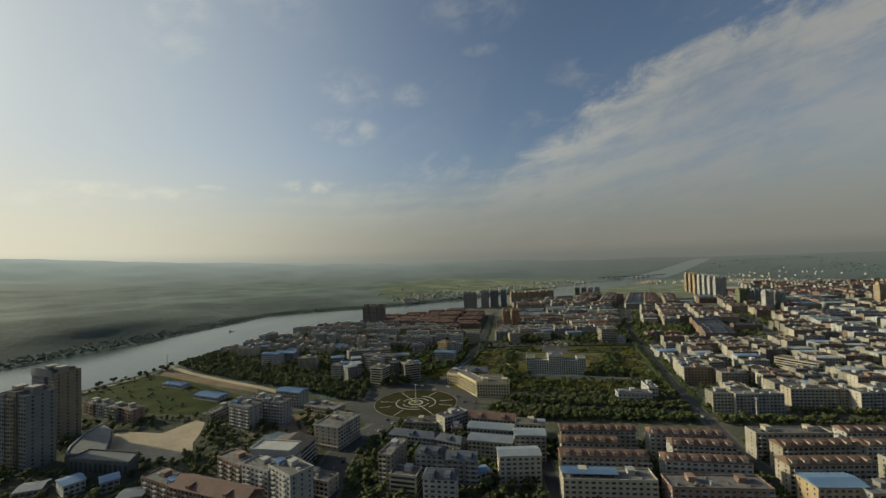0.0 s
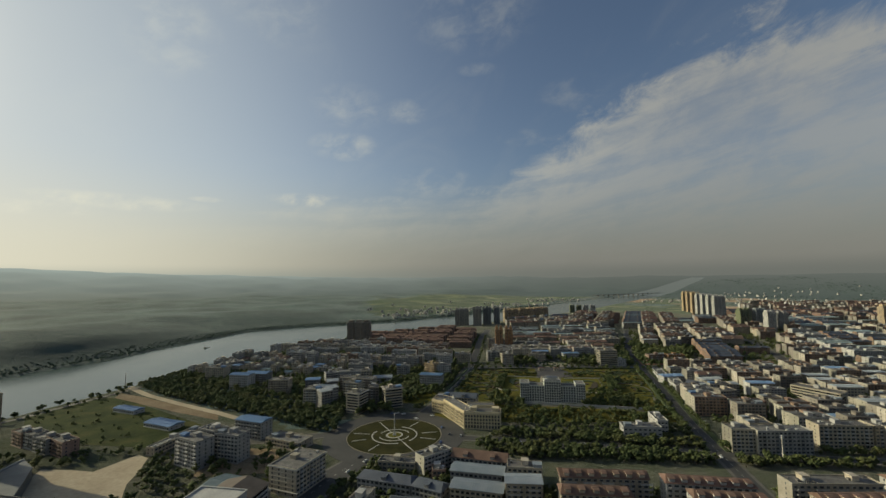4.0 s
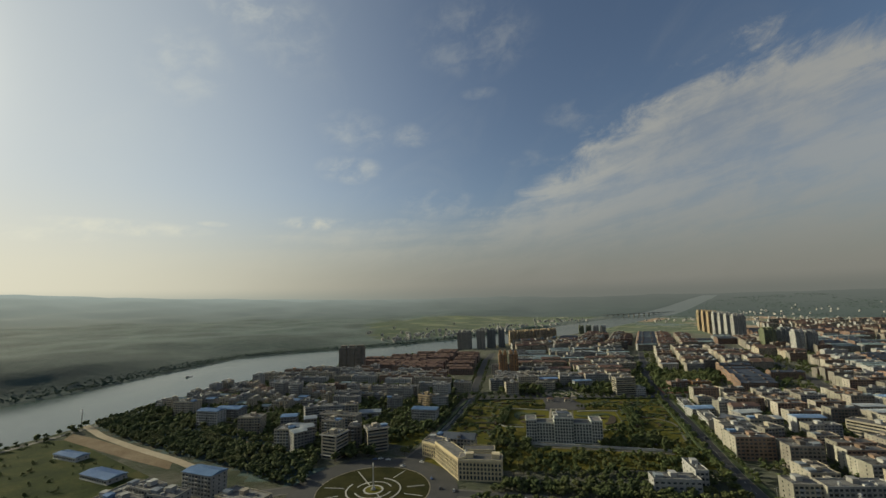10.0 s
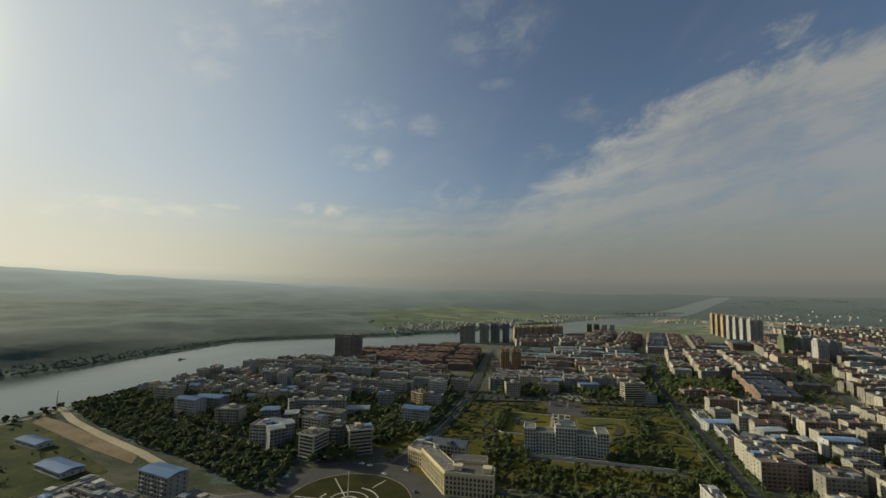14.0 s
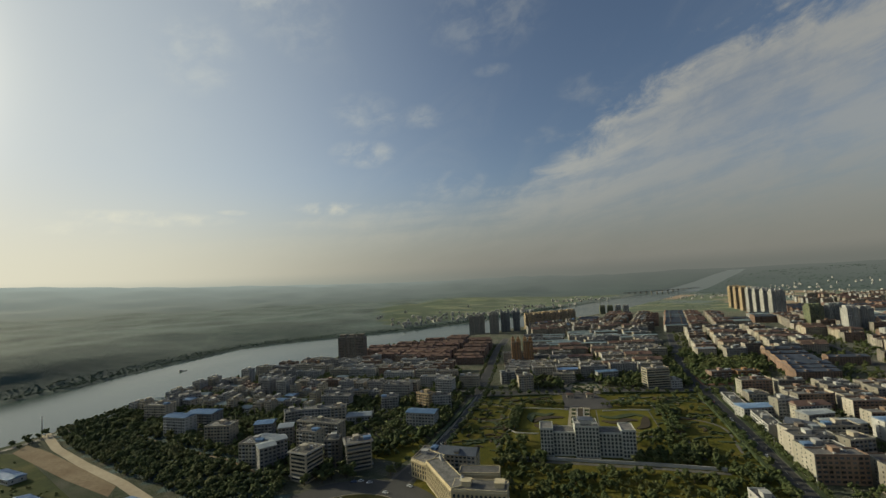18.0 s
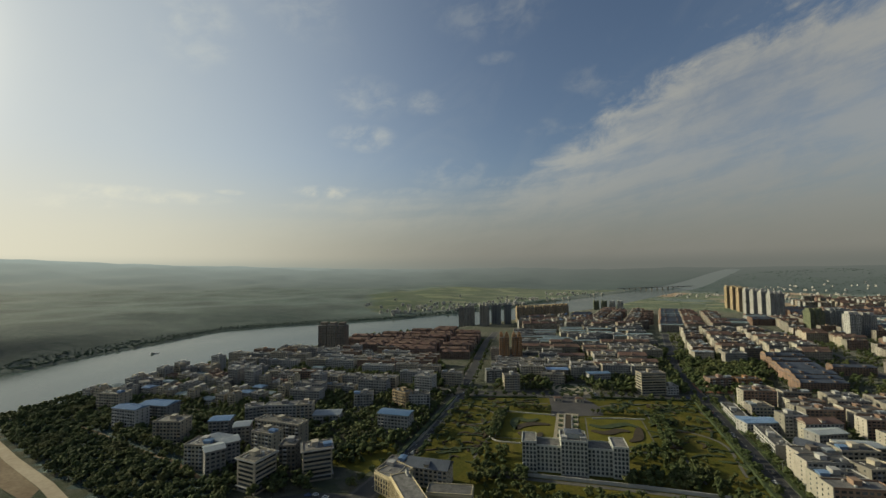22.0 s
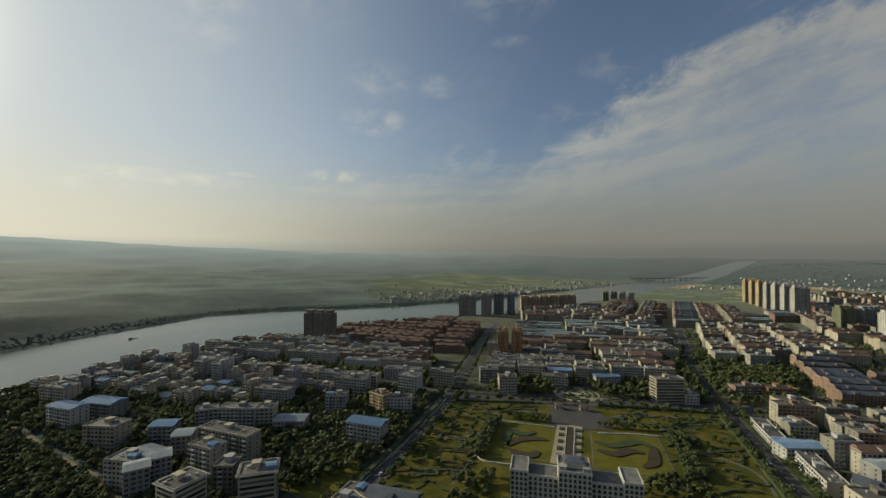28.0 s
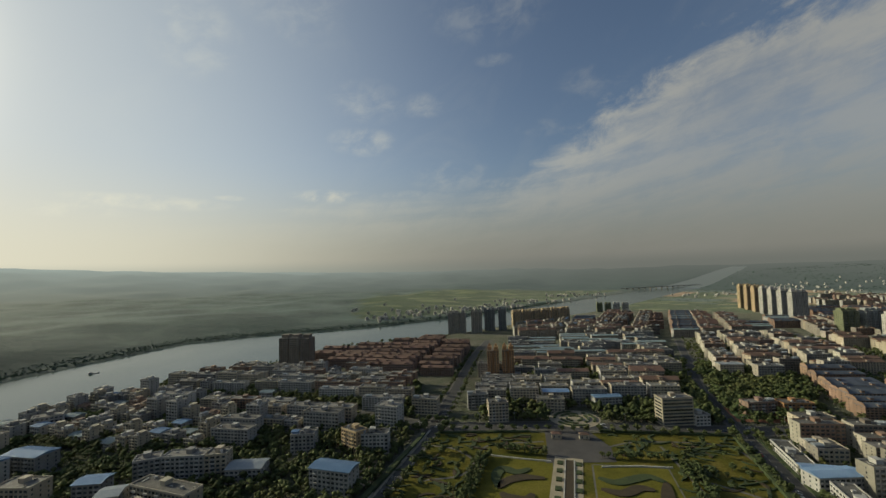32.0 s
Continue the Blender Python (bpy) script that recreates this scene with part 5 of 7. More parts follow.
place(block("office_block", "cream three-storey gatehouse facing the round plaza", "office building", 28.9, 10, 3, "cream", "flat", seed=131), -23.4, 375.4, -12.0, 12)
place(block("shed", "small white shed with a blue roof", "shed", 11.5, 8, 2, "white", "blue", seed=132), 21.0, 289.6, 28.6, 5)
place(block("office_block", "cream six-storey hotel set askew to the avenue", "office building", 31.5, 24, 6, "cream", "flat", seed=133, brim=0.8), -94.3, 359.5, 67.6, 13)
M["brown_sheet"] = material("brown_sheet_roof", [(0.085, 0.066, 0.050), (0.125, 0.098, 0.074)], 0.7, wear=0.3, vary=0.1)
theatre = block("theatre", "large white theatre with a brown pitched roof and a stage tower", "theatre", 36, 30, 5, "white", "none", seed=134, ribbon=True)
part("roof", Geo().gable(-19, 19, -15.8, 15.8, 15.7, 19.8).mesh("roof", M["brown_sheet"]), theatre, "brown pitched sheet roof")
part("stage_tower", Geo().stack(15, 30.5, [(0, -0.4), (0, 22), (0.4, 22.1), (0.4, 23), (-0.3, 23), (-0.3, 22.2)]).mesh("stage_tower", M["white"]), theatre, at=pose(-12, 0, 0))
part("portico", Geo().stack(6, 26, [(0, -0.4), (0, 8.5), (0.8, 8.6), (0.8, 9.6), (0.2, 9.7)]).mesh("portico", M["cream"]), theatre, at=pose(21, 0, 0))
for k in range(7):
    part("column", Geo().cyl(24.6, -12 + 4 * k, -0.3, 8.6, 0.55, 0.5, 10).mesh("column", M["white"]), theatre)
place(theatre, -121.8, 314.4, 79.3, 14)
place(block("office_block", "white hall with a pale green metal roof", "office building", 26.5, 26, 4, "white", "teal_metal", seed=135), -133.3, 333.2, -18.5, 11)
place(block("office_block", "white seven-storey office block with tall windows", "office building", 24.8, 13, 7, "white", "flat", seed=136, each=True), -122.0, 276.7, -27.6, 10)
place(block("office_block", "white eight-storey office block with tall windows", "office building", 25.0, 16, 8, "white", "flat", seed=137, each=True), -100.0, 266.1, -39.0, 10)
place(block("office_block", "cream three-storey annex by the avenue", "office building", 29.5, 12, 3, "cream", "flat", seed=138), -90.5, 284.6, -21.5, 12)
place(block("apartment_block", "red-brown six-storey flats with flat roof", "apartment building", 28.5, 13, 6, "pink", "flat", seed=139), -147.0, 293.4, -34.0, 12)
place(block("office_block", "long red-brown five-storey block with dark red roof", "office building", 59.6, 16, 5, "pink", "tile", seed=140), -143.5, 259.6, -20.5, 25)
place(block("apartment_block", "red-brown five-storey flats with flat roof", "apartment building", 30.1, 13, 5, "pink", "flat", seed=141), -184.9, 275.0, -25.8, 13)
place(block("office_block", "pale grey seven-storey dormitory with roof huts", "office building", 27.8, 15, 7, "grey", "flat", seed=142), -191.2, 398.1, -27.2, 12)
place(block("office_block", "pale grey seven-storey dormitory with roof huts", "office building", 20.1, 13, 7, "grey", "flat", seed=143), -187.0, 418.5, -24.7, 8)
place(block("office_block", "pale grey seven-storey dormitory with roof huts", "office building", 23.1, 14, 7, "grey", "flat", seed=144), -164.7, 406.5, -16.9, 10)
place(block("office_block", "white five-storey block with blue glass and blue roof", "office building", 31.0, 15, 5, "white", "blue", seed=145), -169.0, 457.3, -21.1, 18)
place(block("low_building", "low cream hall with flat roof", "building", 38.1, 18, 2, "cream", "flat", seed=146), -127.1, 434.0, -24.8, 16)
place(block("shed", "low shed with a blue roof", "shed", 38.4, 16, 1, "white", "blue", seed=147), -274.7, 489.2, -23.2, 16)
place(block("shed", "low shed with a blue roof", "shed", 35.5, 12, 1, "white", "blue", seed=148), -348.3, 540.7, -21.5, 15)
place(block("low_building", "long low two-storey cream building", "building", 51.9, 9, 2, "cream", "flat", seed=149), -232.7, 441.4, 76.1, 22)
place(block("town_house", "grey four-storey house with flat roof", "house", 21.9, 12, 4, "grey", "flat", seed=150), -363.6, 443.5, -23.4, 9)
place(block("town_house", "grey four-storey house with flat roof", "house", 20.8, 12, 4, "grey", "flat", seed=151), -339.8, 431.4, -22.9, 9)
place(block("town_house", "brown four-storey house with flat roof", "house", 30.3, 12, 4, "pink", "flat", seed=152), -321.9, 426.5, -29.7, 13)
place(block("town_house", "brown four-storey house with flat roof", "house", 19.4, 12, 4, "pink", "flat", seed=153), -375.8, 447.8, -26.0, 8)
place(block("low_building", "low building with a blue metal roof", "building", 11.9, 16, 2, "white", "blue", seed=155), -261.9, 292.1, 55.6, 7)
place(block("low_building", "low building with a blue metal roof", "building", 10.4, 12, 2, "white", "blue", seed=156), -236.4, 293.6, 42.3, 5)
place(block("shed", "low shed with a pale metal roof", "shed", 14.3, 14, 1, "grey", "pale_metal", seed=157), -287.3, 290.8, 19.6, 6)
place(block("low_building", "low building with a pale roof", "building", 14.5, 12, 2, "cream", "pale_metal", seed=158), -204.4, 273.5, 9.5, 6)
place(block("office_block", "cream seven-storey office tower with white bands", "office building", 18.8, 17, 7, "cream", "flat", seed=159, brim=1.3, ribbon=True), -83.4, 526.7, 67.1, 8)
place(block("office_block", "cream seven-storey office block with white columns", "office building", 20.4, 16, 7, "cream", "flat", seed=160, brim=1.3, ribbon=True), -46.0, 542.0, 21.0, 9)
place(block("office_block", "dark seven-storey link block between offices", "office building", 12.1, 14, 7, "brown", "flat", seed=161), -68.6, 548.2, 4.3, 6)
place(block("office_block", "cream six-storey block with roof gables", "office building", 18.7, 16, 6, "cream", "flat", seed=162), -141.6, 557.2, -5.2, 8)
place(block("office_block", "grey six-storey block with blue-grey roof", "office building", 13.4, 14, 6, "grey", "pale_metal", seed=163), -125.0, 544.9, 38.3, 6)
place(block("office_block", "long curved grey six-storey slab", "office building", 16.6, 13, 6, "grey", "flat", seed=164), -142.3, 642.2, 26.4, 7)
place(block("office_block", "long curved grey six-storey slab", "office building", 30.6, 13, 6, "grey", "flat", seed=165), -116.7, 647.6, 3.9, 13)
place(block("office_block", "cream end of a long curved slab", "office building", 15.3, 13, 6, "cream", "flat", seed=166), -94.0, 649.8, 9.0, 6)
place(block("apartment_block", "cream seven-storey flats with flat roof", "apartment building", 46.2, 13, 7, "cream", "flat", seed=167), -94.8, 594.3, -18.0, 19)
place(block("office_block", "white three-storey school with pale green roof", "office building", 25.6, 16, 3, "white", "pale_metal", seed=168), -70.7, 647.2, 3.8, 11)
place(block("office_block", "white five-storey office with blue roofs", "office building", 30.2, 15, 5, "white", "blue", seed=169), -0.8, 629.9, -15.1, 13)
place(block("office_block", "pale grey five-storey office with flat roof", "office building", 19.3, 14, 5, "grey", "flat", seed=170), -45.1, 693.3, 4.2, 8)
place(block("office_block", "yellow six-storey block with flat roof", "office building", 19.4, 12, 6, "ochre", "flat", seed=171), -2.1, 691.3, -37.0, 8)
place(block("office_block", "white five-storey office slab with regular windows", "office building", 25.7, 12, 5, "white", "flat", seed=172, ends="cream"), 14.5, 690.9, 0.7, 11)
place(block("office_block", "white seven-storey block with tall stair tower", "office building", 22.5, 16, 7, "white", "flat", seed=173), 19.1, 744.3, -17.3, 9)
place(block("office_block", "cream five-storey block at the crossroads", "office building", 27.0, 14, 5, "cream", "flat", seed=174), 51.3, 783.6, -10.9, 11)
place(block("office_block", "white six-storey block with blue glass", "office building", 29.5, 15, 6, "white", "blue", seed=175), -264.4, 638.8, -13.9, 12)
place(block("office_block", "grey five-storey hall with a pale blue roof", "office building", 32.5, 18, 5, "grey", "blue", seed=176), -250.9, 660.5, -8.7, 14)
place(block("office_block", "cream six-storey villa block with steep roofs", "office building", 25.5, 16, 6, "cream", "flat", seed=177), -199.4, 606.2, -0.9, 11)
place(block("office_block", "grey five-storey block with a bright blue roof", "office building", 17.1, 14, 5, "grey", "blue", seed=178), -159.3, 614.7, 7.4, 7)
place(block("office_block", "cream riverside six-storey hotel", "office building", 30.1, 16, 6, "cream", "flat", seed=179), -325.8, 691.7, -9.4, 13)
place(block("office_block", "grey riverside five-storey block", "office building", 24.2, 18, 5, "grey", "flat", seed=180), -328.5, 750.9, 37.6, 10)
place(block("office_block", "cream six-storey block with sheet roofs", "office building", 18.6, 14, 6, "cream", "pale_metal", seed=181), -131.8, 563.4, -17.9, 8)
place(block("office_block", "grey six-storey block with sheet roof", "office building", 12.0, 14, 6, "grey", "pale_metal", seed=182), -121.1, 559.7, 37.5, 6)
place(block("apartment_block", "grey six-storey flats with sheet roof", "apartment building", 13.1, 14, 6, "grey", "pale_metal", seed=183), -127.8, 592.6, 15.9, 6)
place(block("apartment_block", "cream seven-storey flats with flat roof", "apartment building", 21.1, 13, 7, "cream", "flat", seed=184), -96.6, 571.1, -18.8, 9)
place(block("office_block", "white hall under a long blue roof", "office building", 29.7, 14, 3, "white", "blue", seed=185), 328.2, 623.0, 2.1, 12)
place(block("office_block", "cream eight-storey office block facing the park", "office building", 29.2, 14, 8, "cream", "flat", seed=186, ribbon=True), 287.4, 741.0, 4.1, 12)
place(block("office_block", "white three-storey annex with flat roof", "office building", 13.3, 10, 3, "white", "flat", seed=187), 308.7, 737.2, 3.9, 6)
place(block("office_block", "white four-storey block with blue roof", "office building", 27.8, 12, 4, "white", "blue", seed=188), 240.3, 785.7, 4.1, 12)
place(block("office_block", "cream six-storey block by the park gate", "office building", 19.1, 14, 6, "cream", "flat", seed=189), 124.3, 757.7, 4.2, 8)
place(block("office_block", "grey five-storey block by the park gate", "office building", 21.4, 14, 5, "grey", "flat", seed=190), 106.1, 796.2, 4.3, 9)
place(block("office_block", "cream four-storey school block", "office building", 28.1, 12, 4, "cream", "flat", seed=191), 181.9, 784.6, -9.6, 12)
place(block("office_block", "orange four-storey school block", "office building", 27.1, 14, 4, "orange", "flat", seed=192), 409.3, 756.6, -3.8, 11)
place(block("office_block", "red-brick four-storey school block", "office building", 29.2, 12, 4, "pink", "flat", seed=193), 378.4, 760.9, 3.9, 12)
place(block("office_block", "cream school sports hall with flat roof", "office building", 30.9, 14, 3, "cream", "flat", seed=194), 401.1, 727.7, -1.9, 13)
place(block("office_block", "cream six-storey corner block by the tree belt", "office building", 19.2, 14, 6, "cream", "flat", seed=195, ends="bright"), 261.7, 403.6, -5.4, 8)
place(block("office_block", "grey six-storey slab by the tree belt", "office building", 43.6, 13, 6, "grey", "flat", seed=196, ends="bright"), 291.5, 397.8, -3.2, 18)
place(block("office_block", "cream six-storey office with columns and a dark entrance bay", "office building", 42.0, 14, 6, "cream", "flat", seed=197, ends="cream"), 350.9, 407.3, -5.5, 18)
place(block("office_block", "cream six-storey block with flat roof", "office building", 15.8, 14, 6, "cream", "flat", seed=198), 381.5, 404.4, -5.5, 7)
place(block("office_block", "grey six-storey block with flat roof", "office building", 39.0, 14, 6, "grey", "flat", seed=199, ends="bright"), 399.4, 392.5, -0.4, 16)
place(block("office_block", "long cream five-storey office with banded windows", "office building", 45.7, 18, 5, "cream", "flat", seed=200, ribbon=True), 442.0, 525.0, -64.2, 19)
place(block("office_block", "white six-storey slab with a bright gable", "office building", 26.5, 13, 6, "white", "flat", seed=201, ends="bright"), 294.8, 506.5, -4.5, 11)
place(block("office_block", "cream six-storey slab with flat roof", "office building", 25.1, 13, 6, "cream", "flat", seed=202, ends="bright"), 340.2, 544.7, -4.3, 11)
place(block("office_block", "cream six-storey slab with white parapet", "office building", 20.1, 13, 6, "cream", "flat", seed=203, ends="bright"), 328.8, 518.1, 7.4, 8)
place(block("office_block", "white six-storey slab with a bright gable", "office building", 19.6, 12, 6, "white", "flat", seed=204, ends="bright"), 351.7, 615.0, -0.6, 8)
place(block("office_block", "white five-storey slab with dark red roof", "office building", 31.7, 13, 5, "white", "tile", seed=205, ends="bright"), 366.0, 605.2, 1.6, 13)
place(block("office_block", "white five-storey slab with a dark roof", "office building", 18.8, 13, 5, "white", "tile_dark", seed=206, ends="bright"), 320.5, 555.8, -54.3, 8)
place(block("office_block", "grey four-storey block with pale sheet roofs", "office building", 25.7, 13, 4, "grey", "pale_metal", seed=207), 359.1, 589.7, 8.1, 11)
place(block("office_block", "long low white two-storey row along the park road", "office building", 46, 12, 2, "white", "flat", seed=210, ends="bright"), 332.0, 660.0, 73, 20)
place(block("office_block", "white two-storey workshop under a pale blue sheet roof", "office building", 38, 13, 2, "white", "blue", seed=211), 338.0, 632.0, -14, 16)
place(block("office_block", "long white three-storey row with a flat roof along the park road", "office building", 44, 12, 3, "white", "flat", seed=212, ends="bright"), 316.0, 589.0, 73, 18)
place(block("office_block", "low cream four-storey wing with a dark flat roof", "office building", 26, 17, 4, "cream", "flat", seed=213), 13.0, 531.0, 72, 12)
place(block("office_block", "low cream four-storey annex with a dark tile roof", "office building", 30, 15, 4, "cream", "tile_dark", seed=214), 37.5, 533.0, -15, 13)
# the long blue sheet on the roof of the cream block
bluesheet = new("roof_canopy", Geo().ribbed(33, 10, 2.4, 2.9).mesh("roof_canopy", M["blue"]))
bluesheet.matrix_basis = pose(86.5, 263.5, 15.7, 0, 0, -5.9)
tagged(bluesheet, "long bright blue sheet-metal canopy on a flat roof", "roof canopy")
for x in (-15, -5, 5, 15):
    for y in (-4.5, 4.5):
        part("post", Geo().box(x - 0.12, x + 0.12, y - 0.12, y + 0.12, 0, 2.5).mesh("post", M["steel"]), bluesheet)

# ---- districts ----
flatA = proto(block("housing_block", "grey six-storey housing block with flat roof", "apartment building", 36, 13, 6, "grey", seed=11, ends="cream", thin=True), 36, 1.0)
flatB = proto(block("housing_block", "cream six-storey housing block with flat roof and stair heads", "apartment building", 30, 13, 6, "cream", seed=12, ends="white", thin=True), 30, 1.2)
flatC = proto(block("housing_block", "cream seven-storey housing block with flat roof", "apartment building", 22, 12, 7, "cream", seed=13, ends="white", thin=True), 22, 0.8)
flatD = proto(block("housing_block", "pale five-storey block with a blue sheet-metal roof", "apartment building", 28, 13, 5, "cream", roof="blue", seed=14, ends="white", thin=True), 28, 0.12)
flatE = proto(block("housing_block", "white six-storey slab with flat roof", "apartment building", 44, 12, 6, "white", seed=22, ends="white", thin=True), 44, 0.8)
flatF = proto(block("housing_block", "cream four-storey block with flat roof", "apartment building", 20, 12, 4, "cream", seed=25, ends="bright", thin=True), 20, 1.0)
flatG = proto(block("housing_block", "grey five-storey block with pale metal roof", "apartment building", 24, 12, 5, "grey", roof="pale_metal", seed=26, ends="bright", thin=True), 24, 0.25)
houseA = proto(block("town_house", "pale cream four-storey town house with flat roof", "house", 12, 11, 4, "cream", seed=15, thin=True), 12, 1)
houseB = proto(block("town_house", "grey five-storey town house with flat roof", "house", 14, 12, 5, "grey", seed=16, thin=True), 14, 1)
houseC = proto(block("town_house", "cream six-storey narrow town house", "house", 10, 11, 6, "cream", seed=23, thin=True), 10, 1)
houseD = proto(block("town_house", "brown-tiled five-storey town house", "house", 13, 11, 5, "pink", seed=24, thin=True), 13, 0.5)
houseE = proto(block("town_house", "white four-storey town house under a blue sheet roof", "house", 13, 12, 4, "white", roof="blue", seed=61, thin=True), 13, 0.25)
houseF = proto(block("town_house", "pale four-storey town house with a red tile roof", "house", 14, 11, 4, "cream", roof="tile", seed=62, thin=True), 14, 0.35)
houseG = proto(block("town_house", "grey eight-storey stair-tower house with flat roof", "house", 15, 13, 8, "grey", seed=63, thin=True, brim=0.5), 15, 0.3)
houseH = proto(block("town_house", "pale three-storey house under teal sheet metal", "house", 16, 12, 3, "white", roof="teal_metal", seed=64, thin=True), 16, 0.4)
cottage = proto(block("cottage", "small white two-storey village house", "house", 9, 7.5, 2, "kerb", seed=27, thin=True), 9, 1)
tileA = proto(block("terrace_block", "five-storey terrace block with a red tile roof", "apartment building", 46, 12, 5, "pink", roof="tile", seed=17, ends="pink", thin=True), 46, 1)
tileB = proto(block("terrace_block", "cream six-storey terrace block with a red tile roof", "apartment building", 38, 12, 6, "cream", roof="tile", seed=18, ends="cream", thin=True), 38, 1)
darkA = proto(block("terrace_block", "orange five-storey block with a dark blue-grey tile roof", "apartment building", 52, 13, 5, "brick", roof="tile_dark", seed=19, ends="brick", arch=True, thin=True), 52, 1)
slabW = proto(block("housing_block", "white six-storey slab with a bright blank end wall", "apartment building", 30, 12, 6, "grey", seed=28, ends="bright", thin=True), 30, 0.6)
slabP = proto(block("housing_block", "brown six-storey slab with a cream end wall and blue roof sheds", "apartment building", 26, 12, 6, "brown", seed=33, ends="bright", thin=True), 26, 1.0)
slabB = proto(block("housing_block", "cream five-storey slab under pale sheet metal", "apartment building", 28, 13, 5, "cream", roof="pale_metal", seed=34, ends="bright", thin=True), 28, 0.25)
slabR = proto(block("housing_block", "orange-brown six-storey slab with a bright end wall", "apartment building", 32, 12, 6, "brick", seed=35, ends="bright", thin=True), 32, 1.2)
tealA = proto(block("terrace_block", "cream five-storey block with a pale blue-grey sheet roof", "apartment building", 48, 13, 5, "cream", roof="teal_metal", seed=20, ends="white", thin=True), 48, 1)

RED_ROOFS = [(-130, 1000), (-165, 1105), (-60, 1185), (60, 1240), (110, 1150), (104, 1060), (92, 985), (70, 940), (20, 900), (-20, 955)]
LEFT_NORTH = [(-330, 890), (-281, 950), (-215, 1000), (-119, 985), (-25, 935), (30, 880), (40, 800), (-20, 790), (-120, 790), (-250, 800)]
LEFT_RIVER = [(-385, 700), (-372, 780), (-330, 880), (-240, 800), (-150, 790), (-140, 700), (-190, 690), (-240, 705), (-300, 725)]
LEFT_MID = [(-140, 700), (-120, 790), (-20, 790), (45, 800), (43, 776), (-10, 720), (-60, 715), (-90, 690)]
GATE = [(100, 800), (112, 930), (165, 930), (235, 930), (260, 795), (180, 800)]
MID_RED = [(165, 860), (172, 990), (262, 985), (255, 860)]
MID_TEAL = [(165, 1000), (200, 1175), (360, 1215), (470, 1195), (400, 1000)]
MID_GREY = [(262, 800), (268, 990), (400, 1000), (375, 860), (345, 795)]
DARK = [(462, 745), (500, 845), (566, 900), (710, 900), (610, 745), (530, 730)]
RIGHT_A = [(400, 900), (440, 1010), (520, 1190), (800, 1160), (790, 1010), (640, 910), (500, 870)]
RIGHT_B = [(560, 700), (610, 760), (720, 900), (810, 1010), (1180, 1100), (1100, 900), (800, 620)]
RIGHT_PARK = [(345, 690), (440, 740), (560, 735), (800, 620), (560, 400), (440, 405), (268, 412), (290, 520)]
FAR_A = [(520, 1200), (400, 1430), (500, 1600), (720, 1560), (880, 1380), (1180, 1330), (1200, 1120), (890, 1050), (800, 1190)]
FAR_B = [(930, 1380), (1000, 1600), (1350, 1560), (1650, 1350), (1500, 1050), (1200, 1000), (1230, 1250)]
FAR_C = [(210, 1230), (230, 1390), (390, 1420), (500, 1210), (360, 1230)]
district(RED_ROOFS, [tileA], 19, -9, 31, street=6)
district(LEFT_NORTH, [flatA, flatB, flatE, houseB, houseG, slabR, houseH], 22, -8, 36, jitter=2)
district(LEFT_RIVER, [houseA, houseB, houseC, houseD, houseE, houseF, houseG, houseH], 14, -16, 32, jitter=1.5, lane=5, street=4)
district(LEFT_MID, [flatA, flatB, flatC, houseB, houseG, houseE, flatF], 21, -10, 37, jitter=2)
district(GATE, [flatB, flatA, flatD], 22, -5, 38)
district(MID_RED, [tileB, tileA], 19, -5, 39)
district(MID_TEAL, [tealA, flatA], 19, -5, 40, run=2, lane=10)
district(MID_GREY, [flatA, flatB, tileB], 21, -6, 41, run=3)
district(DARK, [darkA], 17, -6, 42, lane=14, run=2, shear=0.32, street=0)
district(RIGHT_A, [slabR, slabW, tileB, slabP, slabB], 18, -6, 43, lane=15, run=2, shear=0.34, street=5)
district(RIGHT_B, [slabW, slabP, slabR, darkA, flatE, slabB, tealA], 20, -7, 44, lane=16, run=2, shear=0.34, street=7)
district(RIGHT_PARK, [slabW, slabP, slabB, slabR, flatF, flatG, flatD], 17.5, -6, 35, jitter=1.5, lane=10, run=1, shear=0.30, street=5)
FAR_TOWN = []
district(FAR_A, [slabR, slabW, darkA, tileB, slabP, tealA], 20, -7, 45, far=FAR_TOWN, lane=16, run=2, shear=0.34, street=5)
district(FAR_B, [darkA, tileB, tileA, slabR, slabW], 24, -8, 46, far=FAR_TOWN, skip=0.12, lane=20, run=2, shear=0.3)
district(FAR_C, [houseA, flatB, flatC, tileB], 20, 5, 47, far=FAR_TOWN)
FAR_D = [(1330, 1600), (1250, 1760), (1500, 2000), (2000, 1900), (2300, 1500), (1750, 1380)]
district(FAR_D, [tileA, tileB, houseA, flatB], 34, -10, 48, far=FAR_TOWN, skip=0.3, lane=30, run=2, shear=0.2)
joined("far_town", "far rows of pale and red-roofed town blocks in the haze", "town", FAR_TOWN)
VILLAGE = []
rng = random.Random(91)
for cx, cy, n, sx, sy in ((-40, 1745, 34, 90, 28), (140, 1890, 46, 110, 34), (250, 1990, 26, 60, 40), (430, 2190, 40, 130, 45), (700, 2560, 34, 150, 70), (-130, 1640, 14, 40, 20), (1500, 2300, 40, 220, 60), (1750, 1950, 50, 260, 70), (2100, 2700, 36, 300, 120)):
    for i in range(n):
        x, y = cx + rng.gauss(0, sx), cy + rng.gauss(0, sy)
        if not inside(RIVER, x, y):
            VILLAGE.append((cottage[0], x, y, rng.uniform(-30, 30)))
joined("village_houses", "scattered small white village houses among fields", "village", VILLAGE)
for ob in STORE:
    for o in (*ob.children_recursive, ob):
        bpy.data.objects.remove(o)

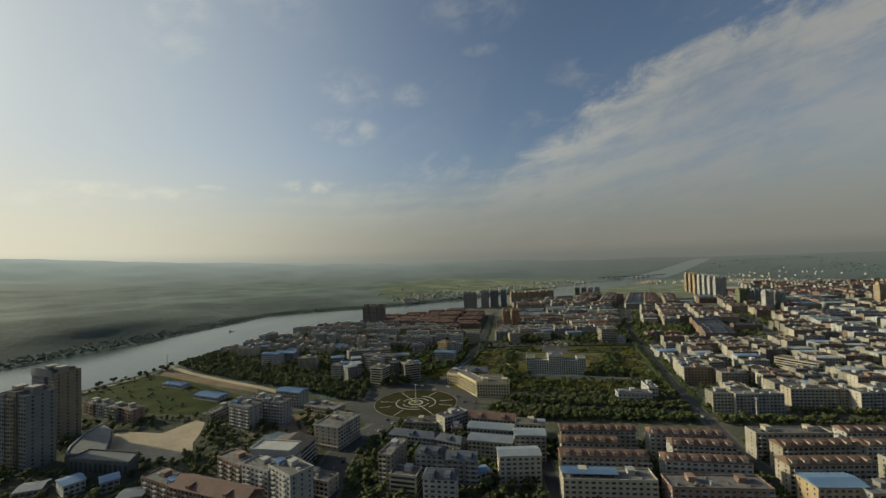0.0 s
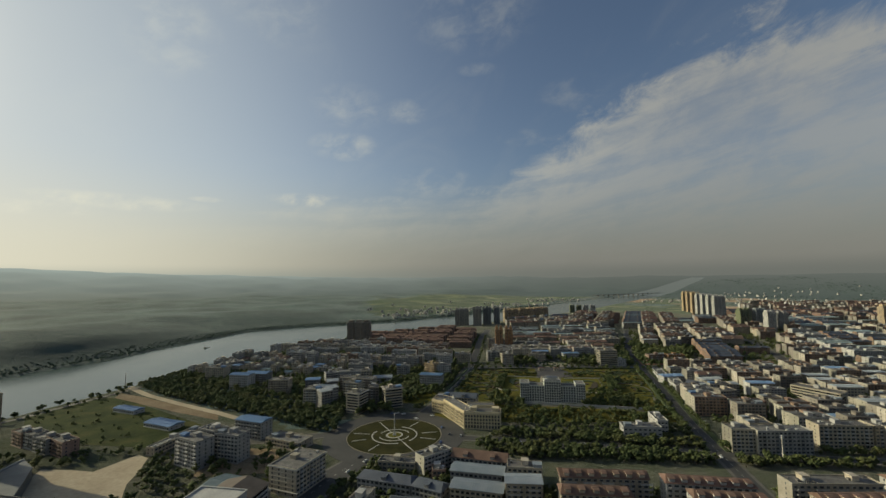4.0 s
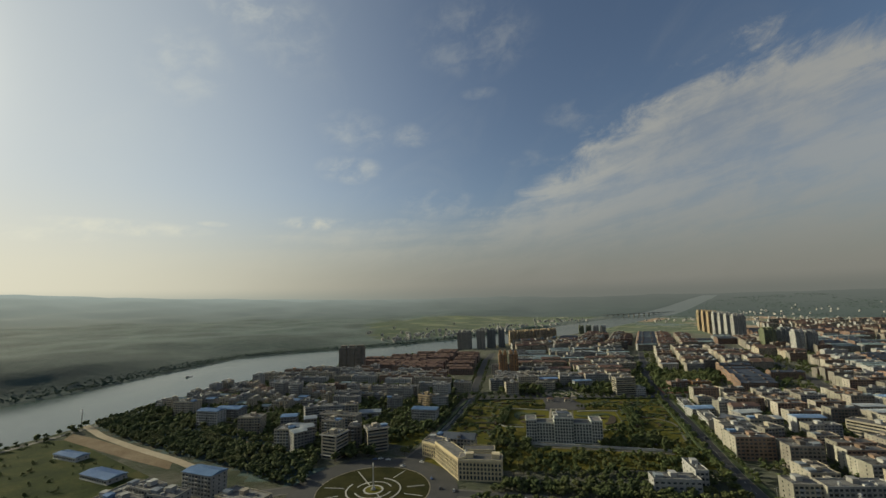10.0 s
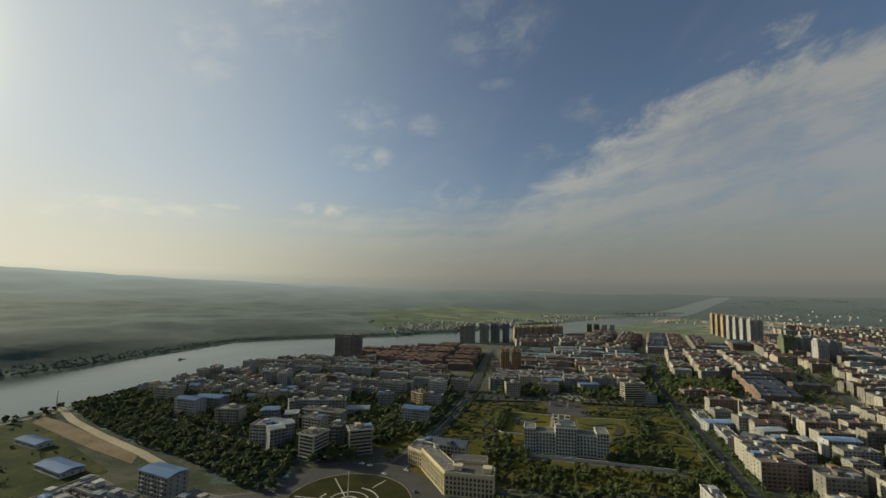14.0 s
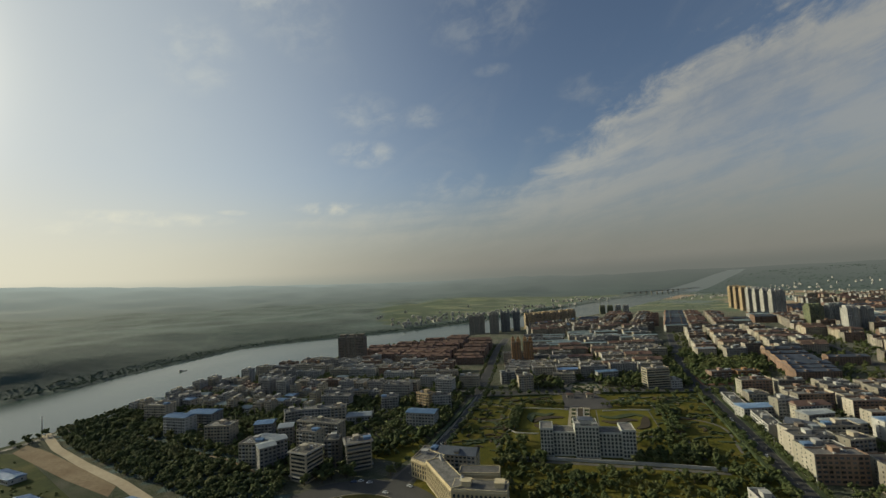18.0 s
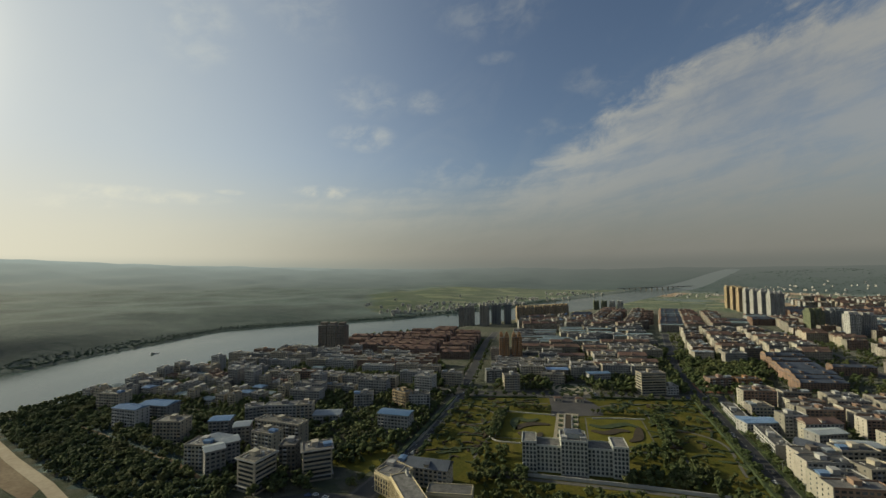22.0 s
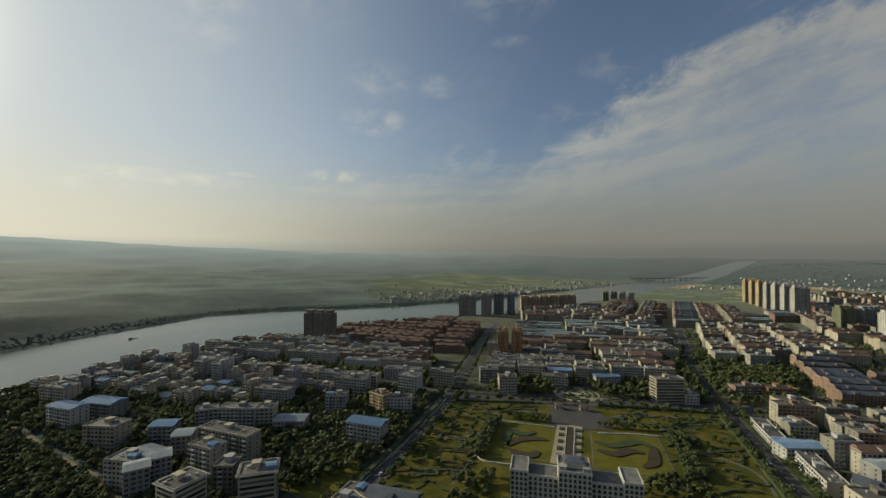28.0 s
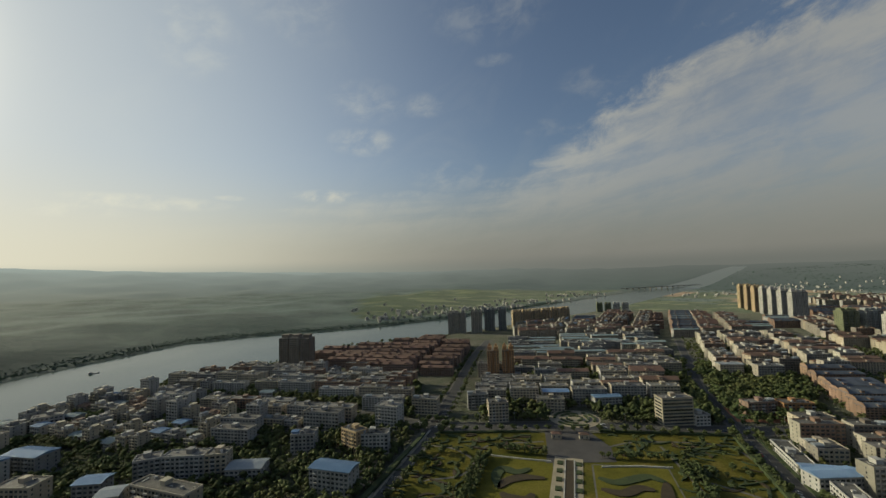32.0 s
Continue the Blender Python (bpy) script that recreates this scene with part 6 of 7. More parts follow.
# ---- roads, pavements and lots ----
for i, (nm, pts, w) in enumerate(ROADS):
    structure("pavement_%d" % (i + 1), Geo().strip(pts, w + 5, 0.0, 0.10 + 0.006 * i), M["paving"], "grey paved footway beside the road", "pavement")
    structure("road_%d" % (i + 1), Geo().strip(pts, w, 0.0, 0.16 + 0.006 * i), M["asphalt"], "worn dark asphalt town road", "road")


def resample(pts, step, off=0.0):
    """Points at even steps along a line, set aside by off to its left."""
    out, P = [], [Vector(p) for p in pts]
    carry = 0.0
    for a, b in zip(P, P[1:]):
        d = (b - a).length
        n = Vector((-(b - a).y, (b - a).x)) / d
        t = carry
        while t < d:
            out.append(a + (b - a) * (t / d) + n * off)
            t += step
        carry = t - d
    return out


dash = Geo().box(-0.12, 0.12, -1.6, 1.6, 0, 0.008).mesh("lane_mark", M["kerb"])
for i in (0, 1, 2, 4):
    road = scene.objects["road_%d" % (i + 1)]
    pts = resample(ROADS[i][1], 9)
    for p, q in zip(pts, pts[1:]):
        if 300 < p.y < 800 and -120 < p.x < 420:
            part("lane_mark", dash, road, at=pose(p.x, p.y, 0.17 + 0.006 * i, 0, 0, math.degrees(math.atan2(q.y - p.y, q.x - p.x)) - 90))

# the round plaza
PX, PY = -34.0, 452.0
ringroad = Geo().ring(PX, PY, 44, 66, 0.0, 0.21, n=96)
structure("plaza_road", ringroad, M["asphalt"], "broad ring road round the plaza", "road")
disc = thing("round_plaza", "round lawn plaza with pale stone rings and a tall central mast", "plaza", at=pose(PX, PY, 0))
part("lawn", Geo().cyl(0, 0, 0.0, 0.28, 44, n=96).mesh("lawn", M["plaza_grass"]), disc, "dry olive lawn")
part("kerb", Geo().ring(0, 0, 43.9, 44.4, 0.0, 0.42, n=96).mesh("kerb", M["axis"]), disc)
for r, w, arcs in ((7.2, 1.4, ((0, 360),)), (14.2, 0.9, ((20, 160), (200, 345))), (21, 1.1, ((-45, 75), (150, 285)))):
    for a0, a1 in arcs:
        part("stone_ring", Geo().ring(0, 0, r - w / 2, r + w / 2, 0.28, 0.46, a0, a1, 48).mesh("stone_ring", M["kerb"]), disc)
for a, r0, r1 in ((118, 9, 40), (-62, 9, 42), (172, 24, 40), (200, 27, 40), (-18, 26, 41), (58, 25, 40), (-118, 25, 41), (8, 26, 40)):
    p = Geo().box(r0, r1, -0.4, 0.4, 0.28, 0.42)
    part("stone_path", p.mesh("stone_path", M["kerb"]), disc, at=pose(0, 0, 0, 0, 0, a))
part("inner_lawn", Geo().cyl(0, 0, 0.28, 0.36, 6.4, n=40).mesh("inner_lawn", M["lawn"]), disc)
mast = thing("mast", "tall pale slender mast in the middle of the plaza", "mast", at=pose(PX, PY, 0.36))
part("plinth", Geo().stack(3, 3, [(0, 0), (0, 1), (-0.4, 1.1), (-0.4, 1.6)]).mesh("plinth", M["kerb"]), mast)
part("pole", Geo().cyl(0, 0, 1.6, 19, 0.55, 0.3, 12).mesh("pole", M["kerb"]), mast)
part("finial", Geo().cyl(0, 0, 19, 20, 0.7, 0.2, 12).mesh("finial", M["kerb"]), mast)
claim(PX, PY, 58, 58)

# ---- the park ----
structure("park_ground", Geo().sheet([(62, 730), (345, 712), (268, 470), (-2, 486), (16, 560)][::-1], 0.0, 0.09), M["park_grass"], "rough olive park grass with dry patches", "grass")
for nm, poly in (("west_lawn", [(107, 678), (157, 666), (147, 606), (91, 611)]), ("east_lawn", [(186, 660), (237, 652), (222, 588), (170, 598)])):
    structure(nm, Geo().sheet(poly[::-1], 0.0, 0.16), M["lawn"], "mown yellow-green park lawn", "lawn")
    structure(nm + "_path", Geo().strip(poly + poly[:1], 2.6, 0.0, 0.13), M["paving"], "pale path round the lawn", "path")
structure("forecourt", Geo().sheet([(152, 664), (205, 664), (210, 690), (202, 728), (164, 728), (158, 690)], 0.0, 0.2), M["court"], "wide grey paved court at the end of the park axis", "pavement")
AX = Vector((0.265, 0.964))
structure("axis_walk", Geo().strip([(150, 600), (171, 672)], 21, 0.0, 0.24), M["axis"], "cream paved walk on the park axis", "pavement")
axis_pool = thing("axis_bed", "long red-brown planted bed with cream edging on the park axis", "flower bed")
part("bed", Geo().strip([(153, 603), (170.5, 667)], 5.5, 0.24, 0.7).mesh("bed", M["flower"]), axis_pool)
for s in (-1, 1):
    part("edging", Geo().strip([(153 + s * 3.2, 603 - s * 0.9), (170.5 + s * 3.2, 667 - s * 0.9)], 0.7, 0.24, 0.95).mesh("edging", M["kerb"]), axis_pool)
sq = Geo().stack(4.2, 5.5, [(0, 0), (0, 0.7), (-0.4, 0.75)]).mesh("box_bed", M["hedge"])
for k in range(5):
    for s in (-1, 1):
        c = Vector((153.5, 606)) + AX * (6 + 13 * k) + Vector((AX.y, -AX.x)) * 6.8 * s
        b = new("box_bed", sq)
        b.matrix_basis = pose(c.x, c.y, 0.24, 0, 0, -15.4)
        tagged(b, "square clipped green box bed on the axis walk", "flower bed", group="box beds on the axis")


def curve(pts, n=10):
    """A smooth line through a few points."""
    P = [Vector(p) for p in pts]
    P = [P[0] * 2 - P[1]] + P + [P[-1] * 2 - P[-2]]
    out = []
    for a, b, c, d in zip(P, P[1:], P[2:], P[3:]):
        for i in range(n):
            t = i / n
            out.append(0.5 * (2 * b + (c - a) * t + (2 * a - 5 * b + 4 * c - d) * t * t + (3 * b - a - 3 * c + d) * t ** 3))
    return out + [P[-2]]


def ribbon(pts, w0, w1, z0, z1):
    """A curved bed that swells from w0 to w1 and back."""
    g, L = Geo(), curve(pts)
    n = len(L)
    for i in range(n - 1):
        a, b = L[i], L[i + 1]
        q = []
        for j, p in ((i, a), (i + 1, b)):
            d = (L[min(j + 1, n - 1)] - L[max(j - 1, 0)]).normalized()
            w = w0 + (w1 - w0) * math.sin(math.pi * j / (n - 1)) ** 0.7
            q.append((p + Vector((-d.y, d.x)) * w / 2, p - Vector((-d.y, d.x)) * w / 2))
        (l0, r0), (l1, r1) = q
        v = [r0, r1, l1, l0]
        g.add([(*p, z0) for p in v] + [(*p, z1) for p in v], [(4, 5, 6, 7), (0, 1, 5, 4), (2, 3, 7, 6), (1, 2, 6, 5), (3, 0, 4, 7)])
    return g


for i, pts in enumerate(([(112, 628), (112, 645), (118, 655), (128, 650), (138, 655)], [(112, 628), (120, 638), (132, 642), (146, 640)], [(113, 622), (118, 616), (128, 613), (134, 620)],
                         [(183, 640), (193, 633), (206, 637), (218, 640), (226, 632)], [(180, 625), (192, 619), (205, 625), (214, 622)], [(205, 600), (214, 606), (220, 618), (226, 632)])):
    bed = new("flower_bed", ribbon(pts, 2.5, 8.5, 0.16, 0.85).mesh("flower_bed", M["flower"] if i % 3 else M["hedge"]))
    tagged(bed, "curling red-brown shrub bed on the lawn" if i % 3 else "curling dark green hedge bed on the lawn", "flower bed", group="curling beds on the lawns")

# the ring garden across the far road
garden = thing("ring_garden", "round cream stone garden with curved hedges", "garden", at=pose(199, 757, 0))
part("base", Geo().cyl(0, 0, 0, 0.3, 24, n=48).mesh("base", M["axis"]), garden)
for r in (7, 13, 19):
    for a0 in (10, 130, 250):
        part("hedge", Geo().ring(0, 0, r - 1.3, r + 1.3, 0.3, 1.2, a0 + r * 4, a0 + r * 4 + 88, 18).mesh("hedge", M["hedge"]), garden)
claim(199, 757, 23, 23)

# two little gate pavilions where the court meets the road, low pale walls along the lawns
for gx, gy in ((171, 712), (194, 709)):
    gp = thing("gate_pavilion", "small pale pink gate pavilion beside the park court", "pavilion", at=pose(gx, gy, 0.2, 0, 0, -8))
    part("body", Geo().stack(8, 5, [(0.2, 0), (0.2, 0.4), (0, 0.45), (0, 3.2), (0.5, 3.3), (0.5, 3.7), (0, 3.75)]).mesh("body", M["cream"]), gp)
    part("roof", Geo().gable(-4.4, 4.4, -2.9, 2.9, 3.75, 5.2, hip=2.2).mesh("roof", M["tile"]), gp)
    for k in (-2, 2):
        part("window", ARCH, gp, at=pose(k, -2.5, 0.8) @ Matrix.Diagonal((1.2, 1, 1.8, 1)))
for nm, pts in (("lawn_wall", [(108, 679), (132, 672), (156, 666)]), ("lawn_wall", [(191, 656), (216, 656), (241, 653)]), ("lawn_wall", [(86, 612), (91, 603), (104, 599), (112, 598)]), ("lawn_wall", [(192, 582), (208, 579), (226, 578)])):
    lw = new(nm, Geo().strip(curve(pts, 4), 0.9, 0, 1.0).mesh(nm, M["kerb"]))
    tagged(lw, "low pale wall along the park lawn", "wall")

# white garden wall in front of the house
wall_thing = thing("garden_wall", "long low white garden wall among the trees", "wall")
wl = [(72, 549), (100, 543), (140, 534), (184, 524), (232, 511)]
for a, b in zip(wl, wl[1:]):
    part("wall_panel", Geo().strip([a, b], 0.5, 0, 2.4).mesh("wall_panel", M["kerb"]), wall_thing)
    part("coping", Geo().strip([a, b], 0.8, 2.4, 2.6).mesh("coping", M["white"]), wall_thing)
structure("drive", Geo().strip([(x, y - 4) for x, y in wl], 4, 0, 0.18), M["paving"], "pale drive along the garden wall", "path")

# hedges: two along the edges of the park, many short rows within
for nm, pts, w, h in (("hedge", [(54, 722), (30, 640), (8, 565)], 3.5, 2.6), ("hedge", [(318, 700), (284, 585), (254, 486)], 4.5, 2.6), ("hedge", [(66, 727), (150, 726)], 3, 1.4), ("hedge", [(212, 724), (318, 709)], 3.5, 1.6)):
    hd = new(nm, ribbon(pts, w, w * 1.15, 0, h).mesh(nm, M["hedge"]))
    tagged(hd, "long clipped dark hedge along the park's edge", "hedge")
for off, nm in ((-8.5, "verge"), (8.5, "verge")):
    structure("%s_%d" % (nm, 1 if off < 0 else 2), Geo().strip([tuple(p) for p in resample(RIGHT_ROAD[3:7], 12, off)], 5.0, 0, 0.9), M["hedge"], "planted green verge beside the road", "verge")
rim = new("park_wall", Geo().strip([(59, 733), (33, 645), (9, 562)], 0.9, 0, 1.1).mesh("park_wall", M["kerb"]))
tagged(rim, "white park wall along the road", "wall")
rng = random.Random(5)
WEST_PART = [(58, 715), (100, 700), (86, 612), (70, 560), (20, 565)]
EAST_PART = [(245, 690), (312, 690), (262, 500), (235, 540), (232, 600)]
NORTH_PART = [(72, 722), (155, 716), (155, 690), (104, 690)]
NORTH_EAST = [(215, 718), (315, 702), (300, 670), (215, 672)]
for poly, n in ((WEST_PART, 110), (EAST_PART, 110), (NORTH_PART, 44), (NORTH_EAST, 44)):
    xs, ys = [p[0] for p in poly], [p[1] for p in poly]
    for k in range(n):
        x, y = rng.uniform(min(xs), max(xs)), rng.uniform(min(ys), max(ys))
        if not inside(poly, x, y):
            continue
        a = radians(rng.choice((-8, -8, 75)) + rng.uniform(-25, 25))
        L = rng.uniform(7, 18)
        bend = rng.uniform(-4, 4)
        d, nrm = Vector((math.cos(a), math.sin(a))), Vector((-math.sin(a), math.cos(a)))
        c = Vector((x, y))
        hd = new("low_hedge", ribbon([c - d * L / 2, c + nrm * bend, c + d * L / 2], 1.0, rng.uniform(1.4, 2.6), 0.08, rng.uniform(0.6, 1.3)).mesh("low_hedge", M["hedge"] if rng.random() < 0.8 else M["flower"]))
        tagged(hd, "short low garden hedge in the park grass", "hedge", group="low park hedges")
for i, pts in enumerate(([(62, 700), (84, 690), (100, 660), (88, 620), (70, 570)], [(60, 640), (90, 650), (104, 690), (120, 700), (158, 704)], [(250, 690), (246, 640), (238, 590), (228, 530)], [(205, 690), (240, 700), (300, 690), (306, 660)], [(246, 640), (280, 600), (262, 540)])):
    structure("park_path_%d" % (i + 1), ribbon(pts, 2.0, 2.4, 0, 0.135 + 0.005 * i), M["paving"], "winding pale park path", "path")

# ---- lots and building ground beside the river ----
structure("sand_lot", Geo().sheet([(-294, 350), (-302, 372), (-310, 394), (-285, 392), (-264, 388), (-251, 419), (-238, 412), (-228, 388), (-222, 366), (-210, 345), (-215, 331), (-250, 334)][::-1], 0.0, 0.12), M["sand"], "bare pale sand lot", "ground")
structure("river_meadow", Geo().sheet([(-432, 600), (-395, 596), (-235, 490), (-235, 430), (-320, 445), (-400, 470), (-455, 530)][::-1], 0.0, 0.07), M["meadow"], "overgrown green building ground", "grass")
structure("fallow_lot", Geo().sheet([(-418, 622), (-372, 600), (-305, 562), (-236, 522), (-228, 505), (-292, 536), (-410, 600)], 0.0, 0.10), M["soil"], "bare brown fallow strip beside the dirt road", "ground")
structure("dirt_road", Geo().strip([(-432, 655), (-372, 608), (-306, 567), (-236, 527), (-180, 490)], 8, 0.0, 0.16), M["sand"], "broad pale yellow dirt road", "road")
structure("river_walk", Geo().strip([(x + 14, y) for x, y in NEAR_BANK[2:9]], 7, 0.0, 0.15), M["paving"], "pale riverside walk", "path")
structure("school_field", Geo().sheet([(342, 742), (352, 782), (398, 776), (392, 735)][::-1], 0.0, 0.12), M["red_track"], "red running ground of the school", "ground")
structure("school_pitch", Geo().sheet([(350, 748), (356, 774), (380, 771), (376, 744)][::-1], 0.0, 0.16), M["pitch"], "green school pitch", "ground")
structure("yard", Geo().sheet([(-30, 655), (-28, 680), (20, 676), (24, 640), (8, 620)][::-1], 0.0, 0.13), M["axis"], "pale paved office yard", "pavement")
structure("yellow_field", Geo().sheet([(-42, 560), (-38, 610), (0, 612), (8, 580), (-10, 545)][::-1], 0.0, 0.1), M["lawn"], "yellow-green vacant lot", "grass")
structure("west_yard", Geo().sheet([(-180, 375), (-185, 430), (-130, 425), (-120, 380)][::-1], 0.0, 0.1), M["soil"], "yellow-brown works yard", "ground")

# the dark curved hall beside the sand lot, tower shadow painted into its colour
hall = thing("exhibition_hall", "dark curved hall with a pale rim and a long front wing", "hall", at=pose(-294, 348, 0))
arc = [(-298, 328), (-308, 343), (-312.5, 354), (-320, 373), (-322, 392)]
body = [(x + 294, y - 348) for x, y in [(-269, 329), (-284, 352), (-301, 377)] + arc[::-1]]
part("shell", Geo().sheet(body, -0.3, 9.0).mesh("shell", M["tower_night"]), hall, "dark sheet-clad curved body")
part("rim", Geo().strip([(x + 294, y - 348) for x, y in arc], 0.9, 8.6, 10.0).mesh("rim", M["white"]), hall, "pale curved roof rim")
for k, z in enumerate((2.2, 5.4)):
    part("window_band", Geo().strip([(x + 293.4, y - 348.4) for x, y in arc], 0.5, z, z + 1.8).mesh("window_band", M["glass"]), hall)
wing = Geo().sheet([(9, -32), (61, -42), (57, -26), (12, -17)], -0.3, 11.0)
part("front_wing", wing.mesh("front_wing", M["tower_night"]), hall, "long dark front wing")
part("parapet", Geo().strip([(9, -32), (61, -42), (57, -26), (12, -17), (9, -32)], 0.5, 10.6, 12.0).mesh("parapet", M["concrete"]), hall)
TALL_PANE = Geo().box(-1.3, 1.3, -0.12, 0.0, 2.5, 9.0).mesh("window", M["glass"])
for k in range(12):
    t = (k + 0.5) / 12
    part("window", TALL_PANE, hall, at=pose(9 + 52 * t, -32 - 10 * t - 0.02, 0, 0, 0, -10.9))
claim(-294, 355, 26, 36, 0)
claim(-260, 318, 28, 9, -11)

# ---- the far bridge ----
bridge = thing("bridge", "long low concrete beam bridge across the river", "bridge")
A, B = Vector((1085, 2925)), Vector((1770, 3185))
zb = 11.0
part("deck", Geo().strip([A, B], 13, zb, zb + 1.8).mesh("deck", M["concrete"]), bridge)
for s in (-6.2, 6.2):
    nrm = Vector((-(B - A).y, (B - A).x)).normalized() * s
    part("railing", Geo().strip([A + nrm, B + nrm], 0.4, zb + 1.8, zb + 3.0).mesh("railing", M["kerb"]), bridge)
pier = Geo().stack(3, 10, [(0.6, -14), (0.6, -2.5), (0, -2.3), (0, 8.5), (1.0, 11)]).mesh("pier", M["concrete"])
for i in range(1, 16):
    p = A + (B - A) * (i / 16)
    part("pier", pier, bridge, at=pose(p.x, p.y, 0, 0, 0, math.degrees(math.atan2((B - A).y, (B - A).x))))

# ---- lamps, masts ----
lamp = thing("street_lamp", "tall grey two-armed street lamp", "street lamp", group="street lamps")
part("pole", Geo().cyl(0, 0, 0, 9, 0.12, 0.08, 6).mesh("pole", M["steel"]), lamp)
for s in (-1, 1):
    arm = part("arm", Geo().box(min(0, s * 1.8), max(0, s * 1.8), -0.05, 0.05, 8.8, 8.95).mesh("arm", M["steel"]), lamp)
    part("lamp_head", Geo().box(s * 1.8 - 0.35, s * 1.8 + 0.35, -0.14, 0.14, 8.7, 8.88).mesh("lamp_head", M["kerb"]), arm)
for pts, off in ((FAR_ROAD[3:9], 10.5), (LEFT_ROAD[2:], 10), (RIGHT_ROAD[3:7], 8.5)):
    for p in resample(pts, 34, off):
        copy_thing(lamp, pose(p.x, p.y, 0.1, 0, 0, 20))
for o in (*lamp.children_recursive, lamp):
    bpy.data.objects.remove(o)


def mast_tower(x, y, h):
    ob = thing("radio_mast", "slender pale grey radio mast", "mast", at=pose(x, y, float(land(x, y))))
    part("pole", Geo().cyl(0, 0, -0.3, h, 0.7, 0.3, 10).mesh("pole", M["kerb"]), ob)
    for z in (h * 0.86, h * 0.94):
        part("platform", Geo().cyl(0, 0, z, z + 0.35, 1.3, 1.3, 10).mesh("platform", M["steel"]), ob)
    return ob


mast_tower(282, 384, 19)
mast_tower(-149, 715, 27)
mast_tower(-437, 655, 22)


# ---- vehicles and a boat ----
PAINT = [material("car_paint_" + n, [c, c], 0.35, spec=0.6, wear=0.05, bump=0.0) for n, c in (("white", (0.62, 0.62, 0.60)), ("silver", (0.36, 0.37, 0.38)), ("black", (0.03, 0.03, 0.032)), ("red", (0.30, 0.04, 0.03)), ("blue", (0.05, 0.09, 0.22)))]
TYRE = material("tyre_rubber", [(0.02, 0.02, 0.02), (0.03, 0.03, 0.03)], 0.9)


def car_type(paint, word, long=4.4, high=1.5):
    ob = thing("car", "%s saloon car on the road" % word, "car", group="cars on the roads")
    body = Geo()
    sec = [(-long / 2, 0.35, 0.75), (-long / 2 + 0.1, 0.3, 0.92), (-0.9, 0.3, 0.98), (1.0, 0.3, 0.96), (long / 2 - 0.1, 0.3, 0.85), (long / 2, 0.4, 0.65)]
    for x, z0, z1 in sec:
        body.add([(x, -0.86, z0), (x, 0.86, z0), (x, 0.80, z1), (x, -0.80, z1)], [])
    for i in range(len(sec) - 1):
        a, b = 4 * i, 4 * i + 4
        body.f += [(a + j, a + (j + 1) % 4, b + (j + 1) % 4, b + j) for j in range(4)]
        body.m += [0] * 4
    n = 4 * len(sec) - 4
    body.f += [(3, 2, 1, 0), (n, n + 1, n + 2, n + 3)]
    body.m += [0, 0]
    part("body", body.mesh("body", paint), ob)
    part("cabin", Geo().box(-1.5, 0.9, -0.72, 0.72, 0.95, high, taper=0.22).mesh("cabin", GLASS), ob)
    part("roof", Geo().box(-1.2, 0.6, -0.5, 0.5, high, high + 0.04).mesh("roof", paint), ob)
    wheel = Geo()
    a = [2 * math.pi * i / 10 for i in range(10)]
    wheel.add([(0.32 * math.cos(t), -0.1, 0.32 + 0.32 * math.sin(t)) for t in a] + [(0.32 * math.cos(t), 0.1, 0.32 + 0.32 * math.sin(t)) for t in a],
              [(i, (i + 1) % 10, 10 + (i + 1) % 10, 10 + i) for i in range(10)] + [tuple(range(9, -1, -1)), tuple(range(10, 20))])
    me = wheel.mesh("wheel", TYRE)
    for x in (-1.35, 1.35):
        for y in (-0.78, 0.78):
            part("wheel", me, ob, at=pose(x, y, 0))
    return ob


CARS = [car_type(p, w) for p, w in zip(PAINT, ("white", "silver grey", "black", "dark red", "dark blue"))]
rng = random.Random(12)
for pts, top, n, w in ((LEFT_ROAD[4:], 0.16, 6, 3), (RIGHT_ROAD[3:8], 0.172, 6, 2.5), (FAR_ROAD[3:9], 0.166, 8, 4), (AVENUE, 0.184, 8, 5), (BELT_ROAD[:4], 0.178, 4, 2)):
    line = resample(pts, 4.0)
    for k in range(n):
        i = rng.randrange(len(line) - 1)
        p, q = line[i], line[i + 1]
        d = (q - p).normalized()
        s = rng.choice((-1, 1))
        c = p + Vector((-d.y, d.x)) * w * s
        copy_thing(rng.choices(CARS, (5, 3, 3, 1, 1))[0], pose(c.x, c.y, top, 0, 0, math.degrees(math.atan2(d.y, d.x)) + (180 if s > 0 else 0)))
for k in range(10):
    a = rng.uniform(-60, 100)
    r = rng.choice((48, 52, 60, 63))
    copy_thing(rng.choices(CARS, (5, 3, 3, 1, 1))[0], pose(PX + r * math.cos(radians(a)), PY + r * math.sin(radians(a)), 0.21, 0, 0, a + 90))
for ob in CARS:
    for o in (*ob.children_recursive, ob):
        bpy.data.objects.remove(o)
boat = thing("boat", "small flat grey river boat on calm water", "boat", at=pose(-520, 1015, -3.0, 0, 0, 60))
hull = Geo()
hull.add([(-7, -1.6, -0.4), (5, -1.6, -0.4), (8, 0, -0.2), (5, 1.6, -0.4), (-7, 1.6, -0.4), (-7, -1.9, 1.0), (5, -1.9, 1.0), (8.6, 0, 1.4), (5, 1.9, 1.0), (-7, 1.9, 1.0)],
         [(4, 3, 2, 1, 0), (5, 6, 7, 8, 9), (0, 1, 6, 5), (1, 2, 7, 6), (2, 3, 8, 7), (3, 4, 9, 8), (4, 0, 5, 9)])
part("hull", hull.mesh("hull", M["steel"]), boat)
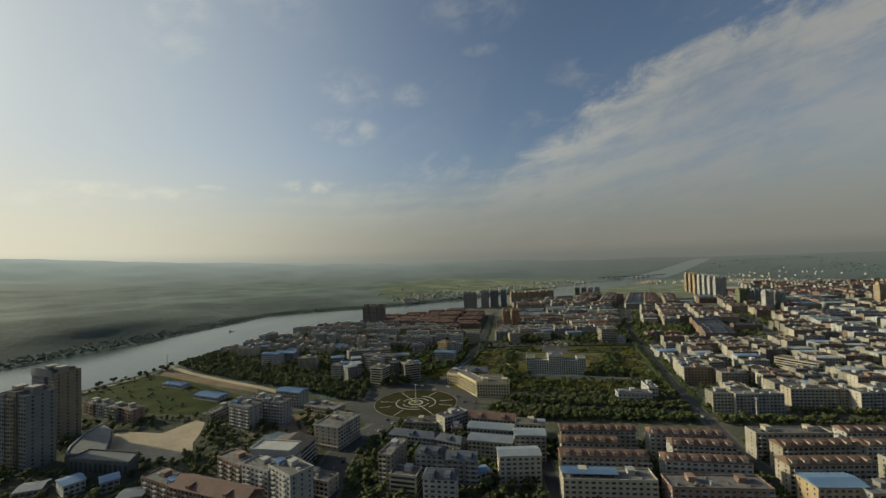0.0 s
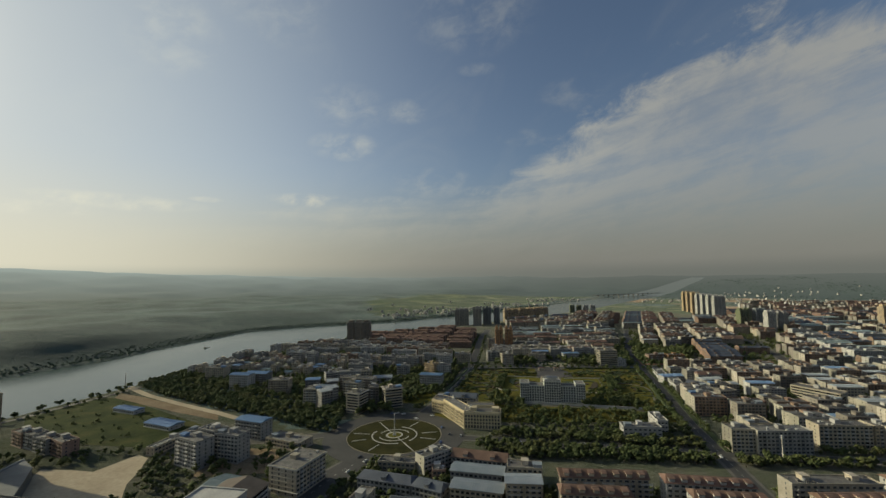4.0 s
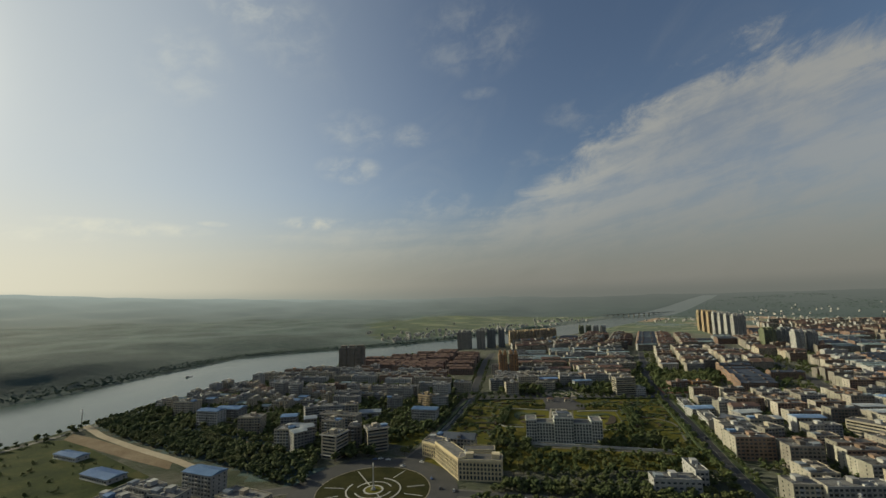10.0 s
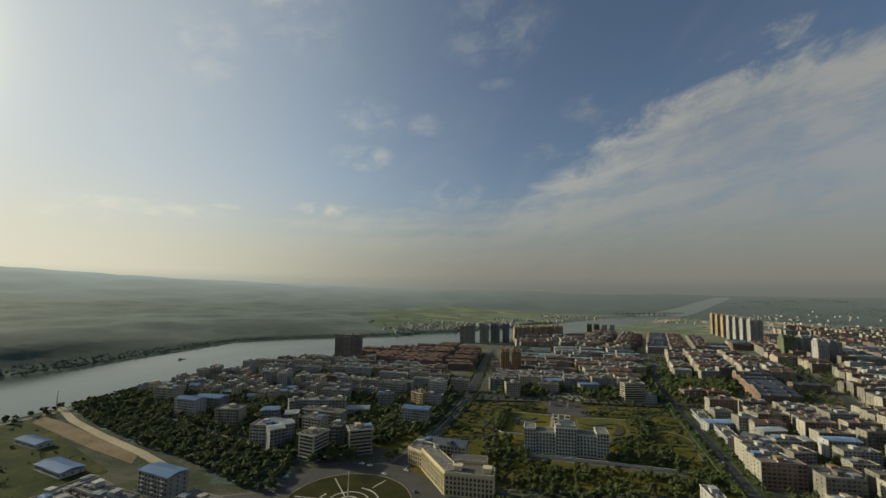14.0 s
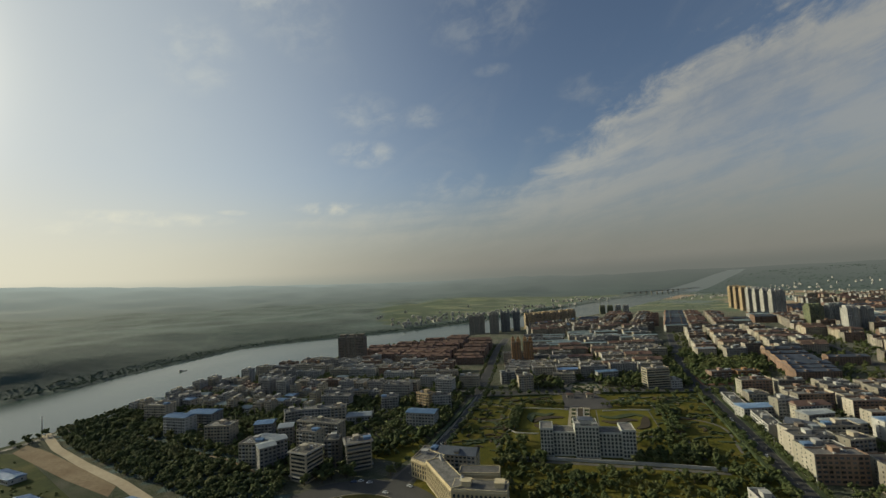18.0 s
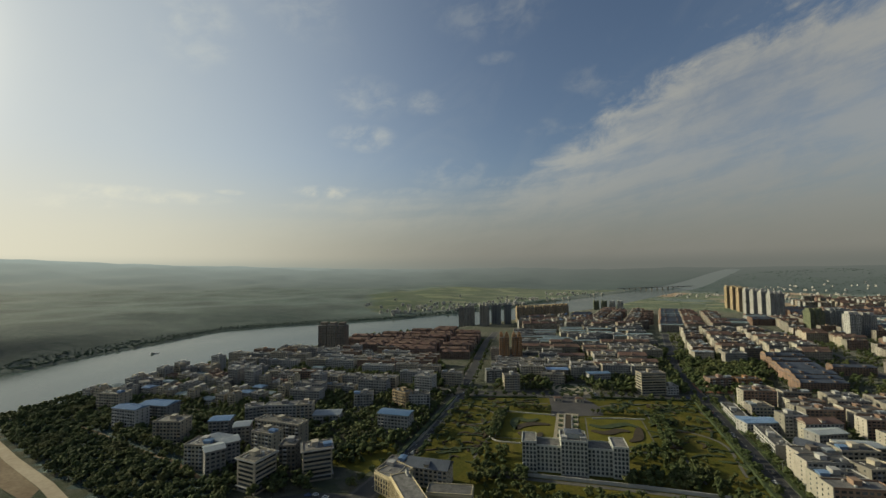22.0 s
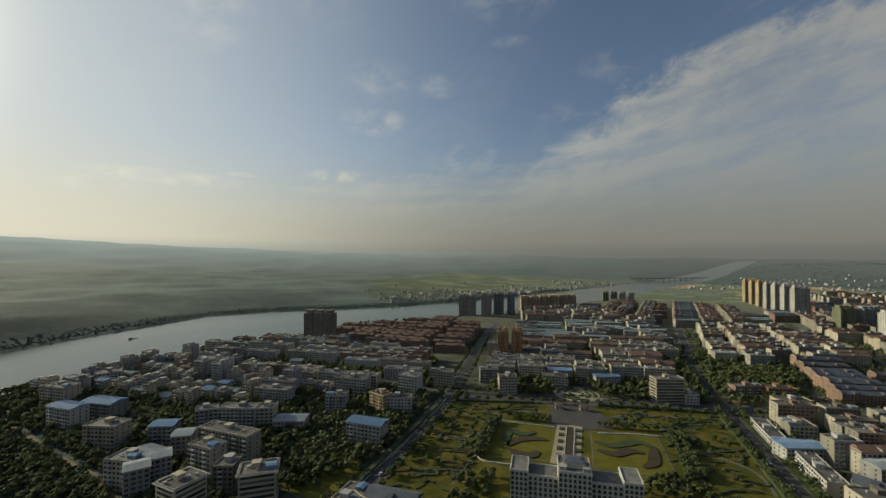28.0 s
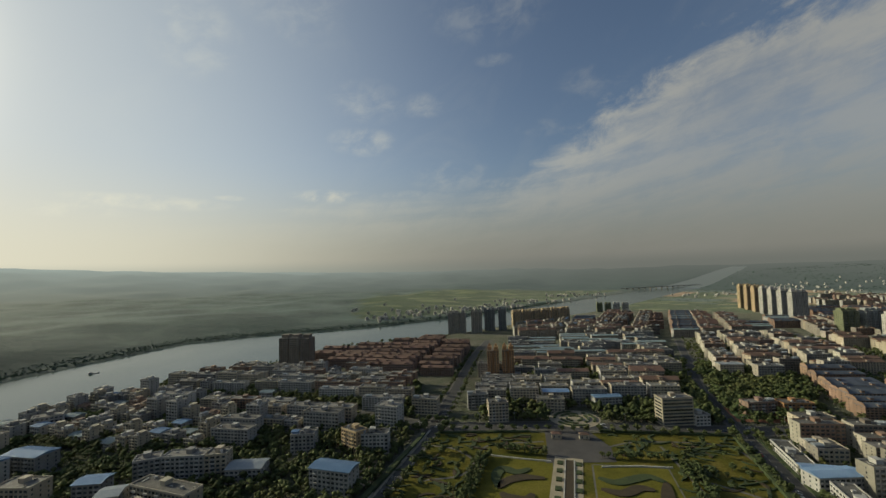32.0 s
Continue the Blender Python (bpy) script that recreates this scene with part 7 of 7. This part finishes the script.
part("cabin", Geo().stack(5, 2.4, [(0, 1.0), (0, 2.6), (0.3, 2.7), (0.3, 2.85)]).mesh("cabin", M["white"]), boat, at=pose(-3.5, 0, 0))

# a track through the riverside wood, the pale footway of the park road
WOOD_PATH = [(-345, 652), (-286, 624), (-247, 602), (-209, 583), (-172, 566), (-120, 530)]
structure("track", Geo().strip(WOOD_PATH, 3.4, 0.0, 0.12), M["soil"], "pale dirt track through the wood", "track")
structure("footway", Geo().strip([(6, 566), (24.5, 612), (34.5, 650), (50, 702), (55, 720)], 4.2, 0.0, 0.30), M["axis"], "pale cream paved footway along the park road", "pavement")

# ---- trees ----
OCTA = np.array([(1, 0, 0), (-1, 0, 0), (0, 1, 0), (0, -1, 0), (0, 0, 1), (0, 0, -1)], float)
OCTF = np.array([(0, 2, 4), (2, 1, 4), (1, 3, 4), (3, 0, 4), (2, 0, 5), (1, 2, 5), (3, 1, 5), (0, 3, 5)])


def crown_arrays(seed, n, wide=1.0, tall=1.0, low=0.30, clump=1.0):
    """Leaf clumps in an uneven crown one metre high and about one wide, its foot at low."""
    rng = np.random.RandomState(seed)
    V, F = [], []
    lobes = [(rng.uniform(-0.26, 0.26) * wide, rng.uniform(-0.26, 0.26) * wide, rng.uniform(0.45, 0.85) * tall, rng.uniform(0.20, 0.34)) for _ in range(5)]
    for i in range(n):
        lx, ly, lz, lr = lobes[rng.randint(5)]
        d = rng.normal(size=3)
        d /= np.linalg.norm(d)
        c = np.array([lx, ly, lz]) + d * lr * rng.uniform(0.45, 1.0) * np.array((1, 1, 0.8))
        c[2] = max(c[2], low)
        s = clump * rng.uniform(0.06, 0.15) * np.array((1, 1, 0.75)) * rng.uniform(0.8, 1.25, 3)
        a = rng.uniform(0, 6.28)
        p = OCTA * s * rng.uniform(0.75, 1.2, (6, 1))
        p = np.stack([p[:, 0] * math.cos(a) - p[:, 1] * math.sin(a), p[:, 0] * math.sin(a) + p[:, 1] * math.cos(a), p[:, 2] + 0.35 * p[:, 0]], -1)
        V.append(p + c), F.append(OCTF + 6 * i)
    return np.concatenate(V), np.concatenate(F)


def trunk_geo(h=0.5, r=0.035):
    g = Geo().cyl(0, 0, -0.05, h, r, r * 0.6, 6)
    for a in (0.4, 2.5, 4.6):
        x, y = math.cos(a), math.sin(a)
        b = r * 0.4
        g.add([(b * -y, b * x, h * 0.8), (-b * -y, -b * x, h * 0.8), (0, 0, h * 0.88), (0.22 * x, 0.22 * y, h * 1.45)], [(0, 1, 3), (1, 2, 3), (2, 0, 3)])
    return g


def fan(faces):
    out = []
    for f in faces:
        out += [(f[0], f[i], f[i + 1]) for i in range(1, len(f) - 1)]
    return np.array(out)


def scatter(name, label, category, spots, kinds, mat, with_trunk=True, seed=1, squash=1.0):
    """One object of kind stuff: (x, y, z, height) for each tree."""
    rng = np.random.RandomState(seed)
    tg = trunk_geo()
    TV, TF = np.array(tg.v), fan(tg.f)
    V, F, I, n = [], [], [], 0
    for x, y, z, h in spots:
        cv, cf = kinds[rng.randint(len(kinds))]
        a, wd = rng.uniform(0, 6.28), rng.uniform(0.85, 1.2)
        r = np.array([[math.cos(a), -math.sin(a), 0], [math.sin(a), math.cos(a), 0], [0, 0, 1]])
        for vv, ff, mi in ((cv, cf, 0), (TV, TF, 1)):
            if mi and not with_trunk:
                continue
            V.append((vv * (wd, wd, squash)) @ r.T * h + (x, y, z - (0.02 if with_trunk else 0.24) * h))
            F.append(ff + n)
            I.append(np.full(len(ff), mi))
            n += len(vv)
    V, F, I = np.concatenate(V), np.concatenate(F), np.concatenate(I)
    me = bpy.data.meshes.new(name)
    me.vertices.add(len(V)), me.loops.add(F.size), me.polygons.add(len(F))
    me.vertices.foreach_set("co", V.ravel())
    me.loops.foreach_set("vertex_index", F.ravel())
    me.polygons.foreach_set("loop_start", np.arange(0, F.size, 3))
    me.polygons.foreach_set("loop_total", np.full(len(F), 3))
    if not with_trunk:
        me.polygons.foreach_set("use_smooth", np.ones(len(F), bool))
    me.materials.append(mat), me.materials.append(M["bark"])
    me.polygons.foreach_set("material_index", I.astype(np.int32))
    me.update()
    return tagged(new(name, me), label, category, kind="stuff")


NEAR_KINDS = [crown_arrays(100 + i, 36, wide=1.05 + 0.1 * (i % 3), tall=0.9 + 0.08 * (i % 2), low=0.2, clump=1.4) for i in range(6)]
TALL_KINDS = [crown_arrays(150 + i, 26, wide=0.6, tall=1.0, low=0.15, clump=1.4) for i in range(4)]
MID_KINDS = [crown_arrays(170 + i, 12, wide=1.05 + 0.1 * (i % 3), tall=0.9, low=0.22, clump=1.8) for i in range(8)]


SAND = [(-300, 350), (-305, 394), (-280, 404), (-251, 422), (-222, 392), (-210, 344), (-222, 328)]


def fill(poly, step, rng, hmin, hmax, chance=1.0, gap=1.5):
    xs, ys = [p[0] for p in poly], [p[1] for p in poly]
    out = []
    y = min(ys)
    while y < max(ys):
        x = min(xs)
        while x < max(xs):
            px, py = x + rng.uniform(-0.45, 0.45) * step, y + rng.uniform(-0.45, 0.45) * step
            if rng.random() < chance and inside(poly, px, py) and not inside(SAND, px, py) and free(px, py, gap) and not on_road(px, py):
                out.append((px, py, 0.0, rng.uniform(hmin, hmax)))
            x += step
        y += step
    return out


rng = random.Random(77)
for (xa, ya), (xb, yb) in zip(WOOD_PATH, WOOD_PATH[1:]):
    claim((xa + xb) / 2, (ya + yb) / 2, math.hypot(xb - xa, yb - ya) / 2, 1.6, math.degrees(math.atan2(yb - ya, xb - xa)))
woods = fill(WOOD_LEFT, 5.2, rng, 3.5, 9.5, chance=0.93)
woods += fill([(-95, 520), (-60, 545), (-40, 520), (-70, 505), (-88, 470)], 7, rng, 6, 11)
scatter("riverside_wood", "dense green broadleaf wood between the town and the river", "trees", woods, NEAR_KINDS, M["leaf"], seed=3)
belt = fill([(70, 458), (100, 455), (168, 442), (240, 420), (262, 400), (420, 385), (560, 372), (560, 352), (400, 356), (240, 372), (60, 398), (40, 425)], 4.8, rng, 4, 8.5)
belt += fill([(72, 470), (70, 540), (180, 512), (250, 495), (240, 432), (168, 446)], 5.4, rng, 2.5, 7.5, chance=0.75)
belt += fill([(215, 520), (205, 580), (228, 590), (262, 500), (250, 470)], 5.5, rng, 4, 8, chance=0.65)
belt += fill([(70, 545), (72, 580), (98, 590), (100, 560)], 6, rng, 6, 10, chance=0.7)
scatter("park_belt", "thick belt of dark green trees at the foot of the park", "trees", belt, NEAR_KINDS[:4] + TALL_KINDS[:3], M["leaf"], seed=4)
town = fill([(-100, 240), (-60, 400), (60, 400), (75, 230)], 6.2, rng, 4, 10, chance=0.85)
town += fill([(75, 230), (70, 345), (230, 330), (540, 330), (500, 225)], 5.2, rng, 4, 8.5, chance=0.9, gap=0.8)
town += fill([(-420, 240), (-400, 400), (-330, 440), (-240, 425), (-110, 425), (-90, 400), (-100, 230)], 7, rng, 3, 9, chance=0.6)
scatter("yard_trees", "green trees in the yards between apartment rows", "trees", town, NEAR_KINDS[:3] + MID_KINDS[:3], M["leaf"], seed=15)
town = fill([(-240, 640), (-130, 690), (40, 720), (30, 610), (-20, 560), (-90, 520), (-150, 560)], 6.2, rng, 5, 11, chance=0.85)
town += fill([(-380, 700), (-280, 940), (40, 880), (40, 720), (-130, 690)], 6.2, rng, 6, 12.5, chance=0.85, gap=0.2)
town += fill([(-330, 625), (-300, 720), (-140, 705), (-190, 630)], 7, rng, 5, 10, chance=0.7)
town += fill([(270, 410), (345, 700), (800, 640), (560, 400)], 8, rng, 4, 9, chance=0.7, gap=0.5)
town += fill([(100, 760), (160, 1000), (400, 1000), (520, 880), (420, 735), (330, 735)], 6.4, rng, 6, 13, chance=0.85, gap=0.2)
town += fill([(310, 745), (330, 820), (372, 850), (350, 780), (345, 740)], 7, rng, 7, 12)
town += fill([(400, 720), (440, 1010), (520, 1190), (800, 1160), (1100, 1000), (800, 640)], 11, rng, 5, 9, chance=0.75, gap=0.5)
scatter("town_trees", "scattered green trees between the town blocks", "trees", town, MID_KINDS, M["leaf"], seed=5)
bank = [(p.x + rng.uniform(-4, 4), p.y + rng.uniform(-4, 4), 0.0, rng.uniform(4, 9)) for off in (-6, -22) for p in resample(NEAR_BANK[2:10], 11, off) if rng.random() < 0.75 and free(p.x, p.y, 1)]
scatter("bank_trees", "line of dark trees along the river bank", "trees", bank, NEAR_KINDS, M["leaf"], seed=6)
scrub = fill([(-432, 600), (-395, 590), (-235, 490), (-235, 430), (-320, 445), (-400, 470), (-455, 530)], 8, rng, 1.5, 4.5, chance=0.22)
scatter("scrub", "low scrub on the overgrown building ground", "bushes", scrub, MID_KINDS, M["leaf"], seed=7, with_trunk=False)

front = fill([(62, 530), (75, 556), (100, 546), (142, 538), (146, 531), (98, 533)], 4.0, rng, 4, 8, chance=0.9, gap=0.3)
front += fill([(146, 531), (170, 540), (200, 545), (236, 560), (240, 536), (212, 520), (184, 523)], 4.3, rng, 4, 8.5, chance=0.85, gap=0.3)
front += fill([(186, 560), (192, 580), (214, 590), (236, 575), (226, 556)], 5, rng, 3, 6.5, chance=0.6)
scatter("house_trees", "dark close-set trees round the government house", "trees", front, TALL_KINDS + NEAR_KINDS[:2], M["leaf"], seed=16)

# single trees in the park and along the roads
CROWNS = []
for i, (cv, cf) in enumerate(NEAR_KINDS + TALL_KINDS):
    me = bpy.data.meshes.new("crown")
    me.from_pydata(cv.tolist(), [], cf.tolist())
    me.materials.append(M["leaf"])
    CROWNS.append(me)
TRUNK = trunk_geo().mesh("trunk", M["bark"])


def tree(x, y, h, kind, label="small round green park tree"):
    ob = thing("tree", label, "tree", at=pose(x, y, 0.05, 0, 0, rng.uniform(0, 360)) @ Matrix.Diagonal((h, h, h, 1)))
    part("trunk", TRUNK, ob)
    part("crown", CROWNS[kind], ob)


row = resample([(97, 610), (114, 676)], 6.0, 5) + resample([(97, 610), (114, 676)], 6.0, 12) + resample([(228, 590), (245, 655)], 6, -4) + resample([(228, 590), (245, 655)], 6, -11)
row += resample([(89, 608), (106, 672)], 5.0, 2) + resample([(238, 590), (254, 655)], 5.0, -2) + resample([(118, 684), (156, 674)], 5.0, 3) + resample([(196, 668), (244, 662)], 5.0, 3)
for p in row:
    tree(p.x, p.y, rng.uniform(5, 7.5), rng.randrange(6), "dark round tree in a park alley")
for pts, off, step in ((LEFT_ROAD[4:], 11.5, 13), (LEFT_ROAD[4:], -11.5, 13), (RIGHT_ROAD[3:7], 9.0, 8), (RIGHT_ROAD[3:7], -9.0, 8), (LEFT_ROAD[:5], 9.0, 16), (LEFT_ROAD[:5], -9.0, 16), (FAR_ROAD[3:9], -12.5, 11), (FAR_ROAD[3:9], 12.5, 11)):
    for p in resample(pts, step, off):
        if free(p.x, p.y, 0.5) and 440 < p.y < 1100:
            tree(p.x, p.y, rng.uniform(5, 8.5), rng.randrange(6), "round street tree beside the road")
for poly, n, k0, k1 in ((WEST_PART, 34, 0, 9), (EAST_PART, 40, 0, 9), (NORTH_PART, 8, 0, 5), (NORTH_EAST, 12, 0, 5)):
    xs, ys = [p[0] for p in poly], [p[1] for p in poly]
    for i in range(n):
        x, y = rng.uniform(min(xs), max(xs)), rng.uniform(min(ys), max(ys))
        if inside(poly, x, y):
            tree(x, y, rng.uniform(3, 7), rng.randint(k0, k1))

# woods on the far bank and the hills
FRINGE_KINDS = [crown_arrays(210 + i, 6, wide=1.3, tall=0.8, low=0.15, clump=2.6) for i in range(8)]
HILL_KINDS = [crown_arrays(230 + i, 4, wide=1.6, tall=0.55, low=0.12, clump=3.0) for i in range(8)]
nr = np.random.RandomState(9)
bankside = [(p.x + nr.uniform(-5, 5), p.y + nr.uniform(-5, 5)) for off in (1, 5, 10, 16, 23, 31, 40) for p in resample(FAR_BANK[2:14], 5.0 if off < 20 else 7.0, off) if nr.uniform() < 0.9]
X, Y = np.array(bankside).T
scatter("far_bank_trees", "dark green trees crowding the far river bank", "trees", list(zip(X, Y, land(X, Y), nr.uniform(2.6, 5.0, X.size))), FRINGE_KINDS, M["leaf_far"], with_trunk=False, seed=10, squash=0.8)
X, Y = nr.uniform(600, 3000, 14000), nr.uniform(900, 3600, 14000)
keep = ~inside_np(FAR_SIDE, X, Y) & ~inside_np(RIVER, X, Y) & (np.hypot(X, Y) > 1750) & (woods_at(X, Y) + nr.uniform(-0.3, 0.3, X.size) > 0.45)
X, Y = X[keep][:5500], Y[keep][:5500]
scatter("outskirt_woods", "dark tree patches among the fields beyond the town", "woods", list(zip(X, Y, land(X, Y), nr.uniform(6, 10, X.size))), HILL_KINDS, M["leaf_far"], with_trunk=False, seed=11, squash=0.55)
